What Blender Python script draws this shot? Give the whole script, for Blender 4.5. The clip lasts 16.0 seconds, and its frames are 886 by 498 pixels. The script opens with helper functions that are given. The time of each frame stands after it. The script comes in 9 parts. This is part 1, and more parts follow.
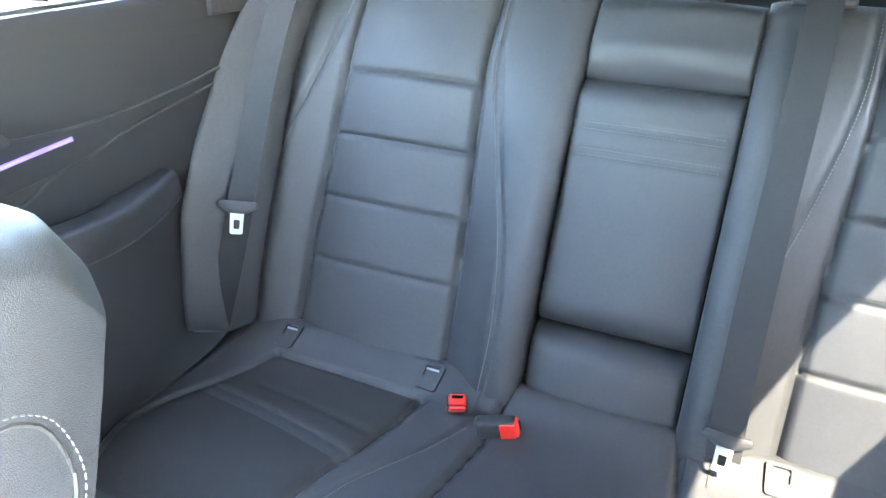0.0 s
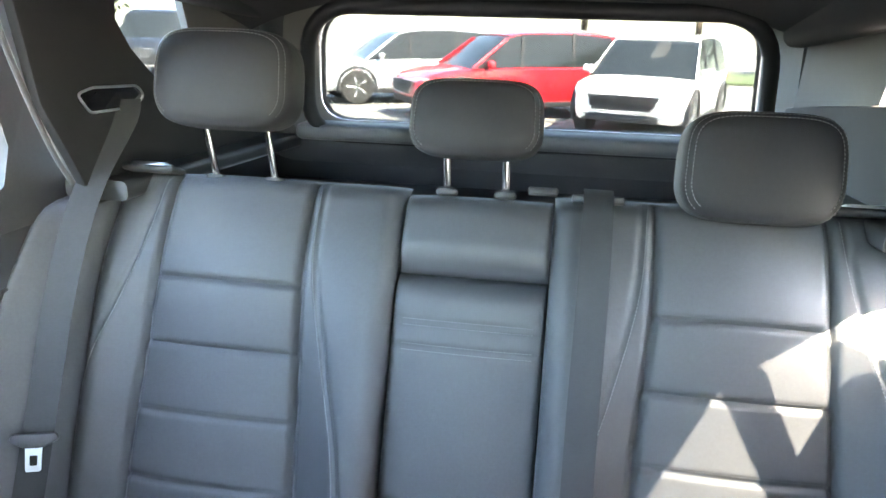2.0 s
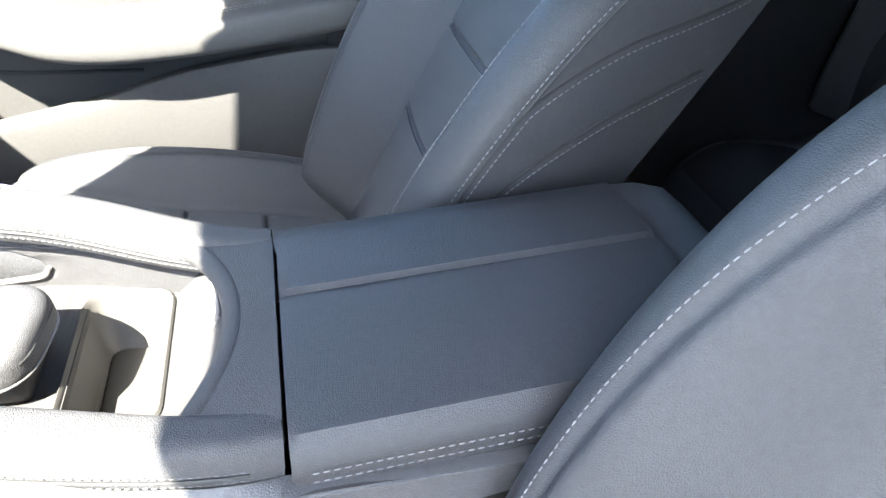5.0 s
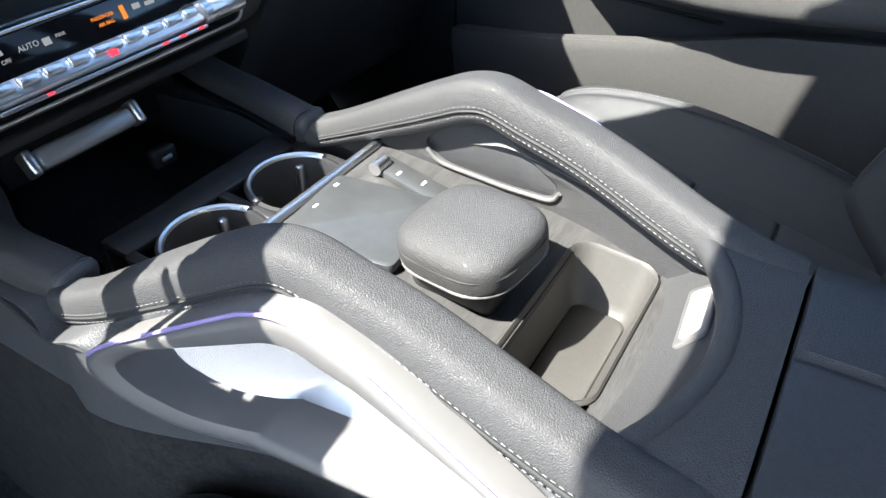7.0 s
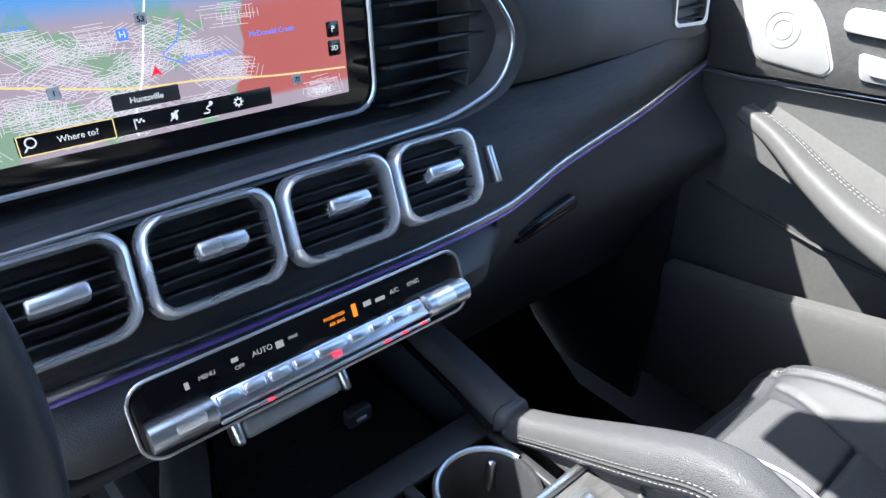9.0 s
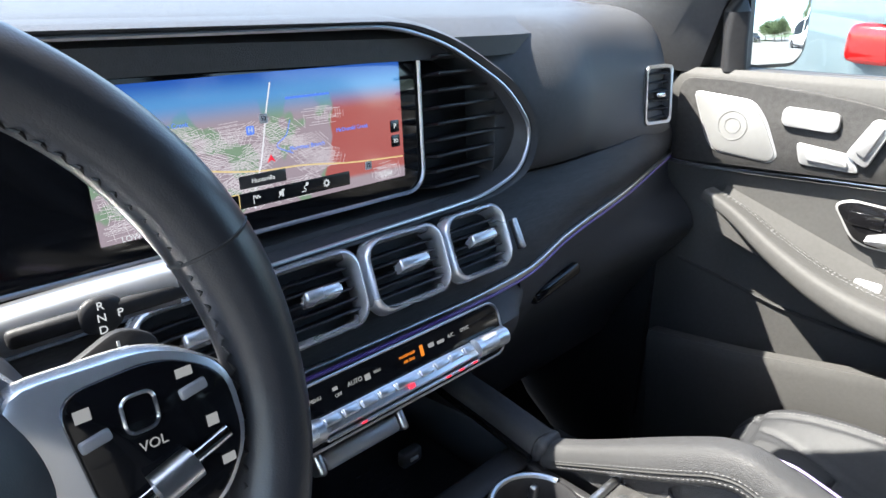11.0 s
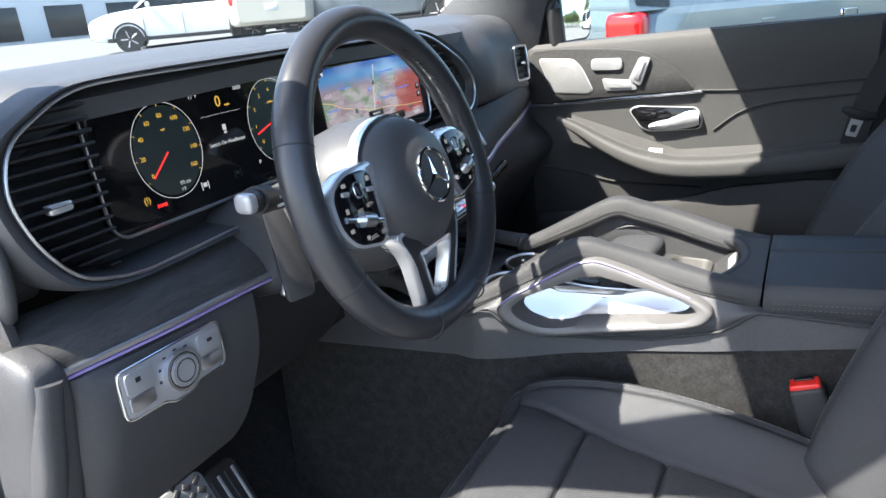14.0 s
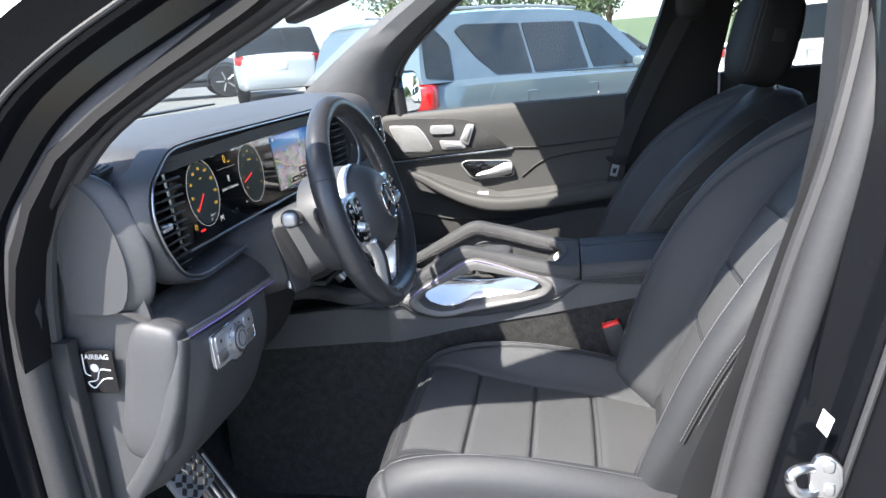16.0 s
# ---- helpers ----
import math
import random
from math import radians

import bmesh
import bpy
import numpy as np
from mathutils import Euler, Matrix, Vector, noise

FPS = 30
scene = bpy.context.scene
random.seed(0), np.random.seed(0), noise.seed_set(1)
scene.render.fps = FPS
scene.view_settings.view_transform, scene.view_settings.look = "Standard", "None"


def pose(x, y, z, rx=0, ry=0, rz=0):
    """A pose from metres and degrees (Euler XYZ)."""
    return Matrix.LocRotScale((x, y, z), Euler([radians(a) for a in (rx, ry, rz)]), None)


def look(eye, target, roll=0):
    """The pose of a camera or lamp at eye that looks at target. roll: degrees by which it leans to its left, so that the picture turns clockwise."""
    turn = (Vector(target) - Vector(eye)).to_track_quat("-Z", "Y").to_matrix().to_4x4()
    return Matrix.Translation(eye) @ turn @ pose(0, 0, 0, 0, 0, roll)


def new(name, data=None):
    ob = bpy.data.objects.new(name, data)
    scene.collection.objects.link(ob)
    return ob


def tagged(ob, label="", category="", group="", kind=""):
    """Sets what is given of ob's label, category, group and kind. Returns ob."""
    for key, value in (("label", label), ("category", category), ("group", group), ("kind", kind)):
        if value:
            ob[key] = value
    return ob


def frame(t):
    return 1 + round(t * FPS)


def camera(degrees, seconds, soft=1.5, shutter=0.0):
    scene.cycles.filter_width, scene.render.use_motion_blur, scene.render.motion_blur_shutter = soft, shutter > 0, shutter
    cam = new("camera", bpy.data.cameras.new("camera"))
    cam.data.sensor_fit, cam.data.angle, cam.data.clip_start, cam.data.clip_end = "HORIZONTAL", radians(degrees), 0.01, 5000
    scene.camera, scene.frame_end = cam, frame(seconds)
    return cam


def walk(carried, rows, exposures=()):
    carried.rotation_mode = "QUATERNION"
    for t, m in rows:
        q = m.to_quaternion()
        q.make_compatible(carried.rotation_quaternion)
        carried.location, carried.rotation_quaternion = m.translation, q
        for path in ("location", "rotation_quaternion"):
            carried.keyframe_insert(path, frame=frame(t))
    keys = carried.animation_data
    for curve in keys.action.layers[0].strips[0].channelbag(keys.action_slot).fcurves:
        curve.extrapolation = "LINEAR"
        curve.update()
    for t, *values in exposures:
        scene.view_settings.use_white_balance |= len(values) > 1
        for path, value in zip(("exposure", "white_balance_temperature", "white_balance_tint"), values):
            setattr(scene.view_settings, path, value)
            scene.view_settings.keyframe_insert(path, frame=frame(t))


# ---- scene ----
cam = camera(65.5, 16.0, soft=1.5, shutter=0.0)
PATH = [
    (0, (-0.123, -0.149, 1.376), (0.595, -1.787, 0.481), 1.5),
    (0.5, (-0.097, -0.182, 1.439), (0.396, -1.962, 0.673), 1.7),
    (1, (-0.097, -0.19, 1.512), (0.243, -2.052, 0.867), 1.7),
    (1.5, (-0.13, -0.209, 1.544), (0.159, -2.096, 0.948), 1.4),
    (2, (-0.125, -0.199, 1.526), (0.184, -2.079, 0.916), 1.5),
    (2.5, (-0.131, -0.164, 1.465), (0.394, -1.941, 0.715), 0.8),
    (3, (-0.167, -0.094, 1.386), (0.685, -1.679, 0.513), -0.1),
    (3.5, (-0.199, -0.027, 1.318), (0.96, -1.363, 0.384), -0.3),
    (4, (-0.243, 0.051, 1.263), (1.11, -1.048, 0.282), 1.6),
    (4.5, (-0.332, 0.098, 1.255), (1.163, -0.68, 0.179), 2.9),
    (4.7, (-0.346, 0.089, 1.231), (1.204, -0.521, 0.125), 2.5),
    (5, (-0.362, 0.1, 1.205), (1.21, -0.32, 0.043), 3.3),
    (5.2, (-0.363, 0.104, 1.191), (1.217, -0.14, -0.011), 2.3),
    (7.3, (-0.266, 0.169, 1.165), (0.993, 1.045, -0.119), 1.9),
    (7.5, (-0.256, 0.184, 1.175), (0.964, 1.131, -0.096), 1.4),
    (8, (-0.235, 0.211, 1.205), (0.932, 1.311, 0.011), 0.8),
    (8.5, (-0.213, 0.228, 1.246), (0.937, 1.427, 0.133), 1.3),
    (9, (-0.211, 0.262, 1.267), (0.955, 1.524, 0.242), 2.3),
    (9.2, (-0.213, 0.268, 1.278), (0.955, 1.558, 0.293), 2.4),
    (11.3, (-0.406, 0.226, 1.277), (0.979, 1.471, 0.549), 1.7),
    (11.5, (-0.447, 0.226, 1.279), (0.968, 1.437, 0.55), 1.6),
    (12, (-0.581, 0.218, 1.276), (0.908, 1.331, 0.537), 1.4),
    (12.5, (-0.712, 0.198, 1.288), (0.827, 1.243, 0.555), 0.2),
    (13, (-0.83, 0.143, 1.282), (0.741, 1.146, 0.558), -1.4),
    (13.5, (-0.92, 0.101, 1.284), (0.682, 1.069, 0.58), -3.4),
    (14, (-1.026, 0.085, 1.283), (0.624, 0.986, 0.601), -4.8),
    (14.5, (-1.167, 0.079, 1.297), (0.552, 0.862, 0.638), -5.1),
    (15, (-1.273, 0.073, 1.313), (0.516, 0.711, 0.685), -4.8),
    (15.5, (-1.381, 0.079, 1.327), (0.467, 0.56, 0.733), -4.0),
    (16, (-1.502, 0.146, 1.342), (0.389, 0.495, 0.791), -3.7),
]
EXPOSURES = [(0.0, 7.65, 7200, 6), (1.5, 7.5, 7450, 6), (3.0, 7.3, 6600, 6), (3.5, 6.65, 6300, 6), (4.2, 5.5, 6150, 7), (5.0, 4.35, 6500, 8), (7.5, 2.8, 6100, 8), (9.0, 3.0, 5900, 9), (12.0, 2.5, 6500, 9), (14.5, 2.3, 6350, 10), (16.0, 2.15, 6300, 11)]
walk(cam, [(t, look(eye, target, roll)) for t, eye, target, roll in PATH], EXPOSURES)

# ---- world and sun ----
SUN_WAY = Vector((0.60, -0.43, -1.0)).normalized()
world = bpy.data.worlds.new("sky")
scene.world = world
world.use_nodes = True
wn = world.node_tree.nodes
sky = wn.new("ShaderNodeTexSky")
sky.sky_type = "NISHITA"
sky.sun_disc = False
sky.sun_elevation = math.asin(-SUN_WAY.z)
sky.sun_rotation = math.atan2(-SUN_WAY.x, -SUN_WAY.y)
sky.air_density, sky.dust_density = 1.0, 1.5
wn["Background"].inputs["Strength"].default_value = 0.15
world.node_tree.links.new(sky.outputs["Color"], wn["Background"].inputs["Color"])
sun_data = bpy.data.lights.new("sun", "SUN")
sun_data.energy, sun_data.angle, sun_data.color = 4.6, radians(0.53), (1.0, 0.94, 0.83)
sun = new("sun", sun_data)
sun.matrix_world = look((-8, 5, 12), Vector((-8, 5, 12)) + SUN_WAY)

# ---- materials ----
def material(name, color, rough=0.5, metal=0.0, vary=0.12, vary_scale=6.0, grain=0.0, grain_scale=300.0, kind="noise",
             spots=0.0, coat=0.0, sheen=0.0, spec=0.5, stretch=(1, 1, 1), emit=None, rough_vary=0.1):
    """A procedural surface: base colour with slow stains and fine grain, and relief from the grain."""
    m = bpy.data.materials.new(name)
    m.use_nodes = True
    nt = m.node_tree
    n, l = nt.nodes, nt.links
    b = n["Principled BSDF"]
    b.inputs["Metallic"].default_value = metal
    b.inputs["Specular IOR Level"].default_value = spec
    b.inputs["Coat Weight"].default_value = coat
    b.inputs["Coat Roughness"].default_value = 0.05
    b.inputs["Sheen Weight"].default_value = sheen
    tc = n.new("ShaderNodeTexCoord")
    mp = n.new("ShaderNodeMapping")
    mp.inputs["Scale"].default_value = stretch
    l.new(tc.outputs["Object"], mp.inputs["Vector"])
    slow = n.new("ShaderNodeTexNoise")
    slow.inputs["Scale"].default_value = vary_scale
    slow.inputs["Detail"].default_value = 4
    l.new(mp.outputs["Vector"], slow.inputs["Vector"])
    fine = n.new("ShaderNodeTexNoise")
    fine.inputs["Scale"].default_value = grain_scale * 0.35
    fine.inputs["Detail"].default_value = 3
    l.new(mp.outputs["Vector"], fine.inputs["Vector"])
    mix = n.new("ShaderNodeMix")
    mix.data_type = "RGBA"
    c = Vector(color[:3])
    mix.inputs["A"].default_value = (*(c * (1 - vary)), 1)
    mix.inputs["B"].default_value = (*(c * (1 + vary)), 1)
    add = n.new("ShaderNodeMath")
    add.operation = "MULTIPLY_ADD"
    l.new(fine.outputs["Fac"], add.inputs[0])
    add.inputs[1].default_value = 0.5
    half = n.new("ShaderNodeMath")
    half.operation = "MULTIPLY"
    half.inputs[1].default_value = 0.5
    l.new(slow.outputs["Fac"], half.inputs[0])
    l.new(half.outputs[0], add.inputs[2])
    ramp = n.new("ShaderNodeMapRange")
    ramp.inputs["From Min"].default_value, ramp.inputs["From Max"].default_value = 0.3, 0.7
    l.new(add.outputs[0], ramp.inputs["Value"])
    l.new(ramp.outputs["Result"], mix.inputs["Factor"])
    out_color = mix.outputs["Result"]
    rr = n.new("ShaderNodeMapRange")
    rr.inputs["To Min"].default_value, rr.inputs["To Max"].default_value = rough * (1 - rough_vary), min(1, rough * (1 + rough_vary))
    l.new(slow.outputs["Fac"], rr.inputs["Value"])
    l.new(rr.outputs["Result"], b.inputs["Roughness"])
    if grain or spots:
        vor = n.new("ShaderNodeTexVoronoi") if kind != "noise" else n.new("ShaderNodeTexNoise")
        vor.inputs["Scale"].default_value = grain_scale
        if kind == "leather":
            vor.feature = "DISTANCE_TO_EDGE"
        if kind == "dots":
            vor.inputs["Randomness"].default_value = 0.0
            vor.voronoi_dimensions = "2D"
            sep = n.new("ShaderNodeSeparateXYZ")
            l.new(mp.outputs["Vector"], sep.inputs[0])
            along = n.new("ShaderNodeMath")
            along.operation = "SUBTRACT"
            l.new(sep.outputs["Z"], along.inputs[0])
            l.new(sep.outputs["Y"], along.inputs[1])
            both, less = n.new("ShaderNodeMath"), n.new("ShaderNodeMath")
            both.operation, less.operation = "ADD", "SUBTRACT"
            flat = n.new("ShaderNodeCombineXYZ")
            for k, q in enumerate((both, less)):
                l.new(sep.outputs["X"], q.inputs[0])
                l.new(along.outputs[0], q.inputs[1])
                l.new(q.outputs[0], flat.inputs[k])
            l.new(flat.outputs[0], vor.inputs["Vector"])
        else:
            l.new(mp.outputs["Vector"], vor.inputs["Vector"])
        sig = vor.outputs["Distance"] if kind != "noise" else vor.outputs["Fac"]
        if kind in ("leather", "dots"):
            mr = n.new("ShaderNodeMapRange")
            mr.interpolation_type = "SMOOTHSTEP"
            lo, hi = (0.0, 0.25) if kind == "leather" else (0.18, 0.30)
            mr.inputs["From Min"].default_value, mr.inputs["From Max"].default_value = lo, hi
            l.new(sig, mr.inputs["Value"])
            sig = mr.outputs["Result"]
            if spots:
                dark = n.new("ShaderNodeMix")
                dark.data_type = "RGBA"
                dark.inputs["A"].default_value = (*(c * (1 - spots)), 1)
                l.new(sig, dark.inputs["Factor"])
                l.new(out_color, dark.inputs["B"])
                out_color = dark.outputs["Result"]
        bump = n.new("ShaderNodeBump")
        bump.inputs["Strength"].default_value = grain
        bump.inputs["Distance"].default_value = 0.0006
        l.new(sig, bump.inputs["Height"])
        l.new(bump.outputs["Normal"], b.inputs["Normal"])
    l.new(out_color, b.inputs["Base Color"])
    if emit:
        b.inputs["Emission Color"].default_value = (*emit[:3], 1)
        b.inputs["Emission Strength"].default_value = emit[3]
    return m


def glass(name, tint=(0.9, 0.95, 0.95), rough=0.0):
    """Thin pane: light passes, with a reflection that grows at grazing angles."""
    m = bpy.data.materials.new(name)
    m.use_nodes = True
    nt = m.node_tree
    n, l = nt.nodes, nt.links
    n.remove(n["Principled BSDF"])
    tr, gl, fr, mx = n.new("ShaderNodeBsdfTransparent"), n.new("ShaderNodeBsdfGlossy"), n.new("ShaderNodeLayerWeight"), n.new("ShaderNodeMixShader")
    tr.inputs["Color"].default_value = (*tint, 1)
    gl.inputs["Roughness"].default_value = rough
    fr.inputs["Blend"].default_value = 0.5
    curve = n.new("ShaderNodeMath")
    curve.operation = "POWER"
    curve.inputs[1].default_value = 5.0
    l.new(fr.outputs["Facing"], curve.inputs[0])
    gloss = n.new("ShaderNodeMath")
    gloss.operation = "MULTIPLY_ADD"
    gloss.inputs[1].default_value, gloss.inputs[2].default_value = 0.6, 0.025
    l.new(curve.outputs[0], gloss.inputs[0])
    l.new(gloss.outputs[0], mx.inputs[0])
    l.new(tr.outputs[0], mx.inputs[1])
    l.new(gl.outputs[0], mx.inputs[2])
    l.new(mx.outputs[0], n["Material Output"].inputs["Surface"])
    return m


LEATHER = material("black_leather", (0.033, 0.034, 0.037), 0.47, grain=0.34, grain_scale=620, spec=0.34, kind="leather", vary=0.15)
RAILSKIN = material("pebbled_rail_leather", (0.046, 0.046, 0.048), 0.52, grain=0.45, grain_scale=680, spec=0.28, kind="leather", vary=0.15)
# seat leather for the headrests, darkened in colour because they stand against the light
SHADED_HEADSKIN = material("backlit_headrest_leather", (0.014, 0.014, 0.0155), 0.58, grain=0.22, grain_scale=420, spec=0.2, kind="leather", vary=0.15)
PERFORATED = material("perforated_leather", (0.068, 0.069, 0.072), 0.54, spec=0.18, grain=0.25, grain_scale=260, kind="dots", spots=0.7, vary=0.12)
SOFT = material("soft_dash_skin", (0.05, 0.051, 0.055), 0.48, grain=0.36, grain_scale=520, kind="leather", vary=0.15)
DARK = material("black_plastic", (0.023, 0.023, 0.025), 0.5, spec=0.3, grain=0.2, grain_scale=600, vary=0.2)
PIANO = material("gloss_black", (0.006, 0.006, 0.007), 0.08, vary=0.2, coat=0.15, spec=0.3)
PAINT = material("black_car_paint", (0.004, 0.0045, 0.006), 0.16, coat=0.05, spec=0.16, vary=0.2)
RUBBER = material("rubber_seal", (0.034, 0.034, 0.036), 0.55, spec=0.3, grain=0.2, grain_scale=500, vary=0.15)
CHROME = material("satin_chrome", (0.62, 0.63, 0.65), 0.32, metal=1.0, grain=0.05, grain_scale=900, vary=0.05)
BRIGHT = material("bright_chrome", (0.75, 0.76, 0.78), 0.1, metal=1.0, vary=0.05)
SILVER = material("silver_trim", (0.38, 0.38, 0.39), 0.38, metal=0.45, vary=0.05)
WOOD = material("dark_open_pore_wood", (0.048, 0.047, 0.047), 0.55, spec=0.25, grain=0.6, grain_scale=260, stretch=(1, 6, 8), vary=0.35, vary_scale=20)
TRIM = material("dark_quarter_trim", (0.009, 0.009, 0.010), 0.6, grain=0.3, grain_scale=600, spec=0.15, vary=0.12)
GREYTRIM = material("satin_grey_trim", (0.12, 0.117, 0.117), 0.42, metal=0.15, vary=0.06)
VENTFRAME = material("bright_satin_frame", (0.74, 0.75, 0.77), 0.27, metal=0.72, vary=0.04)
DISH = material("satin_metal_dish", (0.36, 0.37, 0.40), 0.26, metal=0.85, vary=0.04)
CARPET = material("black_carpet", (0.029, 0.0285, 0.028), 0.95, grain=1.0, grain_scale=700, vary=0.4, vary_scale=60, spec=0.05)
LINER = material("charcoal_headliner", (0.022, 0.022, 0.024), 0.9, grain=0.4, grain_scale=800, vary=0.1, spec=0.1)
PILLAR = material("grey_pillar_cloth", (0.070, 0.066, 0.062), 0.9, grain=0.4, grain_scale=800, vary=0.08)
TAILTRIM = material("tail_pillar_cloth", (0.045, 0.043, 0.041), 0.9, grain=0.4, grain_scale=800, vary=0.1)
WEBBING = material("seat_belt_webbing", (0.019, 0.0195, 0.021), 0.65, spec=0.25, grain=0.6, grain_scale=500, stretch=(1, 1, 3), vary=0.15)
THREAD = material("grey_thread", (0.12, 0.12, 0.125), 0.6, vary=0.1)
SEAM = material("dark_thread", (0.02, 0.02, 0.02), 0.7, vary=0.1)
RED = material("red_plastic", (0.6, 0.02, 0.015), 0.35, vary=0.08)
WHITE = material("white_print", (0.62, 0.62, 0.62), 0.5, vary=0.03)
GLASS = glass("window_glass", (0.84, 0.88, 0.89))
TINTED = glass("tinted_window_glass", (0.17, 0.175, 0.175))
PALEGLASS = glass("privacy_glass", (0.6, 0.61, 0.61))
SIDEGLASS = glass("side_window_glass", (0.28, 0.28, 0.28))


def glow(name, color, strength):
    return material(name, (0.01, 0.01, 0.01), 0.3, emit=(*color, strength), vary=0.05)


AMBIENT = material("violet_ambient_light", (0.27, 0.22, 0.42), 0.35, emit=(0.16, 0.07, 0.8, 0.010), vary=0.05)

# ---- mesh tools ----
def arr(*rows):
    return np.array(rows[0] if len(rows) == 1 else rows, float)


def spline(points, n, closed=False):
    """A smooth curve through the points, n samples, evenly along its chords."""
    p = np.asarray(points, float)
    if closed:
        p = np.vstack([p, p[:1]])
    k = len(p)
    d = np.r_[0, np.cumsum(np.linalg.norm(np.diff(p, axis=0), axis=1))]
    if k == 2:
        s = np.linspace(0, d[-1], n)
        return np.stack([np.interp(s, d, p[:, i]) for i in range(p.shape[1])], 1)
    m = np.zeros_like(p)
    for i in range(k):
        a, b = (i - 1, i + 1)
        if closed:
            a, b = (k - 2 if i == 0 else i - 1), (1 if i == k - 1 else i + 1)
            da = d[i] - d[i - 1] if i else d[-1] - d[-2]
            db = d[i + 1] - d[i] if i < k - 1 else d[1]
            m[i] = (p[b] - p[a]) / (da + db)
        else:
            a, b = max(a, 0), min(b, k - 1)
            m[i] = (p[b] - p[a]) / (d[b] - d[a])
    s = np.linspace(0, d[-1], n, endpoint=not closed)
    i = np.clip(np.searchsorted(d, s, side="right") - 1, 0, k - 2)
    h = (d[i + 1] - d[i])[:, None]
    t = ((s - d[i])[:, None]) / h
    return (2 * t**3 - 3 * t**2 + 1) * p[i] + (t**3 - 2 * t**2 + t) * h * m[i] + (-2 * t**3 + 3 * t**2) * p[i + 1] + (t**3 - t**2) * h * m[i + 1]


def curve1(points, x):
    """Smooth value at x from a short table of (x, value)."""
    p = np.asarray(points, float)
    x = np.clip(np.asarray(x, float), p[0, 0], p[-1, 0])
    m = np.gradient(p[:, 1], p[:, 0])
    i = np.clip(np.searchsorted(p[:, 0], x, side="right") - 1, 0, len(p) - 2)
    h = p[i + 1, 0] - p[i, 0]
    t = (x - p[i, 0]) / h
    return (2 * t**3 - 3 * t**2 + 1) * p[i, 1] + (t**3 - 2 * t**2 + t) * h * m[i] + (-2 * t**3 + 3 * t**2) * p[i + 1, 1] + (t**3 - t**2) * h * m[i + 1]


def thing(name, at=(0, 0, 0), label="", category="", group="", kind=""):
    ob = new(name)
    ob.location = at
    ob.empty_display_size = 0.05
    return tagged(ob, label, category, group, kind)




def adopt(ob, parent):
    """Makes ob, whose mesh is in world places, a part of parent, an Empty that is not turned."""
    if parent is not None:
        ob.parent = parent
        top = parent
        while top.parent is not None:
            top = top.parent
        if parent is top:
            ob.matrix_parent_inverse = Matrix.Translation(-Vector(top.location))
    return ob


def solid(name, verts, faces, mat, parent=None, label="", smooth=True, angle=35, tidy=True):
    me = bpy.data.meshes.new(name)
    me.from_pydata([tuple(map(float, v)) for v in verts], [], [tuple(map(int, f)) for f in faces])
    if tidy:
        bm = bmesh.new()
        bm.from_mesh(me)
        bmesh.ops.recalc_face_normals(bm, faces=bm.faces)
        bm.to_mesh(me)
        bm.free()
    if smooth:
        me.polygons.foreach_set("use_smooth", [True] * len(me.polygons))
        me.set_sharp_from_angle(angle=radians(angle))
    me.materials.append(mat)
    ob = new(name, me)
    if label:
        ob["label"] = label
    return adopt(ob, parent)


def part(name, bm, mat, parent=None, label="", smooth=True, angle=35):
    me = bpy.data.meshes.new(name)
    bmesh.ops.recalc_face_normals(bm, faces=bm.faces)
    bm.to_mesh(me)
    bm.free()
    if smooth:
        me.polygons.foreach_set("use_smooth", [True] * len(me.polygons))
        me.set_sharp_from_angle(angle=radians(angle))
    me.materials.append(mat)
    ob = new(name, me)
    if label:
        ob["label"] = label
    return adopt(ob, parent)


def sheet_data(p, wrap_u=False, wrap_v=False, caps=False):
    """Vertices and faces of a grid of points p[u][v]."""
    nu, nv = p.shape[:2]
    idx = np.arange(nu * nv).reshape(nu, nv)
    a = np.vstack([idx, idx[:1]]) if wrap_u else idx
    a = np.hstack([a, a[:, :1]]) if wrap_v else a
    faces = np.stack([a[:-1, :-1], a[:-1, 1:], a[1:, 1:], a[1:, :-1]], -1).reshape(-1, 4).tolist()
    if caps:
        faces += [idx[0].tolist(), idx[-1][::-1].tolist()]
    return p.reshape(-1, 3), faces


def loft(name, rings, mat, parent=None, label="", angle=35, caps=True):
    """A closed body through rings of equal length."""
    v, f = sheet_data(np.asarray(rings, float), wrap_v=True, caps=caps)
    return solid(name, v, f, mat, parent, label, angle=angle)


def panel(name, p, mat, parent=None, label="", thick=0.003, back=(0, 0, -1), angle=35):
    """A curved sheet p[u][v] with thickness, grown towards back."""
    p = np.asarray(p, float)
    q = p + np.asarray(back, float) * thick
    nu, nv = p.shape[:2]
    v1, f1 = sheet_data(p)
    k = nu * nv
    faces = f1 + [tuple(i + k for i in reversed(f)) for f in f1]
    idx = np.arange(k).reshape(nu, nv)
    rim = np.r_[idx[0, :-1], idx[:-1, -1], idx[-1, :0:-1], idx[:0:-1, 0]]
    nxt = np.roll(rim, -1)
    faces += [(b, a, a + k, b + k) for a, b in zip(rim.tolist(), nxt.tolist())]
    return solid(name, np.vstack([v1, q.reshape(-1, 3)]), faces, mat, parent, label, angle=angle)


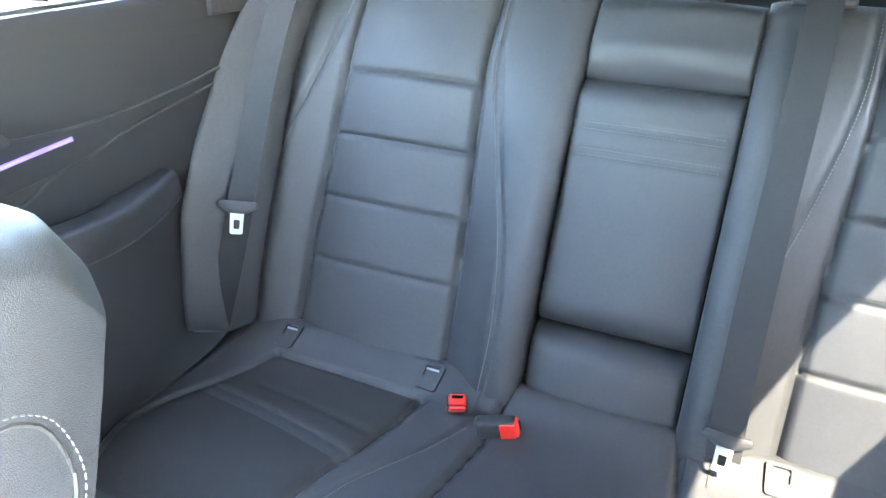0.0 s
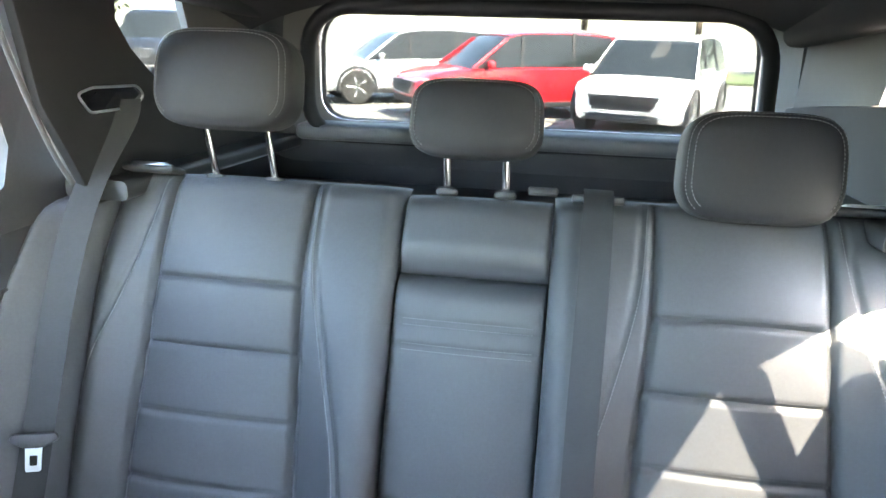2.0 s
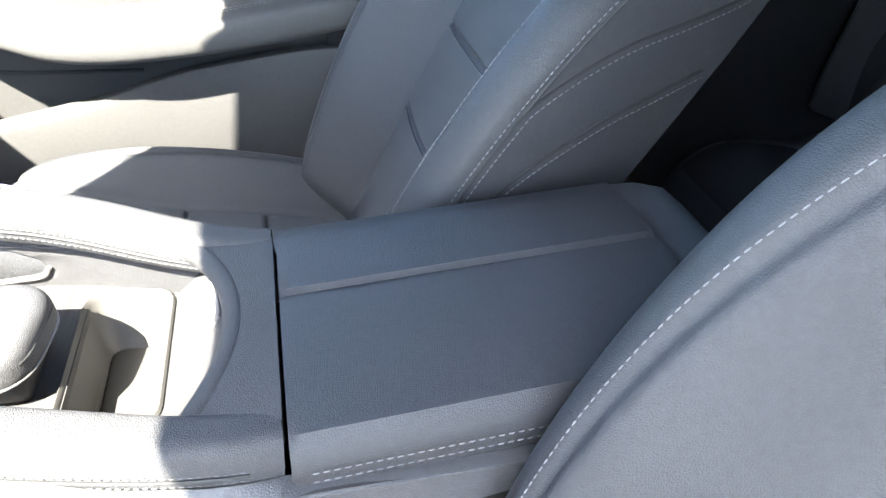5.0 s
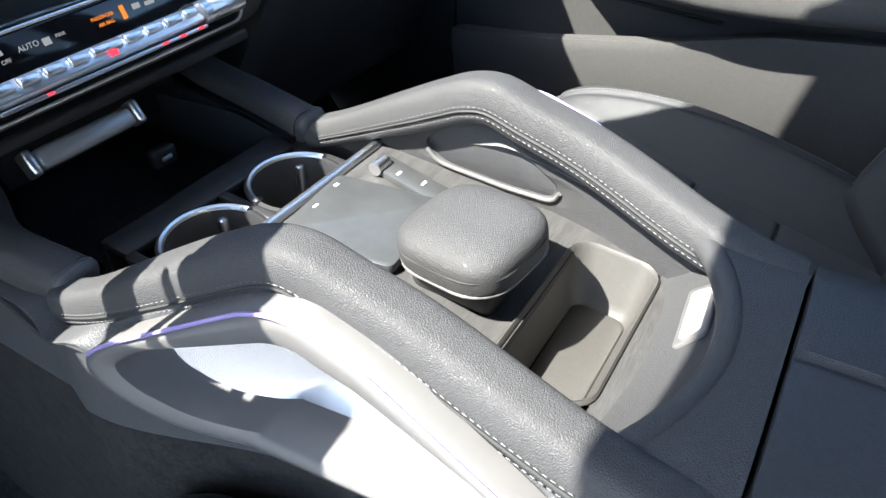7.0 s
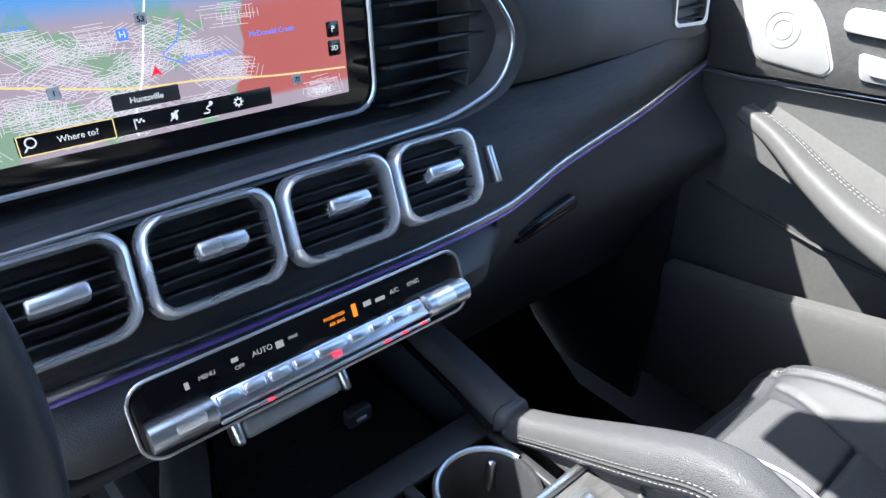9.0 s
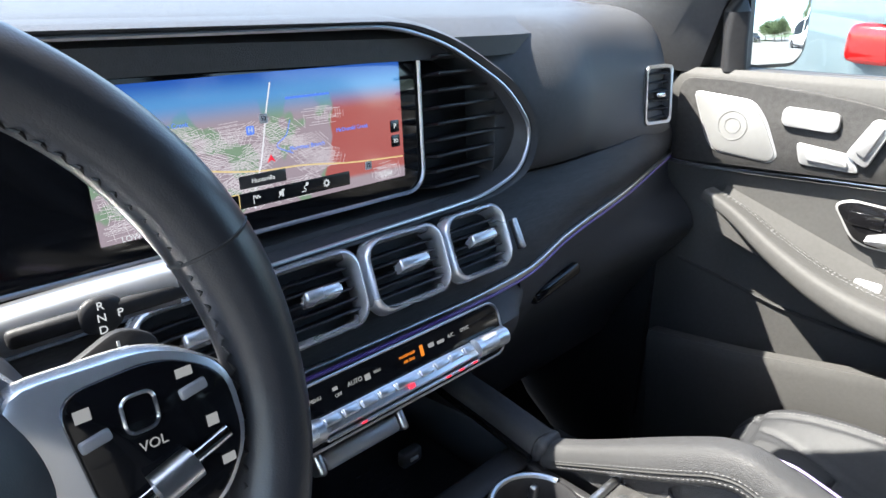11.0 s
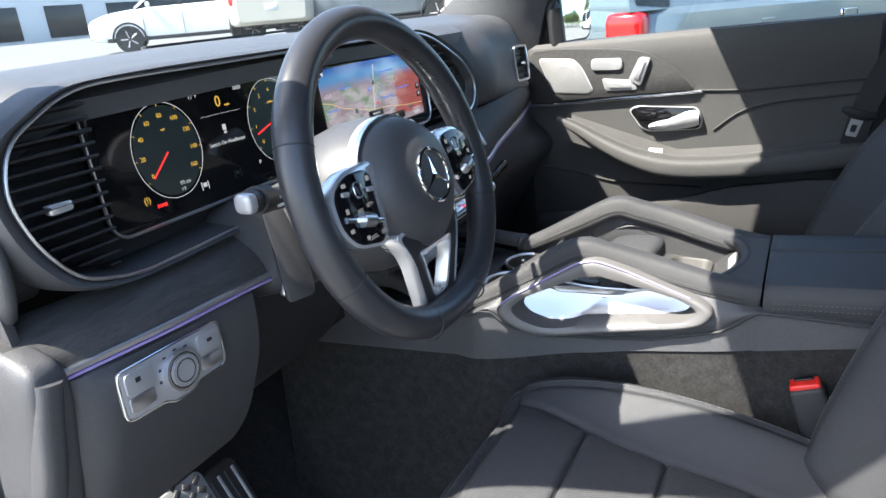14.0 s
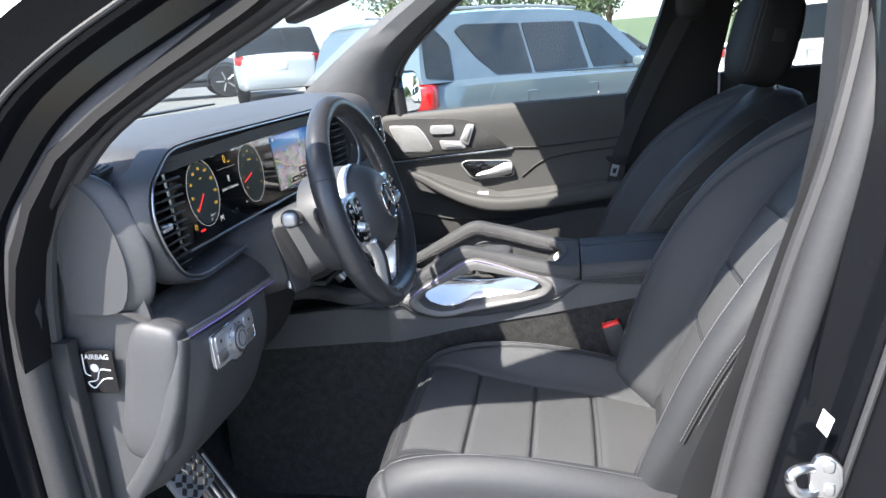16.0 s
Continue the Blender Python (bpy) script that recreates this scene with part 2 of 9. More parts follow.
def axes_along(path, up):
    """Tangent, side and up at each point of a path."""
    t = np.gradient(path, axis=0)
    t /= np.linalg.norm(t, axis=1)[:, None] + 1e-9
    up = np.broadcast_to(np.asarray(up, float), path.shape)
    s = np.cross(t, up)
    s /= np.linalg.norm(s, axis=1)[:, None] + 1e-9
    return t, s, np.cross(s, t)


def sweep(name, path, profile, mat, parent=None, label="", up=(0, 0, 1), scale=None, closed=False, angle=35):
    """A 2D profile (side, up) carried along a path."""
    path, profile = np.asarray(path, float), np.asarray(profile, float)
    t, s, u = axes_along(np.vstack([path[-1:], path, path[:1]]) if closed else path, up)
    if closed:
        t, s, u = t[1:-1], s[1:-1], u[1:-1]
    k = np.ones(len(path)) if scale is None else np.asarray(scale, float)
    rings = path[:, None] + (profile[None, :, :1] * s[:, None] + profile[None, :, 1:] * u[:, None]) * k[:, None, None]
    v, f = sheet_data(rings, wrap_u=closed, wrap_v=True, caps=not closed)
    return solid(name, v, f, mat, parent, label, angle=angle)


def circle(r, n=12, ry=None):
    a = np.linspace(0, 2 * np.pi, n, endpoint=False)
    return np.stack([r * np.cos(a), (ry or r) * np.sin(a)], 1)


def tube(name, points, r, mat, parent=None, label="", n=24, sides=10, up=(0.02, 0.03, 1), closed=False, ry=None, smooth_path=True):
    path = spline(points, n, closed) if smooth_path else np.asarray(points, float)
    return sweep(name, path, circle(r, sides, ry), mat, parent, label, up, closed=closed)


def ring2d(w, h, r, seg=6):
    """A rounded rectangle, w by h, corner radius r."""
    r = min(r, w / 2 - 1e-5, h / 2 - 1e-5)
    out = []
    for cx, cy, a0 in ((w / 2 - r, h / 2 - r, 0), (-w / 2 + r, h / 2 - r, 90), (-w / 2 + r, -h / 2 + r, 180), (w / 2 - r, -h / 2 + r, 270)):
        for a in np.radians(np.linspace(a0, a0 + 90, seg)):
            out.append((cx + r * np.cos(a), cy + r * np.sin(a)))
    return np.array(out)


def rounded(poly, r, seg=5):
    """A polygon with its corners rounded off."""
    p = np.asarray(poly, float)
    out = []
    for i in range(len(p)):
        a, b, c = p[i - 1], p[i], p[(i + 1) % len(p)]
        da, dc = a - b, c - b
        la, lc = np.linalg.norm(da), np.linalg.norm(dc)
        k = min(r, la * 0.45, lc * 0.45)
        s, e = b + da / la * k, b + dc / lc * k
        for t in np.linspace(0, 1, seg):
            out.append((1 - t) ** 2 * s + 2 * t * (1 - t) * b + t * t * e)
    return np.array(out)


def shrink(p, d):
    """A convex-ish ring drawn in towards its middle by about d."""
    p = np.asarray(p, float)
    c = p.mean(0)
    k = np.linalg.norm(p - c, axis=1)[:, None]
    return c + (p - c) * np.maximum(k - d, 0.02 * k) / k


def slab(name, ring, thick, m, mat, parent=None, label="", edge=0.002, angle=35):
    """A flat plate with this outline in the xy plane of m, thick towards +z of m, and softened edges."""
    ring = np.asarray(ring, float)
    edge = min(edge, thick * 0.45)
    steps = [(0, 0), (0, thick - edge), (edge * 0.3, thick - edge * 0.3), (edge, thick)]
    rings = []
    for d, z in steps:
        q = shrink(ring, d) if d else ring
        rings.append(np.c_[q, np.full(len(q), z)])
    rings = np.array(rings)
    mm = np.array(m)
    rings = rings @ mm[:3, :3].T + mm[:3, 3]
    return loft(name, rings, mat, parent, label, angle)


def basis(at, right, up):
    """A matrix at a place with x to right, y to up, z out of the plane."""
    r = Vector(right).normalized()
    o = r.cross(Vector(up)).normalized()
    u = o.cross(r)
    return Matrix(((r.x, u.x, o.x, at[0]), (r.y, u.y, o.y, at[1]), (r.z, u.z, o.z, at[2]), (0, 0, 0, 1)))


def rbox(name, size, at, mat, parent=None, label="", r=0.005, turn=(0, 0, 0), seg=2, m=None):
    bm = bmesh.new()
    bmesh.ops.create_cube(bm, size=1.0)
    bmesh.ops.scale(bm, vec=size, verts=bm.verts)
    r = min(r, min(size) * 0.48)
    bmesh.ops.bevel(bm, geom=bm.edges[:], offset=r, segments=seg, profile=0.5, affect="EDGES")
    bmesh.ops.transform(bm, matrix=m if m is not None else pose(*at, *turn), verts=bm.verts)
    return part(name, bm, mat, parent, label, angle=50)


def egg(name, size, at, mat, parent=None, label="", power=3.0, turn=(0, 0, 0), nu=40, nv=28, m=None, shape=None):
    """A pillow: a superellipsoid of the given size."""
    u, v = np.meshgrid(np.linspace(-np.pi, np.pi, nu, endpoint=False), np.linspace(-np.pi / 2, np.pi / 2, nv), indexing="ij")
    s = lambda a: np.sign(a) * np.abs(a) ** (2 / power)  # noqa: E731
    p = np.stack([s(np.cos(v)) * s(np.cos(u)), s(np.cos(v)) * s(np.sin(u)), s(np.sin(v))], -1) * np.array(size) / 2
    if shape:
        p = shape(p)
    mm = np.array(m if m is not None else pose(*at, *turn))
    p = p @ mm[:3, :3].T + mm[:3, 3]
    verts, faces = sheet_data(p, wrap_u=True)
    return solid(name, verts, faces, mat, parent, label, angle=60)


def stitches(name, path, normal, parent, mat=None, pitch=0.0058, length=0.0038, r=0.0005, lift=0.0003, sub=None):
    """A row of thread stitches laid along a path on a surface."""
    p = np.asarray(path, float)
    nrm = np.broadcast_to(np.asarray(normal, float), p.shape)
    d = np.r_[0, np.cumsum(np.linalg.norm(np.diff(p, axis=0), axis=1))]
    k = int(d[-1] / pitch)
    verts, faces = [], []
    at = lambda s, q: np.array([np.interp(s, d, q[:, i]) for i in range(3)])  # noqa: E731
    for i in range(max(k, 1)):
        s0 = (i + 0.5) * pitch - length / 2
        a, b, n0 = at(s0, p), at(s0 + length, p), at(s0, nrm)
        t = b - a
        t /= np.linalg.norm(t) + 1e-9
        side = np.cross(t, n0)
        side /= np.linalg.norm(side) + 1e-9
        n0 = np.cross(side, t)
        base = len(verts)
        for q, k2 in ((a, 0.5), (a + t * length * 0.25, 1), (b - t * length * 0.25, 1), (b, 0.5)):
            c = q + n0 * lift
            verts += [c + side * r * k2, c + n0 * r * 1.4 * k2, c - side * r * k2]
        for j in range(3):
            o = base + 3 * j
            faces += [(o, o + 1, o + 4, o + 3), (o + 1, o + 2, o + 5, o + 4)]
        faces += [(base, base + 2, base + 1), (base + 9, base + 10, base + 11)]
    ob = solid(name, verts, faces, mat or THREAD, parent, smooth=False, tidy=False)
    return tagged(ob, kind="stuff")


def text(name, words, size, m, mat, parent=None, label="", thick=0.0002, align="CENTER"):
    """Printed words as a mesh, in the xy plane of m."""
    cu = bpy.data.curves.new(name, "FONT")
    cu.body, cu.size, cu.align_x, cu.align_y, cu.extrude = words, size, align, "CENTER", thick
    cu.resolution_u = 3
    ob = bpy.data.objects.new(name, cu)
    me = bpy.data.meshes.new_from_object(ob)
    bpy.data.objects.remove(ob)
    bpy.data.curves.remove(cu)
    me.transform(m)
    me.materials.clear()
    me.materials.append(mat)
    made = new(name, me)
    if label:
        made["label"] = label
    return adopt(made, parent)


def bars(name, spots, m, mat, parent=None, thick=0.0002):
    """Small flat marks: rows of (x, y, w, h) in the xy plane of m, as one print."""
    verts, faces = [], []
    mm = np.array(m)
    for x, y, w, h in spots:
        o = len(verts)
        for z in (0, thick):
            verts += [(x - w / 2, y - h / 2, z), (x + w / 2, y - h / 2, z), (x + w / 2, y + h / 2, z), (x - w / 2, y + h / 2, z)]
        faces += [(o + 4, o + 5, o + 6, o + 7), (o, o + 3, o + 2, o + 1)] + [(o + i, o + (i + 1) % 4, o + 4 + (i + 1) % 4, o + 4 + i) for i in range(4)]
    v = np.array(verts) @ mm[:3, :3].T + mm[:3, 3]
    return solid(name, v, faces, mat, parent, smooth=False, tidy=False)

# ---- the car's shell ----
GROUND = -0.05


def plate(name, ring_xyz, thick, mat, parent=None, label="", edge=0.004, flip=False):
    """A plate from a planar outline in space, thick along its normal."""
    p = np.asarray(ring_xyz, float)
    c = p.mean(0)
    nrm = np.zeros(3)
    for i in range(len(p)):
        nrm += np.cross(p[i - 1] - c, p[i] - c)
    nrm /= np.linalg.norm(nrm)
    if flip:
        nrm = -nrm
    rings = [p, p + nrm * (thick - edge), shrink(p, edge * 0.3) + nrm * (thick - edge * 0.3), shrink(p, edge) + nrm * thick]
    return loft(name, rings, mat, parent, label)


floor = tagged(panel("floor", [[(x, y, z) for x in np.linspace(-0.72, 0.72, 12)] for y, z in ((1.15, 0.62), (0.98, 0.42), (0.85, 0.33), (0.3, 0.33), (-0.4, 0.35), (-0.95, 0.36), (-1.0, 0.5), (-2.1, 0.62))], CARPET, thick=0.02),
               "black carpeted floor of the car cabin", "floor", kind="structure")
hv = [(1.6, 0.47, 0), (1.655, 0.3, 0), (1.69, -0.1, 0), (1.7, -0.6, 0), (1.69, -1.2, 0), (1.66, -1.65, 0), (1.6, -1.9, 0)]
ceiling = tagged(panel("ceiling", [[(x, y, z - 0.09 * abs(x / 0.66) ** 3.5) for x in np.linspace(-0.66, 0.66, 23)] for z, y, _ in hv], LINER, thick=0.03, back=(0, 0, 1)),
                 "charcoal cloth headliner of the car", "ceiling", kind="structure")

car_body = thing("car_body", (0, 0, 0.25), "black SUV body with an open front doorway and rubber seals", "car body", kind="structure")
# roof skin and bonnet outside
panel("roof", [[(x, y, z + 0.07 - 0.1 * abs(x / 0.7) ** 3.5) for x in np.linspace(-0.7, 0.7, 19)] for z, y, _ in hv], PAINT, car_body, "black painted roof", thick=0.012, back=(0, 0, 1))
panel("bonnet", [[(x, y, 1.12 - 0.1 * ((y - 1.25) / 0.9) ** 2 - 0.06 * (x / 0.8) ** 4) for x in np.linspace(-0.82, 0.82, 13)] for y in np.linspace(1.25, 2.2, 9)], PAINT, car_body, thick=0.01)


def side(s, name):
    """One side's inner trim and pillars; s is +1 for the right."""
    k = 1 if s > 0 else -1
    # front pillar, between windscreen edge and door frame
    fr = spline(arr((0.70, 1.03, 1.20), (0.69, 0.88, 1.32), (0.66, 0.66, 1.47), (0.62, 0.44, 1.60)), 14)
    bk = spline(arr((0.735, 0.72, 1.14), (0.72, 0.665, 1.30), (0.69, 0.53, 1.44), (0.65, 0.30, 1.60)), 14)
    if s < 0:
        bk = spline(arr((0.755, 0.825, 0.98), (0.754, 0.82, 1.06), (0.752, 0.80, 1.13), (0.735, 0.745, 1.235), (0.71, 0.65, 1.31), (0.675, 0.48, 1.41), (0.645, 0.30, 1.535), (0.635, 0.2, 1.60)), 14)
        fr = bk + arr((-0.03, 0.035, 0.018))
    mid = (fr + bk) / 2 + (arr((-0.035, -0.015, -0.015)) if s > 0 else arr((-0.02, 0, 0)))
    rings = np.stack([fr, fr * 0.6 + mid * 0.4 + arr((-0.012, 0, 0)), mid, bk * 0.6 + mid * 0.4 + arr((-0.012, 0, 0)), bk, bk + arr((0.05, 0, 0)), fr + arr((0.05, 0, 0))], 1)
    rings[..., 0] *= k
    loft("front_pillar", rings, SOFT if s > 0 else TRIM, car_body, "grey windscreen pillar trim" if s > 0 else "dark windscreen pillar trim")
    # roof rail
    rail = spline(arr((0.65, 0.36, 1.60), (0.655, 0.1, 1.635), (0.66, -0.6, 1.64), (0.655, -1.3, 1.63), (0.63, -1.9, 1.58)), 24)
    rail[:, 0] *= k
    if s < 0:
        rail[:, 2] -= 0.03
    sweep("roof_rail", rail, ring2d(0.07, 0.09, 0.025), LINER, car_body)


side(1, "right")
side(-1, "left")

# right-hand centre pillar with the belt guide
plate("centre_pillar", arr((0.725, -0.04, 1.17), (0.72, -0.10, 1.30), (0.69, -0.19, 1.60), (0.69, -0.36, 1.60), (0.72, -0.30, 1.24), (0.725, -0.30, 0.5), (0.725, -0.04, 0.5)), 0.06, TRIM, car_body, "black plastic centre pillar", flip=True)
# rear right: pillar behind the rear door and quarter trim, with an opening for the quarter window
for k in (1, -1):
    x0 = 0.70 * k
    f = k > 0
    xi = 0.668 * k
    plate("rear_pillar", arr((xi, -1.235, 1.22), (xi, -1.19, 1.31), (xi, -1.14, 1.40), (xi * 0.97, -1.08, 1.62), (xi * 0.97, -1.325, 1.62), (xi * 0.98, -1.324, 1.53), (xi, -1.378, 1.482), (xi, -1.45, 1.425), (xi, -1.78, 1.39), (xi, -2.02, 1.36), (xi, -2.02, 1.22)), 0.016, TRIM, car_body, "dark quarter trim behind the rear door", flip=f)
    front = ((-1.57, 1.62), (-1.61, 1.5), (-1.67, 1.40)) if f else ((-1.45, 1.62), (-1.485, 1.49), (-1.53, 1.37))
    plate("quarter_pillar", np.array([(xi * 0.99, y, z) for y, z in front] + [(xi * 0.99, -2.03, 1.36), (xi * 0.97, -1.95, 1.63)]), 0.018, TAILTRIM, car_body, "beige-grey tailgate pillar trim", flip=f)
    plate("load_side_trim", arr((x0, -1.30, 1.24), (x0, -1.9, 1.24), (x0, -1.9, 1.33), (x0, -2.14, 1.33), (x0, -2.14, 0.5), (x0, -1.22, 0.5)), 0.04, DARK, car_body, "black load bay side trim", flip=not f)
    ledge = spline(arr((0.66, -1.25, 1.245), (0.655, -1.6, 1.235), (0.63, -2.0, 1.225)), 8)
    ledge[:, 0] *= k
    sweep("side_ledge", ledge, ring2d(0.12, 0.035, 0.012), DARK, car_body)
    q = tagged(plate("quarter_window", arr((x0 * 1.04, -1.38, 1.60), (x0 * 1.04, -1.75, 1.60), (x0 * 1.05, -1.75, 1.38), (x0 * 1.05, -1.5, 1.38)), 0.004, TINTED, car_body, "tinted quarter window pane"))
    q.visible_shadow = False

# tailgate inside: frame round the rear window
HX = -0.035


def hatch_ring(w, z0, z1, y0, y1, r):
    q = rounded(arr((-w * 0.93, z1), (w * 0.93, z1), (w, z0), (-w, z0)), r, 8)
    t = (q[:, 1] - z0) / (z1 - z0)
    return np.c_[q[:, 0] + HX, y0 + (y1 - y0) * t, q[:, 1] + 0.028 * t * (1 - (q[:, 0] / w) ** 2)]


outer, inner = hatch_ring(0.72, 1.16, 1.66, -2.02, -1.90, 0.1), hatch_ring(0.60, 1.262, 1.565, -2.06, -1.95, 0.09)
lip = hatch_ring(0.645, 1.235, 1.60, -2.0, -1.885, 0.1)
glassr = hatch_ring(0.585, 1.272, 1.555, -2.10, -1.99, 0.085)
bev, bevf = sheet_data(np.stack([lip + arr((0, 0.002, 0)), lip * 0.4 + inner * 0.6 + arr((0, -0.012, 0)), inner * 0.3 + glassr * 0.7, glassr]), wrap_v=True)
solid("tailgate_bevel", bev, bevf, PILLAR, car_body, "grey bevel of the tailgate trim", angle=50)
v, f = sheet_data(np.stack([outer, (outer + lip) / 2 + arr((0, 0.02, 0)), lip + arr((0, 0.004, 0)), lip + arr((0, -0.004, 0)), glassr + arr((0, -0.05, 0)), outer + arr((0, -0.1, 0))]), wrap_u=True, wrap_v=True)
solid("tailgate_frame", v, f, DARK, car_body, "black tailgate trim round the rear window", angle=50)
tube("tailgate_ring", hatch_ring(0.578, 1.245, 1.56, -1.98, -1.885, 0.11), 0.0195, TRIM, car_body, "black rounded ring of the tailgate trim", smooth_path=False, sides=12, up=(0, 1, 0.01), closed=True)
rw = plate("rear_window", glassr + arr((0, -0.01, 0)), 0.004, TINTED, car_body, "rear window glass")
rw.visible_shadow = False
plate("tailgate_panel", arr((-0.70, -2.05, 1.26), (0.66, -2.05, 1.26), (0.66, -2.1, 0.55), (-0.70, -2.1, 0.55)), 0.04, DARK, car_body)
plate("tailgate_skin", arr((-0.8, -2.12, 1.255), (0.8, -2.12, 1.255), (0.8, -2.16, 0.35), (-0.8, -2.16, 0.35)), 0.02, PAINT, car_body, "black tailgate", flip=False)
rbox("tailgate_ledge", (1.22, 0.1, 0.045), (HX, -2.0, 1.255), SOFT, car_body, "soft ledge below the rear window", r=0.018)
cargo_cover = tagged(panel("cargo_cover", [[(x, y, z) for x in np.linspace(-0.62, 0.62, 9)] for y, z in ((-1.42, 1.13), (-1.7, 1.12), (-2.0, 1.12))], DARK, thick=0.012),
                     "black cargo cover behind the rear seat", "cargo cover")

# windscreen
wv = [[(x, yb + (0.43 - yb) * t, 1.215 + (1.615 - 1.215) * t + 0.03 * math.sin(math.pi * t)) for x in np.linspace(-0.69 + 0.05 * t, 0.69 - 0.05 * t, 17) for yb in (1.03 + 0.17 * (1 - (x / 0.69) ** 2),)] for t in np.linspace(0, 1, 9)]
ws = panel("windscreen", wv, GLASS, car_body, "clear windscreen glass", thick=0.004, back=(0, 0.5, 0.8))
ws.visible_shadow = False
rbox("header_trim", (1.24, 0.09, 0.03), (0, 0.42, 1.612), LINER, car_body, r=0.012)
panel("scuttle", [[(x, y + 0.17 * (1 - (x / 0.69) ** 2), z) for x in np.linspace(-0.72, 0.72, 17)] for y, z in ((1.02, 1.205), (1.12, 1.16), (1.3, 1.12))], DARK, car_body, thick=0.02)

# driver's doorway: seal, painted flange and outer pillar
sealp = spline(arr((-0.775, -0.03, 0.40), (-0.775, 0.2, 0.36), (-0.775, 0.72, 0.38), (-0.775, 0.82, 0.60), (-0.77, 0.845, 0.85), (-0.765, 0.845, 1.01), (-0.76, 0.82, 1.15), (-0.752, 0.782, 1.21), (-0.74, 0.728, 1.275), (-0.725, 0.667, 1.32), (-0.70, 0.58, 1.37), (-0.68, 0.49, 1.42), (-0.66, 0.34, 1.51), (-0.65, 0.2, 1.57), (-0.65, -0.04, 1.59), (-0.665, -0.18, 1.56), (-0.715, -0.180, 1.40), (-0.75, -0.150, 1.235), (-0.76, -0.112, 1.085), (-0.77, -0.065, 0.879), (-0.775, -0.038, 0.7)), 160, closed=True)
tube("door_seal", sealp, 0.021, RUBBER, car_body, "grey rubber door seal", smooth_path=False, sides=12, up=(1, 0.01, 0), closed=True)
mid_seal = np.array([-0.76, 0.36, 1.0])
grow = lambda d, dx: sealp + (sealp - mid_seal) / np.linalg.norm(sealp - mid_seal, axis=1)[:, None] * d * arr((0, 1, 1)) + arr((dx, 0, 0))  # noqa: E731
v, f = sheet_data(np.stack([grow(0.01, 0.0), grow(0.02, -0.022), grow(0.048, -0.026), grow(0.056, -0.05), grow(0.085, -0.056), grow(0.115, -0.085), grow(0.12, 0.02)], 0), wrap_u=True, wrap_v=True)
solid("door_frame", v, f, PAINT, car_body, "glossy black painted door opening", angle=40)
tube("inner_flange", grow(-0.018, 0.024), 0.011, RUBBER, car_body, smooth_path=False, sides=10, up=(1, 0.01, 0), closed=True)
tube("frame_seam", grow(0.066, -0.058), 0.004, RUBBER, car_body, "thin rubber strip", smooth_path=False, sides=8, up=(1, 0.01, 0), closed=True)
# outer wing, pillar and rear door skin
panel("wing", [[(-0.86 - 0.05 * t, y, z) for t, z in ((0, 1.16), (0.6, 1.02), (1, 0.8), (0.9, 0.5))] for y in np.linspace(0.93, 2.1, 8)], PAINT, car_body, thick=0.01, back=(1, 0, 0))
panel("rear_door_skin", [[(-0.84 - 0.07 * t, y, z) for t, z in ((0, 1.2), (0.5, 1.1), (1, 0.9), (0.9, 0.4))] for y in np.linspace(-0.22, -1.1, 6)], PAINT, car_body, "black rear door", thick=0.01, back=(1, 0, 0))
rd = panel("rear_door_glass", [[(-0.835 + 0.12 * t, y, 1.2 + 0.36 * t) for t in np.linspace(0, 1, 4)] for y in np.linspace(-0.24, -1.08, 4)], SIDEGLASS, car_body, "tinted rear door window", thick=0.004, back=(1, 0, 0))
plate("rear_door_frame", arr((-0.70, -0.25, 1.53), (-0.70, -0.84, 1.525), (-0.70, -0.954, 1.534), (-0.70, -1.003, 1.492), (-0.70, -1.148, 1.34), (-0.70, -1.2, 1.24), (-0.70, -1.35, 1.24), (-0.70, -1.35, 1.75), (-0.70, -0.15, 1.75), (-0.70, -0.15, 1.6)), 0.03, DARK, car_body, "black rear door window frame", flip=True)
plate("window_divider", arr((-0.70, -0.957, 1.22), (-0.70, -1.0, 1.22), (-0.70, -1.0, 1.50), (-0.70, -0.957, 1.54)), 0.02, DARK, car_body, "black window divider")
plate("driver_centre_pillar", arr((-0.735, -0.06, 0.5), (-0.735, -0.09, 1.0), (-0.72, -0.13, 1.25), (-0.65, -0.16, 1.6), (-0.65, -0.34, 1.6), (-0.72, -0.28, 1.25), (-0.735, -0.28, 0.5)), 0.05, DARK, car_body, "black centre pillar trim")
plate("centre_pillar_skin", arr((-0.79, -0.07, 0.45), (-0.79, -0.11, 1.0), (-0.775, -0.15, 1.25), (-0.69, -0.16, 1.6), (-0.69, -0.3, 1.6), (-0.79, -0.25, 1.2), (-0.79, -0.25, 0.45)), 0.03, PAINT, car_body, "glossy black centre pillar")
plate("rear_left_door_trim", arr((-0.735, -0.28, 1.225), (-0.735, -1.12, 1.24), (-0.735, -1.05, 0.5), (-0.735, -0.28, 0.5)), 0.05, SOFT, car_body, "dark rear door trim")
rbox("door_sill", (0.12, 1.15, 0.08), (-0.79, 0.32, 0.33), DARK, car_body, "black door sill", r=0.02)
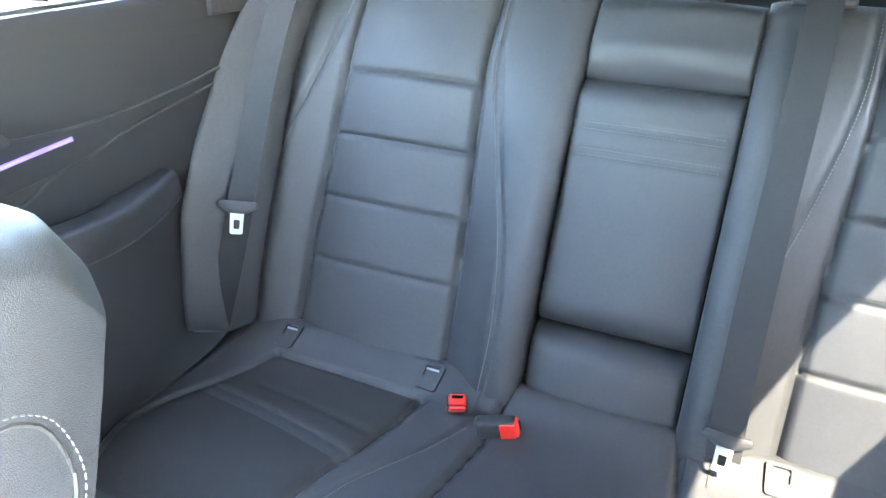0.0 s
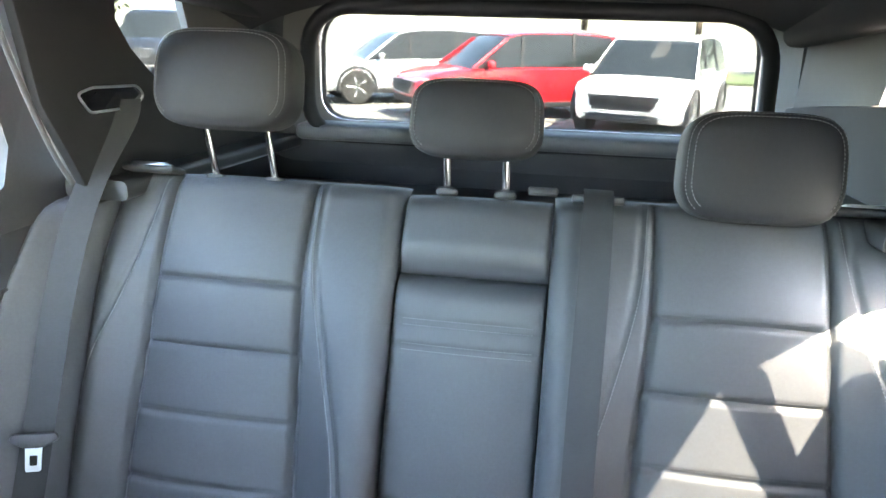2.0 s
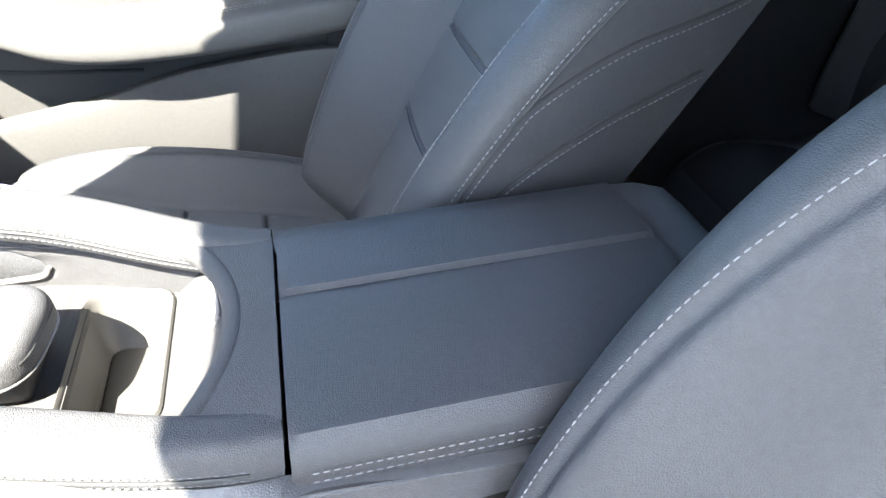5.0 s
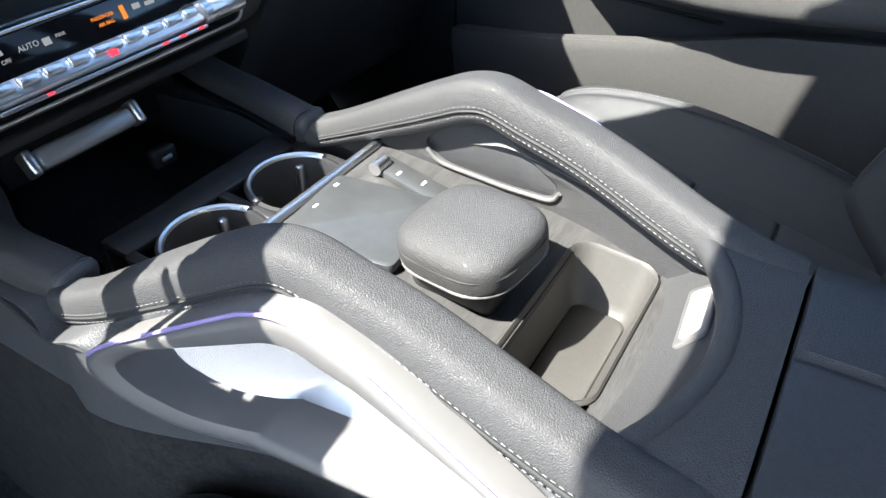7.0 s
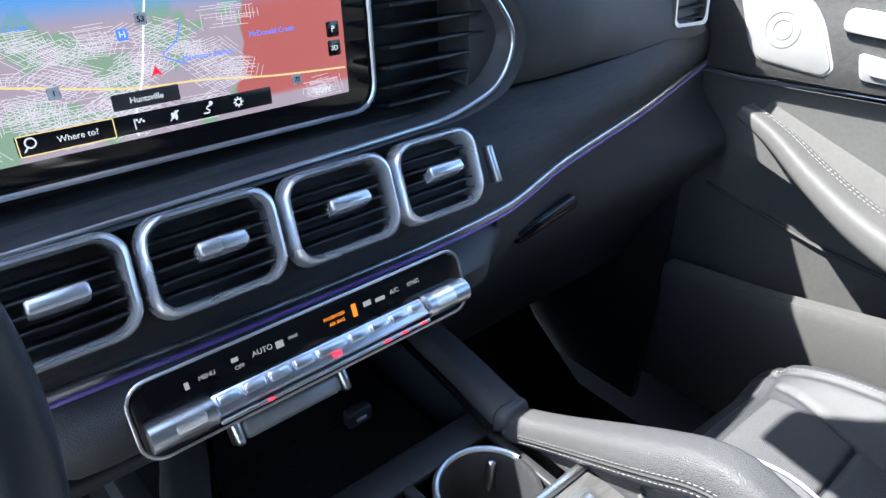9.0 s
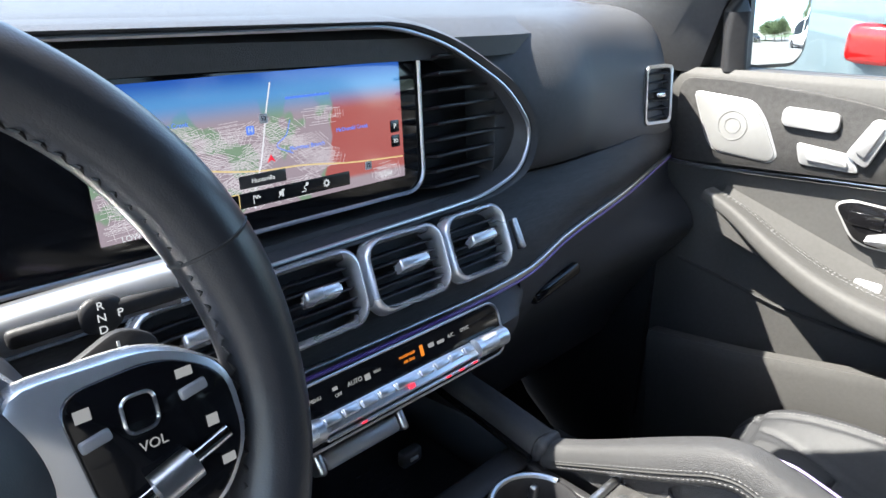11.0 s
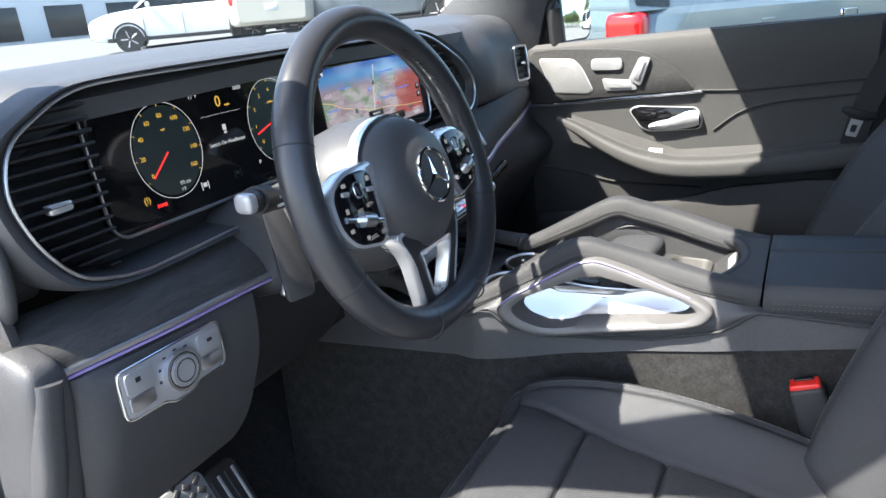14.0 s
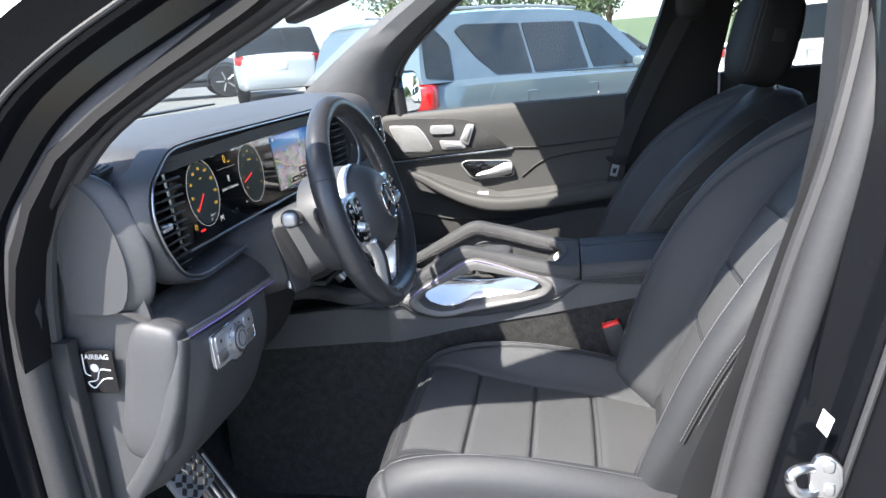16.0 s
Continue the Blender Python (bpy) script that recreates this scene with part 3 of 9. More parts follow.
# latch striker and label
striker = tube("door_striker", arr((-0.826, -0.114, 0.880), (-0.836, -0.100, 0.878), (-0.842, -0.084, 0.884), (-0.842, -0.078, 0.902), (-0.838, -0.088, 0.908), (-0.826, -0.110, 0.903)), 0.0055, CHROME, car_body, "steel door striker")
jamb = basis((-0.829, -0.113, 0.897), (0, -1, 0), (0, 0, 1))
plate_ob = slab("striker_plate", rounded(arr((-0.012, -0.024), (0.014, -0.026), (0.020, -0.008), (0.018, 0.012), (0.004, 0.026), (-0.008, 0.024), (-0.014, 0.010)), 0.005), 0.006, jamb, CHROME, car_body, "steel striker plate", edge=0.002)
for y, z in ((0.004, 0.013), (0.006, -0.014)):
    egg("bolt", (0.012, 0.015, 0.006), (0, 0, 0), CHROME, plate_ob, power=3, nu=16, nv=10, m=jamb @ pose(y, z, 0.006))
lab = slab("paper_label", arr((-0.008, -0.004), (0.003, -0.017), (0.009, 0.004), (-0.003, 0.016)), 0.0006, basis((-0.8285, -0.111, 0.957), (0, -1, 0), (0, 0, 1)), WHITE, car_body, "white printed label", edge=0.0002)
bars("label_print", [(0.0, 0.004 - i * 0.003, 0.006 - 0.0015 * (i % 2), 0.0009) for i in range(4)], basis((-0.8293, -0.111, 0.957), (0, -1, 0), (0, 0, 1)), DARK, lab)

# ---- seats ----
def smoothstep(x, a, b):
    t = np.clip((np.asarray(x, float) - a) / (b - a), 0, 1)
    return t * t * (3 - 2 * t)


class Upholstery:
    """A padded body carried along a bent line in the yz plane. Across it has bolsters; seams are pressed into its face."""

    def __init__(self, line, length, width, bolster, inner, thick, centre=0.0, edge=0.04, crown=0.01, flat=None):
        """line: (distance, y, z, lean) rows; width, bolster, inner: tables over the distance."""
        self.line, self.length, self.width, self.bolster, self.inner = np.asarray(line, float), length, width, bolster, inner
        self.thick, self.centre, self.edge, self.crown = thick, centre, edge, crown
        self.span = flat
        self.seams = []

    def axis(self, v):
        v = np.asarray(v, float)
        return np.stack([np.interp(v, self.line[:, 0], self.line[:, i]) for i in (1, 2, 3)], -1)

    def height(self, x, v):
        """How far the face stands out at x across and v along."""
        ax = np.abs(x)
        w, b, i = curve1(self.width, v), curve1(self.bolster, v), curve1(self.inner, v)
        h = b * smoothstep(ax, i * 0.96, i + (w - i) * 0.72) + self.crown * (1 - (x / np.maximum(i, 0.01)).clip(-1, 1) ** 2)
        out = ax - (w - self.edge) if self.span is None else np.maximum(x - self.span[1], self.span[0] - x) + self.edge
        t = np.clip(out / self.edge, 0, 1)
        h = h - self.edge * 0.9 * (1 - np.sqrt(np.maximum(1 - t * t, 0)))
        for kind, depth, wide, fn in self.seams:
            d = fn(x, v)
            h = h - depth * np.exp(-((d / wide) ** 2))
        return h

    def seam_across(self, at, reach, depth=0.006, wide=0.0045, puff=0.0):
        self.seams.append(("across", depth, wide, lambda x, v: np.hypot(v - at, np.maximum(np.abs(x) - curve1(self.inner, v) * reach, 0) * 1.5)))

    def seam_along(self, table, depth=0.007, wide=0.0045, side=0):
        def fn(x, v):
            xs = curve1(table, v)
            inside = np.maximum(table[0][0] - v, 0) + np.maximum(v - table[-1][0], 0)
            d = np.abs(np.abs(x) - xs) if side == 0 else np.abs(x - xs)
            return np.hypot(d, inside)
        self.seams.append(("along", depth, wide, fn))

    def place(self, x, v, lift=0.0):
        x, v = np.broadcast_arrays(np.asarray(x, float), np.asarray(v, float))
        a = self.axis(v)
        h = self.height(x, v) + lift
        lean = a[..., 2]
        return np.stack([x + self.centre, a[..., 0] + np.cos(lean) * h, a[..., 1] + np.sin(lean) * h], -1)

    def normal(self, v):
        lean = self.axis(v)[..., 2]
        return np.stack([0 * lean, np.cos(lean), np.sin(lean)], -1)

    def build(self, name, mat, parent, label="", nv=150, nx=96, v0=0.0, v1=None, x0=None, x1=None):
        """The whole body, or a slice of it between x0 and x1 as shares of the half width."""
        v1 = self.length if v1 is None else v1
        vs = np.linspace(v0, v1, nv)
        rings = []
        for v in vs:
            w = float(curve1(self.width, v))
            s = np.sin(np.linspace(-np.pi / 2, np.pi / 2, nx)) * 0.35 + np.linspace(-1, 1, nx) * 0.65
            lo, hi = -w if x0 is None else x0, w if x1 is None else x1
            xs = lo + (s + 1) / 2 * (hi - lo)
            front = self.place(xs, np.full(nx, v))
            a = self.axis(v)
            k = 1.0
            end = min(v - v0, v1 - v)
            r = 0.05
            if end < r:
                k = math.sqrt(max(1 - ((r - end) / r) ** 2, 0.04))
            n = np.array([0, np.cos(a[2]), np.sin(a[2])])
            mid = np.array([self.centre, a[0], a[1]]) - n * self.thick * 0.5
            bx = np.linspace(hi, lo, 14)
            edge_in = 0.02
            back = np.stack([np.clip(bx, lo + edge_in, hi - edge_in) + self.centre, np.full(14, a[0] - n[1] * self.thick), np.full(14, a[1] - n[2] * self.thick)], -1)
            ring = np.vstack([front, back])
            dep = (ring - mid) @ n
            ring = ring + (dep * (k - 1))[:, None] * n
            rings.append(ring)
        return loft(name, rings, mat, parent, label, angle=70)


def lean_line(base, degrees, bow, length, n=40):
    """A line that rises from base with this lean back, bowed forwards by a table of distances."""
    a = radians(degrees)
    s = np.linspace(0, length, n)
    o = curve1(bow, s)
    y = base[0] - np.sin(a) * s + np.cos(a) * o
    z = base[1] + np.cos(a) * s + np.sin(a) * o
    t = np.arctan2(np.gradient(z), np.gradient(y))
    return np.stack([s, y, z, t - np.pi / 2], 1)


def path_line(points, n=60):
    """A line along points (y, z); its face looks to the upper side of a way that runs to the front."""
    p = spline(arr(*points), n)
    d = np.r_[0, np.cumsum(np.linalg.norm(np.diff(p, axis=0), axis=1))]
    g = np.gradient(p, axis=0)
    return np.stack([d, p[:, 0], p[:, 1], np.arctan2(g[:, 1], g[:, 0]) + np.pi / 2], 1), d[-1]


def cut_face(up, name, mat, parent, label, x_fn, v0, v1, lift=0.0012, nv=40, nx=24):
    """A thin panel of another leather let into the face, between -x_fn and x_fn."""
    vs = np.linspace(v0, v1, nv)
    p = np.array([up.place(np.linspace(-1, 1, nx) * x_fn(v), np.full(nx, v), lift) for v in vs])
    return panel(name, p, mat, parent, label, thick=0.002, back=tuple(-up.normal((v0 + v1) / 2)), angle=70)


def head_rest(name, parent, at, size, lean, mat, label, poles=None, pole_foot=None):
    def shape(p):
        t = p[:, :, 2] / size[2]
        p[:, :, 0] *= 1 - 0.10 * np.clip(t + 0.2, 0, 1) ** 2 - 0.22 * np.clip(-t - 0.2, 0, 1)
        p[:, :, 1] *= 1 - 0.25 * np.abs(t)
        p[:, :, 1] += 0.02 * np.cos(p[:, :, 0] / size[0] * np.pi) * 0.6
        return p
    hr = egg(name, size, at, mat, parent, label, power=4.6, turn=(lean, 0, 0), nu=72, nv=48, shape=shape)
    m = pose(*at, lean, 0, 0)
    # an arched double seam near the edge of the face
    th = np.linspace(-0.75, math.pi + 0.75, 90)
    sg = lambda c: np.sign(c) * np.abs(c) ** (2 / 4.6)  # noqa: E731
    for k in (0.88, 0.945):
        z = sg(np.sin(th)) * size[2] / 2 * k
        t = z / size[2]
        wide = 1 - 0.10 * np.clip(t + 0.2, 0, 1) ** 2 - 0.22 * np.clip(-t - 0.2, 0, 1)
        xx = sg(np.cos(th)) * size[0] / 2 * k * wide
        q = 1 - np.abs(xx / (size[0] / 2 * wide)) ** 4.6 - np.abs(2 * t) ** 4.6
        y = size[1] / 2 * np.maximum(q, 0.02) ** (1 / 4.6) * (1 - 0.25 * np.abs(t)) + 0.012 * np.cos(xx / wide / size[0] * np.pi) + 0.0006
        pts = np.array([m @ Vector(c) for c in zip(xx, y, z)])
        stitches("stitching", pts, (0, 1, 0.1), hr, pitch=0.006, length=0.004, r=0.0006)
        if k < 0.9:
            tube("headrest_seam", pts[::2] + arr((0, -0.0008, 0)), 0.0011, SEAM, hr, n=90, sides=5)
    if poles:
        for s in (-1, 1):
            x = at[0] + s * poles
            y1, z1 = at[1], at[2] - size[2] * 0.25
            tube("pole", arr((x, pole_foot[0], pole_foot[1]), (x, y1, z1)), 0.0065, BRIGHT, hr, "chrome headrest pole", n=4, sides=14)
    return hr


def front_seat(tip=0.0):
    """A front seat about x = 0; tip: degrees by which its backrest stands further forwards."""
    seat = thing("bucket_seat", (0, 0.2, 0.36), "black leather front car seat with pale grey stitching", "car seat", "front seats")
    # cushion
    line, length = path_line(((-0.10, 0.615), (0.0, 0.628), (0.12, 0.648), (0.26, 0.668), (0.38, 0.69), (0.45, 0.69), (0.492, 0.66), (0.505, 0.60), (0.50, 0.53)))
    cu = Upholstery(line, length, ((0, 0.215), (0.15, 0.235), (0.4, 0.245), (0.55, 0.248), (length - 0.06, 0.24), (length, 0.225)), ((0, 0.02), (0.10, 0.048), (0.25, 0.064), (0.4, 0.060), (0.5, 0.036), (0.58, 0.012), (length, 0.0)),
                    ((0, 0.12), (0.25, 0.138), (0.5, 0.15), (length, 0.15)), 0.13, edge=0.05, crown=0.006)
    for y in (0.13, 0.24, 0.352):
        cu.seam_across(y + 0.105, 0.98, depth=0.0045, wide=0.0032)
    cu.seam_along(((0.02, 0.122), (0.25, 0.14), (0.46, 0.15), (0.56, 0.17)), depth=0.0045, wide=0.004)
    cu.seam_along(((0.02, 0.188), (0.3, 0.206), (0.5, 0.202), (0.6, 0.195), (length - 0.02, 0.20)), depth=0.004)
    cu.seam_across(0.575, 1.7, depth=0.004)
    c = cu.build("cushion", LEATHER, seat, "black leather seat cushion", nv=170, nx=150)
    for a, b in ((0.03, 0.233), (0.237, 0.343), (0.347, 0.455), (0.459, 0.56)):
        cut_face(cu, "insert", PERFORATED, c, "perforated leather insert", lambda v: float(curve1(((0, 0.116), (0.25, 0.133), (0.5, 0.143), (0.6, 0.145)), v)), a, b, nv=22)
    vs = np.linspace(0.03, length - 0.03, 80)
    for s in (-1, 1):
        xs = curve1(((0.0, 0.193), (0.3, 0.212), (0.5, 0.208), (0.6, 0.201), (length, 0.206)), vs) * s
        stitches("stitching", cu.place(xs, vs, 0.0004), cu.normal(vs), c)
    xs = np.linspace(-0.2, 0.2, 60)
    stitches("stitching", cu.place(xs, 0.583 + 0 * xs, 0.0004), cu.normal(0.583 + 0 * xs), c)
    # side skirt
    for s in (-1, 1):
        rbox("seat_side", (0.03, 0.46, 0.13), (s * 0.236, 0.17, 0.53), DARK, seat, "black plastic seat side", r=0.014)
    rbox("seat_base", (0.40, 0.42, 0.14), (0, 0.18, 0.43), DARK, seat, r=0.02)
    for s in (-1, 1):
        rbox("seat_rail", (0.04, 0.56, 0.03), (s * 0.19, 0.16, 0.366), SILVER, seat, "steel seat rail", r=0.006)
    # backrest
    bl = lean_line((0.0, 0.60), 31, ((0, 0.03), (0.15, 0.045), (0.3, 0.058), (0.45, 0.056), (0.6, 0.036), (0.74, -0.006)), 0.732)
    bk = Upholstery(bl, 0.732, ((0, 0.20), (0.12, 0.235), (0.3, 0.257), (0.45, 0.255), (0.56, 0.238), (0.62, 0.216), (0.67, 0.190), (0.705, 0.165), (0.725, 0.135), (0.732, 0.11)), ((0, 0.078), (0.12, 0.090), (0.25, 0.094), (0.35, 0.090), (0.45, 0.080), (0.55, 0.058), (0.65, 0.028), (0.74, 0.0)),
                    ((0, 0.12), (0.2, 0.125), (0.45, 0.135), (0.6, 0.105), (0.74, 0.05)), 0.085, edge=0.035, crown=0.012)
    for at in (0.225, 0.345, 0.465):
        bk.seam_across(at, 0.96, depth=0.0045, wide=0.0032)
    bk.seam_along(((0.06, 0.118), (0.2, 0.125), (0.45, 0.13), (0.58, 0.10), (0.68, 0.06)), depth=0.0045, wide=0.004)
    bk.seam_along(((0.05, 0.19), (0.2, 0.212), (0.4, 0.212), (0.55, 0.175), (0.64, 0.125)), depth=0.005)
    b = bk.build("backrest", LEATHER, seat, "black leather backrest", nv=180, nx=150)
    for lo, hi in ((0.07, 0.22), (0.23, 0.34), (0.35, 0.46)):
        cut_face(bk, "insert", PERFORATED, b, "perforated leather insert", lambda v: float(curve1(((0, 0.11), (0.2, 0.118), (0.45, 0.124), (0.6, 0.1)), v)), lo, hi, nv=22)
    vs = np.linspace(0.06, 0.63, 90)
    for s in (-1, 1):
        xs = curve1(((0.05, 0.196), (0.2, 0.218), (0.4, 0.218), (0.55, 0.181), (0.64, 0.131)), vs) * s
        stitches("stitching", bk.place(xs, vs, 0.0004), bk.normal(vs), b)
    # flank seams on the sides of the backrest: a stitched teardrop and a lower seam, as (y, z) of the side view
    lean = radians(31)
    for s in (-1, 1):
        for way in (((0.030, 0.80), (0.022, 0.86), (-0.004, 0.922), (-0.045, 0.974), (-0.10, 1.028), (-0.165, 1.078), (-0.205, 1.112), (-0.235, 1.136), (-0.28, 1.152), (-0.325, 1.134), (-0.335, 1.098), (-0.30, 1.066), (-0.241, 1.044), (-0.163, 1.018), (-0.095, 0.978), (-0.048, 0.93), (-0.018, 0.88), (0.0, 0.82)),
                    ((-0.262, 1.0), (-0.21, 0.978), (-0.159, 0.955), (-0.088, 0.908), (-0.055, 0.87), (-0.03, 0.82))):
            q = spline(arr(*way), 120)
            vv = np.clip(-math.sin(lean) * q[:, 0] + math.cos(lean) * (q[:, 1] - 0.60), 0.02, 0.70)
            w = curve1(bk.width, vv)
            front = bk.place(w * s * 0.9995, vv, 0)
            nrm = bk.normal(vv)
            deep = np.clip(((front - np.c_[0 * vv, q]) * nrm * arr((0, 1, 1))).sum(1), 0.004, None)
            full = bk.height(w * 0.9995, vv) + bk.thick
            pts = front - nrm * np.minimum(deep, full * 0.92)[:, None]
            pts[:, 0] -= s * (0.02 * np.clip(deep / full, 0, 1) - 0.0008)
            tube("flank_seam", pts[::2], 0.0015, SEAM, b, n=100, sides=5)
            run = np.gradient(pts, axis=0)
            run /= np.linalg.norm(run, axis=1)[:, None]
            off = np.cross(run, arr((float(s), 0, 0)))
            stitches("stitching", pts + off * 0.0055 * s + arr((s * 0.001, 0, 0)), (s, 0, 0), b, r=0.0006)
    # hard back
    a = bk.axis(np.linspace(0.02, 0.62, 20))
    shell = [[(x, y - math.cos(le) * (0.084 + 0.022 * math.cos(x / 0.24 * 1.4)), z - math.sin(le) * (0.084 + 0.022 * math.cos(x / 0.24 * 1.4))) for x in np.linspace(-0.86, 0.86, 15) * float(curve1(bk.width, vv))]
             for vv, (y, z, le) in zip(np.linspace(0.02, 0.62, 20), a)]
    panel("seat_back_shell", shell, DARK, seat, "black plastic seat back shell", thick=0.012, back=(0, 0.9, 0.4))
    hr = head_rest("headrest", seat, (0, -0.345, 1.323), (0.255, 0.125, 0.229), 12, SHADED_HEADSKIN, "black leather headrest", 0.058, (-0.378, 1.16))
    for s in (-1, 1):
        tube("collar", arr((s * 0.058, -0.383, 1.178), (s * 0.058, -0.379, 1.192)), 0.014, DARK, seat, "black pole collar", n=3, sides=16)
    rbox("headrest_button", (0.003, 0.028, 0.03), (-0.128, -0.345, 1.33), DARK, hr, "black release button", r=0.001, turn=(12, 0, 0))
    if tip:
        turn = pose(0, 0.02, 0.62) @ pose(0, 0, 0, -tip) @ pose(0, -0.02, -0.62)
        for ob in seat.children_recursive:
            if ob in (b, hr) or ob.parent in (b, hr) or ob.name.startswith(("seat_back_shell", "collar")):
                ob.data.transform(turn)
    return seat


passenger_seat = front_seat()
passenger_seat.location = (0.38, 0.2, 0.36)
driver_seat = front_seat(tip=3.5)
driver_seat.location = (-0.375, 0.165, 0.376)
driver_seat["label"] = "driver's black leather seat with perforated inserts and pale stitching"
passenger_seat["label"] = "passenger's black leather seat with perforated inserts and pale stitching"

# rear bench
bench = thing("rear_bench", (0, -0.9, 0.36), "black leather rear bench with three backrests and headrests", "car seat")
REAR = lean_line((-1.02, 0.58), 24.5, ((0, 0.0), (0.1, 0.004), (0.2, 0.010), (0.4, 0.020), (0.6, 0.030), (0.77, 0.0)), 0.77)


def rear_side(s):
    """Outer backrest; s is +1 on the car's right."""
    cx = 0.418 * s
    span = (-0.292, 0.236) if s > 0 else (-0.236, 0.292)
    up = Upholstery(REAR, 0.77, ((0, 0.285), (0.3, 0.285), (0.77, 0.285)), ((0, 0.03), (0.2, 0.045), (0.45, 0.035), (0.65, 0.01), (0.77, 0.0)), ((0, 0.152), (0.3, 0.146), (0.58, 0.131), (0.77, 0.130)), 0.12, centre=cx, edge=0.035, crown=0.014, flat=span)
    for at in (0.22, 0.335, 0.45, 0.565):
        up.seam_across(at, 0.97)
    up.seam_along(((0.03, 0.152), (0.3, 0.146), (0.58, 0.131), (0.75, 0.130)), depth=0.012, wide=0.006)
    # curved seam on each shoulder
    inner = ((0.05, -0.236), (0.18, -0.243), (0.30, -0.230), (0.45, -0.190), (0.60, -0.158), (0.75, -0.150))
    outer = ((0.38, 0.234), (0.43, 0.222), (0.50, 0.198), (0.60, 0.170), (0.75, 0.150))
    up.seam_along(tuple((a, b * s) for a, b in inner), depth=0.005, side=1)
    up.seam_along(tuple((a, b * s) for a, b in outer), depth=0.005, side=1)
    ob = up.build("outer_backrest", LEATHER, bench, "black leather outer backrest", nv=170, nx=120, x0=span[0], x1=span[1])
    vs = np.linspace(0.06, 0.74, 100)
    stitches("stitching", up.place(curve1(inner, vs) * s + 0.007 * s, vs, 0.0004), up.normal(vs), ob, r=0.0007)
    vs = np.linspace(0.39, 0.74, 60)
    stitches("stitching", up.place(curve1(outer, vs) * s - 0.007 * s, vs, 0.0004), up.normal(vs), ob, r=0.0007)
    for at in (0.335, 0.45, 0.565):
        xs = np.linspace(-1, 1, 30) * float(curve1(up.inner, at)) * 0.94
        stitches("stitching", up.place(xs, at + 0.006 + 0 * xs, 0.0004), up.normal(at + 0 * xs), ob, mat=SEAM)
    # fixed bolster between the backrest and the door
    rings = []
    for z in np.r_[0.655, 0.66, 0.672, np.linspace(0.69, 1.19, 24), 1.21, 1.222, 1.228]:
        yf = float(np.interp(z, REAR[:, 2], REAR[:, 1]))
        yo = float(np.interp(z, (0.66, 0.74, 0.889, 1.0, 1.13, 1.22), (-0.925, -0.93, -0.955, -1.01, -1.10, -1.185)))
        lift = float(np.interp(z, (0.66, 0.8, 1.0, 1.15, 1.23), (0.085, 0.085, 0.07, 0.04, 0.02)))
        k = 1 if 0.672 <= z <= 1.21 else (0.9 if 0.66 <= z <= 1.222 else 0.7)
        front = spline(arr((0.648, yf - 0.01), (0.650, yf + lift * 0.7), (0.664, yf + lift + 0.01), (0.70, (yf + lift + 0.02) * 0.45 + yo * 0.55), (0.722, yo), (0.736, yo - 0.02)), 26)
        ring = np.vstack([front, arr((0.74, yf - 0.10), (0.652, yf - 0.10))])
        mid_y = yf - 0.03
        rings.append(np.c_[ring[:, 0] * s, mid_y + (ring[:, 1] - mid_y) * k, np.full(len(ring), z)])
    loft("side_bolster", rings, LEATHER, bench, "padded leather bolster beside the door", angle=60)
    return up, ob


rear_r, rear_r_ob = rear_side(1)
rear_l, rear_l_ob = rear_side(-1)
mid = Upholstery(REAR, 0.77, ((0, 0.1242), (0.77, 0.1242)), ((0, 0), (0.77, 0)), ((0, 0.115), (0.77, 0.115)), 0.1, edge=0.012, crown=0.012)
for a, b, n, lb in ((0.05, 0.198, "lower_pad", "black leather pad below the armrest"), (0.2005, 0.609, "armrest", "folded black leather centre armrest"), (0.6115, 0.755, "upper_pad", "black leather upper centre pad")):
    if n == "armrest":
        mid.seam_across(0.485, 1.2, depth=0.004)
        mid.seam_across(0.525, 1.2, depth=0.004)
    ob = mid.build(n, LEATHER, bench, lb, nv=60, nx=50, v0=a, v1=b)
    if n == "armrest":
        for at in (0.48, 0.49, 0.52, 0.53):
            xs = np.linspace(-0.108, 0.108, 30)
            stitches("stitching", mid.place(xs, at + 0 * xs, 0.0005), mid.normal(at + 0 * xs), ob)
# bench cushion: it rises to the backrest at the rear
cl, clen = path_line(((-1.085, 0.672), (-1.04, 0.664), (-0.985, 0.640), (-0.93, 0.631), (-0.85, 0.631), (-0.76, 0.634), (-0.69, 0.624), (-0.64, 0.592), (-0.614, 0.54), (-0.607, 0.45), (-0.62, 0.38)), 90)
bc = Upholstery(cl, clen, ((0, 0.71), (clen, 0.69)), ((0, 0), (clen, 0)), ((0, 0.5), (clen, 0.5)), 0.12, edge=0.04, crown=0.0)
INSERT_IN = ((0.115, 0.272), (0.16, 0.282), (0.25, 0.306), (0.33, 0.332), (0.42, 0.358), (0.5, 0.366), (clen - 0.05, 0.366))
INSERT_OUT = ((0.115, 0.566), (0.2, 0.602), (0.28, 0.642), (0.36, 0.672))
PIPED = ((0.14, 0.182), (0.22, 0.226), (0.28, 0.262), (0.34, 0.296), (0.42, 0.324), (0.5, 0.334), (clen - 0.05, 0.334))
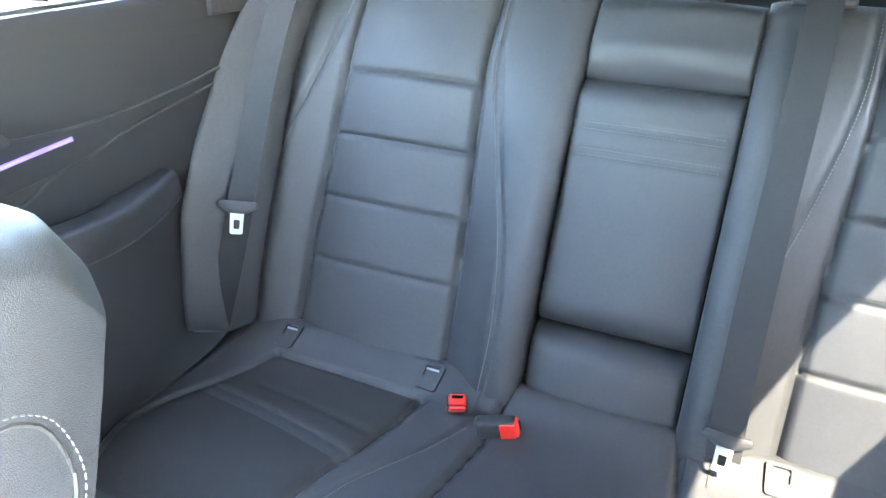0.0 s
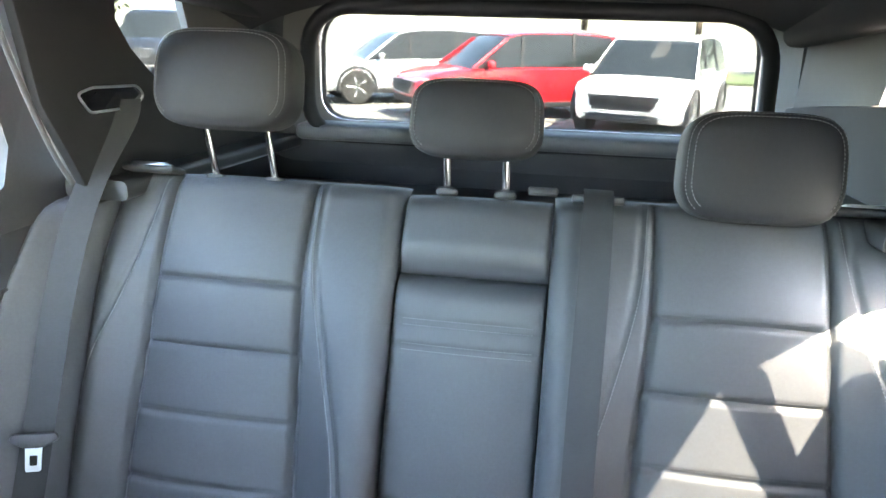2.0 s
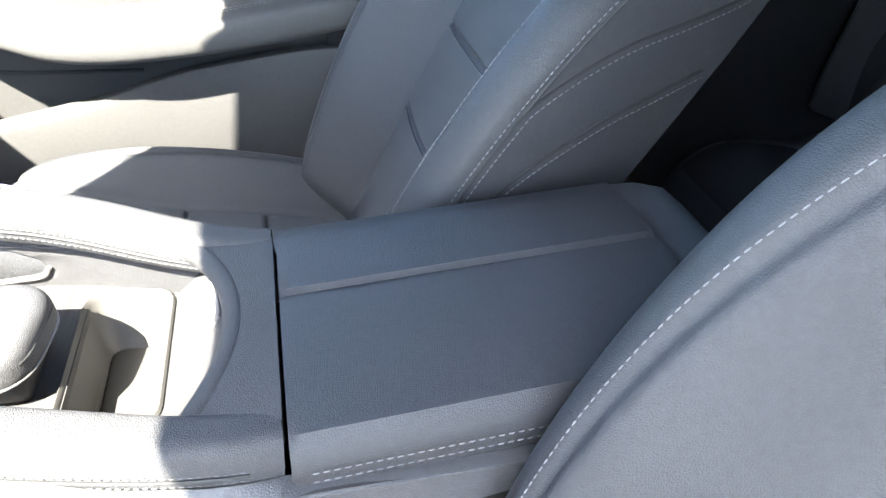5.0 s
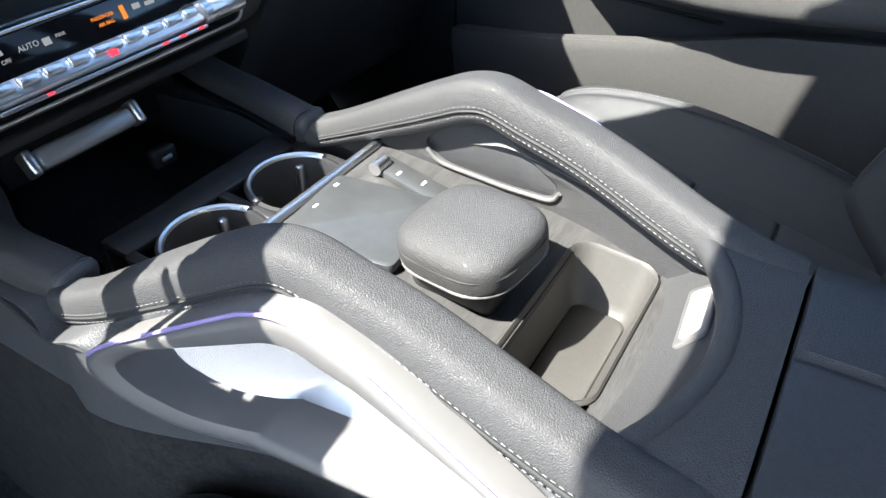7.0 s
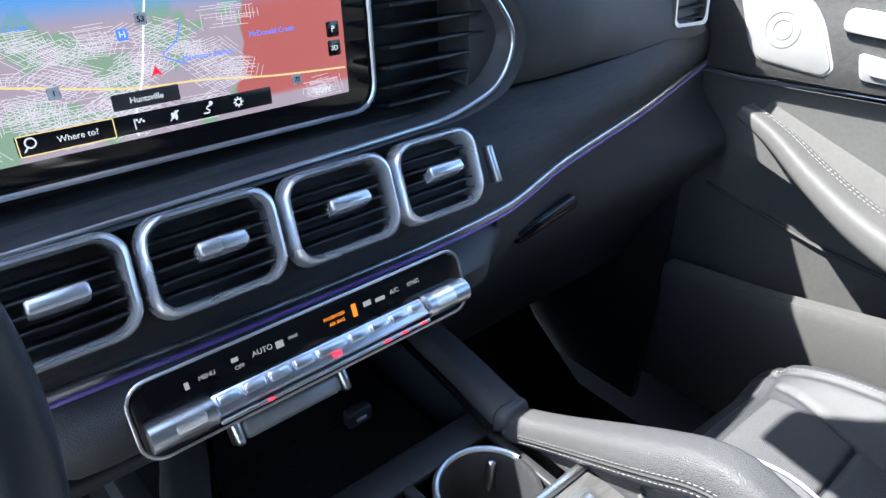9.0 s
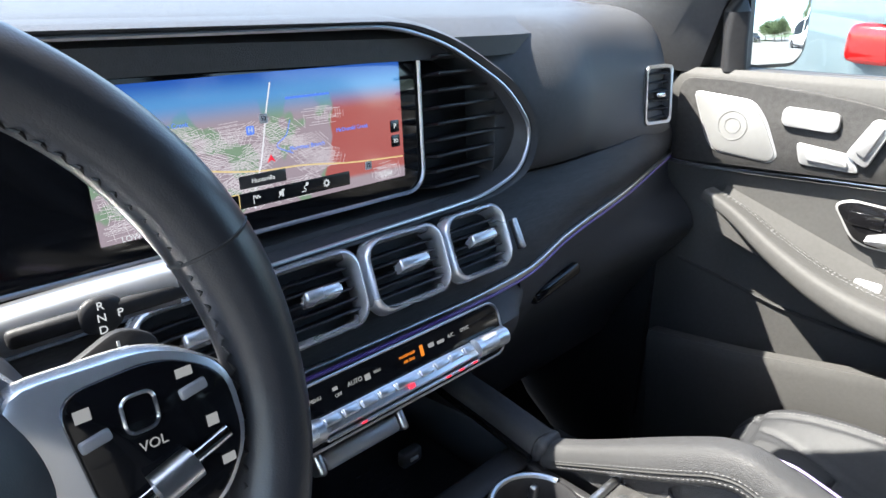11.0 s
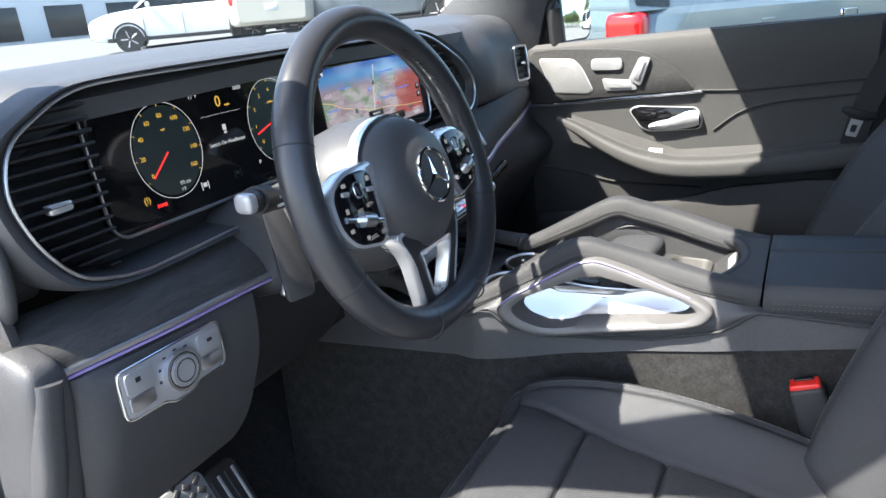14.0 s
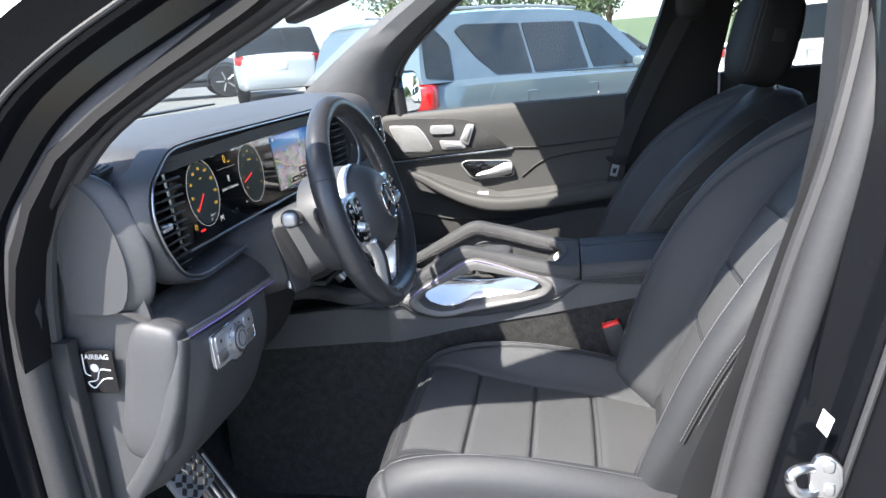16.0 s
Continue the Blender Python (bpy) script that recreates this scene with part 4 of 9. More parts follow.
for s in (-1, 1):
    bc.seam_along(tuple((a, b * s) for a, b in INSERT_IN), depth=0.010, wide=0.006, side=1)
    bc.seam_along(tuple((a, b * s) for a, b in INSERT_OUT), depth=0.010, wide=0.006, side=1)
    bc.seam_along(tuple((a, b * s) for a, b in PIPED), depth=0.004, wide=0.004, side=1)
    bc.seam_along(((0.03, 0.137 * s), (0.15, 0.146 * s), (0.31, 0.174 * s), (0.42, 0.19 * s), (clen - 0.02, 0.195 * s)), depth=0.014, wide=0.006, side=1)
    bc.seams.append(("across", 0.009, 0.006, lambda x, v, s=s: np.hypot(v - 0.115, np.maximum(np.abs(x - 0.418 * s) - 0.147, 0))))
    bc.seams.append(("across", 0.005, 0.005, lambda x, v, s=s: np.hypot(v - 0.235 - 0.14 * (0.59 - x * s), np.maximum(np.abs(x - 0.455 * s) - 0.135, 0))))
    bc.seams.append(("across", 0.003, 0.005, lambda x, v, s=s: np.hypot(v - 0.195 - 0.10 * (0.59 - x * s), np.maximum(np.abs(x - 0.42 * s) - 0.11, 0))))
    # the pads swell between the seams
    bc.seams.append(("pad", -0.010, 0.13, lambda x, v, s=s: np.hypot((x - (0.43 + 0.25 * (v - 0.12)) * s) * 0.85, (v - 0.27) * 0.8)))
bc.seams.append(("pad", -0.008, 0.11, lambda x, v: np.hypot(x, (v - 0.27) * 0.8)))
cob = bc.build("bench_cushion", LEATHER, bench, "black leather bench cushion", nv=190, nx=320)
# perforated leather with the flat cushion's shade put into its base colour
SHADEPERF = material("shaded_perforated_leather", (0.026, 0.025, 0.025), 0.55, grain=0.25, grain_scale=230, kind="dots", spots=0.6, spec=0.2, vary=0.12)
for s in (-1, 1):
    for v0, v1, fade in ((0.121, 0.232, 0.0), (0.262, 0.47, 0.0)):
        vs = np.linspace(v0, v1, 26)
        grid = []
        for v in vs:
            xi = float(curve1(INSERT_IN, v)) + 0.008
            xo = min(float(curve1(INSERT_OUT, v)) - 0.008, 0.662)
            xx = np.linspace(xi, xo, 40)
            skew = 0.14 * (0.59 - xx) * (1 if v0 > 0.2 else (v - v0) / (v1 - v0)) * (1 if v < 0.4 else (0.47 - v) / 0.07)
            grid.append(bc.place(xx * s, v + skew, 0.0015))
        panel("insert", np.array(grid), SHADEPERF, cob, "perforated leather insert with shade put into its colour", thick=0.003, back=(0, 0, -1), angle=70)
    vs = np.linspace(0.145, clen - 0.06, 100)
    stitches("stitching", bc.place((curve1(PIPED, vs) - 0.006) * s, vs, 0.0004), bc.normal(vs), cob, r=0.0008)
    vs = np.linspace(0.06, 0.33, 50)
    stitches("stitching", bc.place((0.645 + 0.16 * (vs - 0.06)) * s, vs, 0.0004), bc.normal(vs), cob)
    for x in (0.564, 0.275):
        p = bc.place(x * s, 0.072)
        n3 = bc.normal(0.072)
        m = basis(p - n3 * 0.002, (1, 0, 0), np.cross(n3, (1, 0, 0)))
        v, f = sheet_data(np.stack([np.c_[rounded(arr((-0.021, -0.024), (0.021, -0.024), (0.019, 0.026), (-0.019, 0.026)), 0.006, 6), np.full(24, z)] for z in (-0.004, 0.005, 0.007)] + [np.c_[rounded(arr((-0.013, -0.020), (0.013, -0.020), (0.0125, 0.004), (-0.0125, 0.004)), 0.004, 6), np.full(24, z)] for z in (0.006, -0.010)]), wrap_v=True)
        mm = np.array(m)
        anc = solid("child_seat_anchor", v @ mm[:3, :3].T + mm[:3, 3], f, LEATHER, cob, "black child seat anchor cover")
        slab("anchor_well", ring2d(0.027, 0.026, 0.004), 0.002, m @ pose(0, -0.008, -0.0085), PIANO, anc, "dark anchor opening", edge=0.0005)
        tube("anchor_bar", np.array([m @ Vector((q, -0.014, 0.0)) for q in (-0.012, 0.012)]), 0.0028, SILVER, anc, "steel anchor bar", n=3, sides=8)
    # short strap guides on the rear band
    for x in (0.182, 0.148):
        vs = np.linspace(0.03, 0.115, 12)
        tube("band_seam", bc.place(x * s + 0 * vs, vs, 0.0006), 0.0013, SEAM, cob, n=14, sides=5)
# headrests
head_rest("headrest", bench, (0.424, -1.305, 1.432), (0.24, 0.115, 0.16), 14, SHADED_HEADSKIN, "raised black leather headrest", 0.056, (-1.345, 1.24))
head_rest("headrest", bench, (0.008, -1.32, 1.384), (0.215, 0.11, 0.125), 14, SHADED_HEADSKIN, "raised centre headrest", 0.05, (-1.35, 1.24))
head_rest("headrest", bench, (-0.424, -1.295, 1.334), (0.234, 0.115, 0.165), 14, SHADED_HEADSKIN, "lowered black leather headrest", 0.056, (-1.345, 1.20))
for x in (0.368, 0.480, -0.042, 0.058):
    egg("pole_collar", (0.038, 0.026, 0.014), (x, -1.340, 1.259), DARK, bench, "black pole collar", turn=(20, 0, 0), nu=20, nv=10)
for s in (1, -1):
    rbox("release_lever", (0.07, 0.03, 0.012), (0.60 * s, -1.33, 1.275), CHROME, bench, "silver backrest release lever", r=0.004, turn=(20, 0, 0))
    rbox("lever_bezel", (0.10, 0.05, 0.012), (0.60 * s, -1.335, 1.268), DARK, bench, r=0.005, turn=(20, 0, 0))
rbox("belt_guide", (0.085, 0.03, 0.014), (-0.195, -1.334, 1.262), LEATHER, bench, "black belt guide", r=0.004, turn=(20, 0, 0))
rbox("centre_release", (0.05, 0.028, 0.012), (-0.105, -1.33, 1.272), DARK, bench, r=0.004, turn=(20, 0, 0))


# belts
def ribbon(name, points, width, mat, parent, across, label="", n=40, thick=0.0014):
    p = spline(points, n)
    a = np.asarray(across, float)
    if a.ndim == 1:
        a = np.broadcast_to(a, p.shape)
    else:
        a = spline(a, n)
    a = a / np.linalg.norm(a, axis=1)[:, None]
    t = np.gradient(p, axis=0)
    nrm = np.cross(t, a)
    nrm /= np.linalg.norm(nrm, axis=1)[:, None]
    rows = p[:, None] + np.linspace(-0.5, 0.5, 7)[None, :, None] * width * a[:, None]
    v1, f1 = sheet_data(rows)
    v2 = (rows - nrm[:, None] * thick).reshape(-1, 3)
    k = len(v1)
    faces = f1 + [tuple(i + k for i in reversed(f)) for f in f1]
    for j in range(n - 1):
        for c in (0, 6):
            q = (j * 7 + c, (j + 1) * 7 + c)
            faces.append((q[0], q[1], q[1] + k, q[0] + k))
    return solid(name, np.vstack([v1, v2]), faces, mat, parent, label)


def tongue(parent, at, right, up):
    m = basis(at, right, up)
    t = slab("belt_tongue", rounded(arr((-0.032, 0.012), (0.032, 0.012), (0.036, 0.002), (0.014, -0.010), (-0.014, -0.010), (-0.036, 0.002)), 0.006), 0.009, m @ pose(0, 0, -0.004), DARK, parent, "black and steel belt tongue", edge=0.003)
    o = rounded(arr((-0.012, -0.006), (0.012, -0.006), (0.011, -0.046), (-0.011, -0.046)), 0.004)
    i = rounded(arr((-0.006, -0.021), (0.006, -0.021), (0.0055, -0.037), (-0.0055, -0.037)), 0.002)
    r = np.stack([np.c_[o, np.zeros(len(o))], np.c_[o, np.full(len(o), 0.0025)], np.c_[i, np.full(len(o), 0.0025)], np.c_[i, np.zeros(len(o))]])
    mm = np.array(m)
    v, f = sheet_data(r @ mm[:3, :3].T + mm[:3, 3], wrap_u=True, wrap_v=True)
    solid("tongue_blade", v, f, SILVER, t, "steel blade", angle=20)
    return t


def rear_point(x, v, lift):
    a = np.array([np.interp(v, REAR[:, 0], REAR[:, i]) for i in (1, 2, 3)])
    return arr((x, a[0] + math.cos(a[2]) * lift, a[1] + math.sin(a[2]) * lift))


belt = thing("rear_seat_belt", (0.66, -1.2, 0.62), "grey rear seat belt from the quarter trim to the bench", "seat belt", "rear belts")
ribbon("webbing", arr((0.640, -1.335, 1.392), (0.638, -1.32, 1.36), (0.650, -1.215, 1.25), (0.656, -1.135, 1.12), (0.654, -1.062, 0.97), (0.653, -1.027, 0.895), (0.664, -0.994, 0.79), (0.682, -0.958, 0.672)), 0.048, WEBBING, belt, arr((0.8, 0.6, 0), (0.85, 0.5, 0), (0.9, 0.3, 0), (0.92, 0.35, 0), (0.92, 0.39, 0), (0.92, 0.41, 0), (0.9, 0.42, 0), (0.9, 0.44, 0)))
tongue(belt, (0.651, -1.016, 0.893), (-0.92, -0.40, -0.05), (0, -0.42, 0.9))
slot = rounded(arr((-0.088, 0.012), (-0.05, 0.022), (0.075, 0.024), (0.098, 0.006), (0.07, -0.014), (-0.055, -0.020)), 0.012)
sm = basis((0.652, -1.30, 1.394), (0, -1, -0.06), (-0.1, 0, 1))
bz = slab("belt_slot", slot, 0.006, sm, PIANO, car_body, "dark belt slot with a thin chrome rim", edge=0.002)
tube("slot_rim", np.array([sm @ Vector((x, y, 0.006)) for x, y in slot]), 0.0024, CHROME, bz, "thin chrome rim", smooth_path=False, sides=8, closed=True, up=(1, 0.01, 0))
belt2 = thing("rear_seat_belt", (-0.2, -1.2, 0.62), "grey centre seat belt lying on the rear backrest", "seat belt", "rear belts")
ribbon("webbing", np.array([(-0.195, -1.338, 1.278), rear_point(-0.195, 0.745, 0.022), rear_point(-0.193, 0.6, 0.035), rear_point(-0.19, 0.4, 0.045), rear_point(-0.19, 0.2, 0.05), rear_point(-0.195, 0.08, 0.05)]), 0.048, WEBBING, belt2, (1, 0, 0.02))
tongue(belt2, rear_point(-0.195, 0.11, 0.056), (-1, 0.05, -0.02), (0, -0.42, 0.9))


def buckle(at, lean, yaw, label, k=1.0, name="belt_buckle"):
    b = thing(name, at, label, "belt buckle", "belt buckles")
    m = pose(*at, *lean) @ pose(0, 0, 0, 0, 0, yaw)
    rbox("buckle_body", (0.034 * k, 0.024 * k, 0.066 * k), (0, 0, 0), DARK, b, "black buckle body", r=0.006, m=m)
    rbox("red_button", (0.028 * k, 0.018 * k, 0.012 * k), (0, 0, 0), RED, b, "red release button", r=0.003, m=m @ pose(0, 0, 0.031 * k))
    if k < 1.2:
        rbox("button_face", (0.026 * k, 0.004 * k, 0.024 * k), (0, 0, 0), RED, b, "red release button", r=0.0015, m=m @ pose(0, 0.0115 * k, 0.020 * k))
    rbox("buckle_slot", (0.018 * k, 0.005 * k, 0.006 * k), (0, 0, 0), PIANO, b, "dark tongue slot", r=0.001, m=m @ pose(0, -0.004 * k, 0.0355 * k))
    return b


buckle((0.208, -0.975, 0.648), (-38, 0, 25), 0, "black belt buckle with a red button on the bench")
buckle((0.132, -0.955, 0.646), (0, -78, 12), 0, "black belt buckle with a red button lying on the bench")
buckle((-0.26, -0.93, 0.655), (-40, 0, 0), 0, "black belt buckle with a red button beside the belt")
buckle((-0.139, 0.040, 0.738), (-20, 0, 0), 90, "black front belt buckle with a red button beside the console", 1.3)
buckle((0.10, 0.035, 0.70), (-20, 0, 0), 90, "black front belt buckle with a red button beside the console")

# ---- dashboard ----
dash = thing("dashboard", (0, 0.8, 0.7), "black soft-skinned dashboard with dark wood trim and a wide screen", "dashboard")


def base_y(x):
    return 1.03 + 0.15 * (1 - (x / 0.7) ** 2)


xs = np.linspace(-0.715, 0.715, 61)
rows = []
for t in np.linspace(0, 1, 16):
    row = []
    for x in xs:
        e = smoothstep(abs(x), 0.60, 0.715)
        y0, y1 = base_y(x), 0.712 + 0.03 * e + 0.07 * smoothstep(x, 0.24, 0.50)
        z = 1.222 + 0.022 * math.sin(math.pi * min(1, t * 0.9)) - 0.012 * smoothstep(t, 0.93, 1) - 0.05 * e * t
        row.append((x, y0 + (y1 - y0) * t, z + 0.008 * math.exp(-((x + 0.22) / 0.3) ** 2) * t))
    rows.append(row)
panel("dash_top", rows, SOFT, dash, "stitched soft dash top", thick=0.02)
# side demister grille at the driver's end
dem = basis((-0.668, 0.785, 1.2135), (0.93, 0.36, 0.02), (-0.36, 0.93, 0.03))
dg_ob = slab("demister_grille", rounded(arr((-0.045, -0.030), (0.040, -0.036), (0.052, 0.030), (-0.030, 0.036)), 0.008), 0.006, dem, DARK, dash, "black side demister grille", edge=0.002)
for i in range(6):
    rbox("slat", (0.074, 0.0045, 0.004), (0, 0, 0), GREYTRIM, dg_ob, r=0.001, m=dem @ pose(0.004, -0.024 + i * 0.0096, 0.0075, 25, 0, 0))
# shallow speaker grille in the middle of the top
slab("dash_speaker", rounded(arr((-0.22, -0.03), (0.22, -0.03), (0.18, 0.03), (-0.18, 0.03)), 0.02), 0.004, basis((0.0, 1.07, 1.243), (1, 0, 0), (0, 1, -0.05)), DARK, dash, "black centre speaker grille")


def bulge(name, x0, x1, mat, label, prof_fn, n=24):
    v = np.array([[(x, y, z) for y, z in prof_fn(x)] for x in np.linspace(x0, x1, n)])
    return loft(name, v, mat, dash, label, angle=50)


def pass_profile(x):
    e = float(smoothstep(x, 0.24, 0.56))
    d = 0.045 * (1 - float(smoothstep(x, 0.22, 0.36))) + 0.065 * e + 0.06 * float(smoothstep(x, 0.638, 0.668))
    p = spline(arr((0.85, 1.238), (0.725 + d, 1.232), (0.685 + d, 1.21), (0.66 + d, 1.165), (0.655 + d, 1.115), (0.672 + 0.6 * d, 1.078), (0.70 + 0.15 * d, 1.062), (0.84, 1.06)), 28)
    return p


bulge("passenger_pad", 0.215, 0.668, SOFT, "soft pad in front of the passenger", pass_profile)


def left_profile(x):
    e = 0.05 * (1 - float(smoothstep(-x, 0.690, 0.716))) + 0.028 * float(smoothstep(-x, 0.72, 0.736))
    return spline(arr((0.80, 1.225), (0.735 + e, 1.216), (0.698 + e, 1.18), (0.676 + e, 1.11), (0.682 + e, 1.06), (0.70 + e, 1.037), (0.80, 1.035)), 24)


bulge("driver_end_pad", -0.737, -0.66, SOFT, "soft pad round the outer vent", left_profile, 30)

# screen housing: one long frame with a rounded outline
OUT = rounded(arr((-0.52, 1.237), (-0.62, 1.234), (-0.695, 1.198), (-0.712, 1.155), (-0.70, 1.105), (-0.67, 1.062), (-0.60, 1.038), (0.10, 1.052), (0.19, 1.056), (0.243, 1.078), (0.262, 1.12), (0.225, 1.17), (0.15, 1.215), (0.08, 1.235)), 0.05, 6)


def housing_y(x, d=0.0):
    return 0.695 + d - 0.018 * np.exp(-((x + 0.70) / 0.09) ** 2) - 0.012 * np.exp(-((x - 0.25) / 0.06) ** 2)


def on_housing(ring, d):
    return np.c_[ring[:, 0], housing_y(ring[:, 0], d) + 0.10 * (ring[:, 1] - 1.14), ring[:, 1]]


IN1, IN2 = shrink(OUT, 0.010), shrink(OUT, 0.016)
# the cowl sits round it as a thick rolled rim
v, f = sheet_data(np.stack([on_housing(shrink(OUT, -0.016), 0.03), on_housing(shrink(OUT, -0.012), 0.004), on_housing(shrink(OUT, -0.004), -0.006), on_housing(IN1, 0.0), on_housing(IN2, 0.03), on_housing(IN2, 0.06)]), wrap_v=True)
solid("screen_hood", v, f, SOFT, dash, "soft hood round screen and vents", angle=60)
plate("housing_back", on_housing(IN2, 0.058), 0.01, DARK, dash, "black housing behind the screen", flip=True)
low = on_housing(IN1, -0.003)
tube("housing_chrome", low, 0.0020, CHROME, dash, "thin chrome line round the housing", smooth_path=False, sides=8, up=(0, 1, 0.01), closed=True)

# screen glass
SM = basis((-0.224, 0.7255, 1.142), (0.999, 0.0, 0.0), (0, 0.10, 0.995))
screen = slab("screen", ring2d(0.706, 0.150, 0.020), 0.012, SM @ pose(-0.008, 0.004, -0.006), PIANO, dash, "glossy black twin display", edge=0.002)
rim = np.array([SM @ Vector((x - 0.008, y + 0.004, 0.0065)) for x, y in ring2d(0.708, 0.152, 0.021)])
tube("screen_rim", rim, 0.0021, CHROME, screen, "thin metal rim", smooth_path=False, sides=6, up=(0, 1, 0.01), closed=True)


VANE = material("satin_black_vane", (0.013, 0.013, 0.015), 0.42, vary=0.1)


# slatted end vents beside the screen
def end_vent(xs0, xs1, zs, knob):
    b = thing("air_vent", ((xs0 + xs1) / 2, 0.72, 1.13), "black slatted air vent beside the screen", "air vent", "dash vents")
    for i, z in enumerate(zs):
        ins = [x for x in np.linspace(xs0, xs1, 60) if point_in(OUT, x, z, 0.02)]
        if len(ins) < 3:
            continue
        a, c = ins[0], ins[-1]
        y = float(housing_y((a + c) / 2, 0.022))
        rbox("slat", (c - a, 0.030, 0.0035), ((a + c) / 2, y, z), VANE, b, "black slat", r=0.0012, turn=(-14, 0, 0))
    if knob:
        rbox("vent_tab", (0.026, 0.012, 0.011), knob, VENTFRAME, b, "silver slider tab", r=0.003)
    return b


def point_in(ring, x, z, margin):
    r = shrink(ring, margin)
    inside = False
    for i in range(len(r)):
        (x1, z1), (x2, z2) = r[i - 1], r[i]
        if (z1 > z) != (z2 > z) and x < (x2 - x1) * (z - z1) / (z2 - z1) + x1:
            inside = not inside
    return inside


end_vent(-0.715, -0.594, np.linspace(1.052, 1.226, 15), (-0.645, 0.697, 1.128))
end_vent(0.128, 0.25, np.linspace(1.07, 1.20, 9), None)

# trim band with the four middle vents
bandtop = spline(arr((-0.735, 0.715, 1.036), (-0.6, 0.70, 1.036), (-0.48, 0.70, 1.036), (-0.30, 0.705, 1.05), (0.0, 0.71, 1.058), (0.22, 0.705, 1.06), (0.4, 0.70, 1.062), (0.6, 0.715, 1.068), (0.72, 0.76, 1.075)), 60)
bandlow = spline(arr((-0.735, 0.665, 0.995), (-0.6, 0.648, 0.994), (-0.46, 0.645, 0.990), (-0.30, 0.65, 0.974), (0.0, 0.648, 0.967), (0.22, 0.652, 0.970), (0.32, 0.665, 0.987), (0.5, 0.69, 1.002), (0.72, 0.74, 1.012)), 60)
band = []
for t in np.linspace(0, 1, 12):
    r = bandtop * (1 - t) + bandlow * t
    r[:, 1] -= 0.012 * math.sin(math.pi * t)
    band.append(r)
panel("trim_band", np.array(band), WOOD, dash, "dark open-pore wood trim band", thick=0.012, back=(0, 1, 0))
strip = bandlow + arr((0, -0.002, -0.002))
sweep("metal_strip", strip, ring2d(0.006, 0.007, 0.002), CHROME, dash, "satin metal strip below the wood")
sweep("ambient_strip", strip + arr((0, -0.001, -0.0058)), ring2d(0.004, 0.003, 0.001), AMBIENT, dash, "violet ambient light strip")


def centre_vent(cx, w, first):
    y = 0.6575
    vent = thing("air_vent", (cx, y, 1.02), "rectangular air vent with a satin chrome frame and silver tab", "air vent", "centre vents")
    m = basis((cx, y, 1.022), (1, 0, 0), (0, 0.5, 0.866))
    mm = np.array(m)

    def ring(w2, h2, r, z, dx=0.0):
        q = ring2d(w2, h2, r, 7)
        q = q + np.c_[0.10 * q[:, 1], 0 * q[:, 1]]
        return np.c_[q, np.full(len(q), z)] @ mm[:3, :3].T + mm[:3, 3]
    v, f = sheet_data(np.stack([ring(w + 0.004, 0.070, 0.018, -0.006), ring(w + 0.002, 0.068, 0.018, 0.004), ring(w - 0.003, 0.065, 0.0175, 0.008), ring(w - 0.007, 0.061, 0.016, 0.0085), ring(w - 0.0095, 0.0585, 0.015, 0.006), ring(w - 0.0115, 0.0565, 0.0145, 0.0), ring(w - 0.0115, 0.0565, 0.0145, -0.03)]), wrap_v=True)
    solid("vent_frame", v, f, VENTFRAME, vent, "satin chrome frame", angle=50)
    plate("vent_box", ring(w - 0.012, 0.056, 0.014, -0.03), 0.003, PIANO, vent, "black vent cavity")
    for i in range(5):
        rbox("slat", (w - 0.016, 0.0022, 0.018), (0, 0, 0), VANE, vent, "black slat", r=0.001, m=m @ pose(0, -0.0185 + i * 0.0092, -0.008, 8, 0, 0))
    for i in range(6):
        rbox("fin", (0.0018, 0.045, 0.012), (0, 0, 0), DARK, vent, r=0.0006, m=m @ pose(-w / 2 + 0.014 + i * (w - 0.028) / 5, 0, -0.022))
    rbox("vent_tab", (0.036, 0.010, 0.016), (0, 0, 0), VENTFRAME, vent, "silver tab", r=0.0025, m=m @ pose(0.004, 0.002, 0.004, -20, 0, 0))
    return vent


for cx, w in ((-0.158, 0.096), (-0.055, 0.096), (0.048, 0.096), (0.145, 0.088)):
    centre_vent(cx, w, cx < -0.1)
rbox("vent_wheel", (0.006, 0.01, 0.034), (0.205, 0.652, 1.018), CHROME, dash, "ribbed vent thumbwheel", r=0.002, turn=(-30, 0, 0))
rbox("vent_wheel", (0.006, 0.01, 0.034), (-0.222, 0.652, 1.018), CHROME, dash, "ribbed vent thumbwheel", r=0.002, turn=(-30, 0, 0))
# small side vent at the passenger's end
sv = thing("air_vent", (0.602, 0.745, 1.12), "small slatted side vent with a chrome frame", "air vent", "side vents")
m = basis((0.600, 0.714, 1.120), (0.985, -0.16, 0), (0, 0.12, 0.98))
mm = np.array(m)
ring = lambda w2, h2, z: np.c_[ring2d(w2, h2, 0.008), np.full(24, z)] @ mm[:3, :3].T + mm[:3, 3]  # noqa: E731
v, f = sheet_data(np.stack([ring(0.062, 0.086, -0.01), ring(0.060, 0.084, 0.004), ring(0.052, 0.076, 0.003), ring(0.051, 0.075, -0.02)]), wrap_v=True)
solid("vent_frame", v, f, CHROME, sv, "thin frame")
plate("vent_box", ring(0.042, 0.08, -0.02), 0.003, PIANO, sv, "black vent cavity")
for i in range(6):
    rbox("slat", (0.049, 0.002, 0.014), (0, 0, 0), DARK, sv, "black slat", r=0.0008, m=m @ pose(0, -0.031 + i * 0.0125, -0.006, 20, 0, 0))
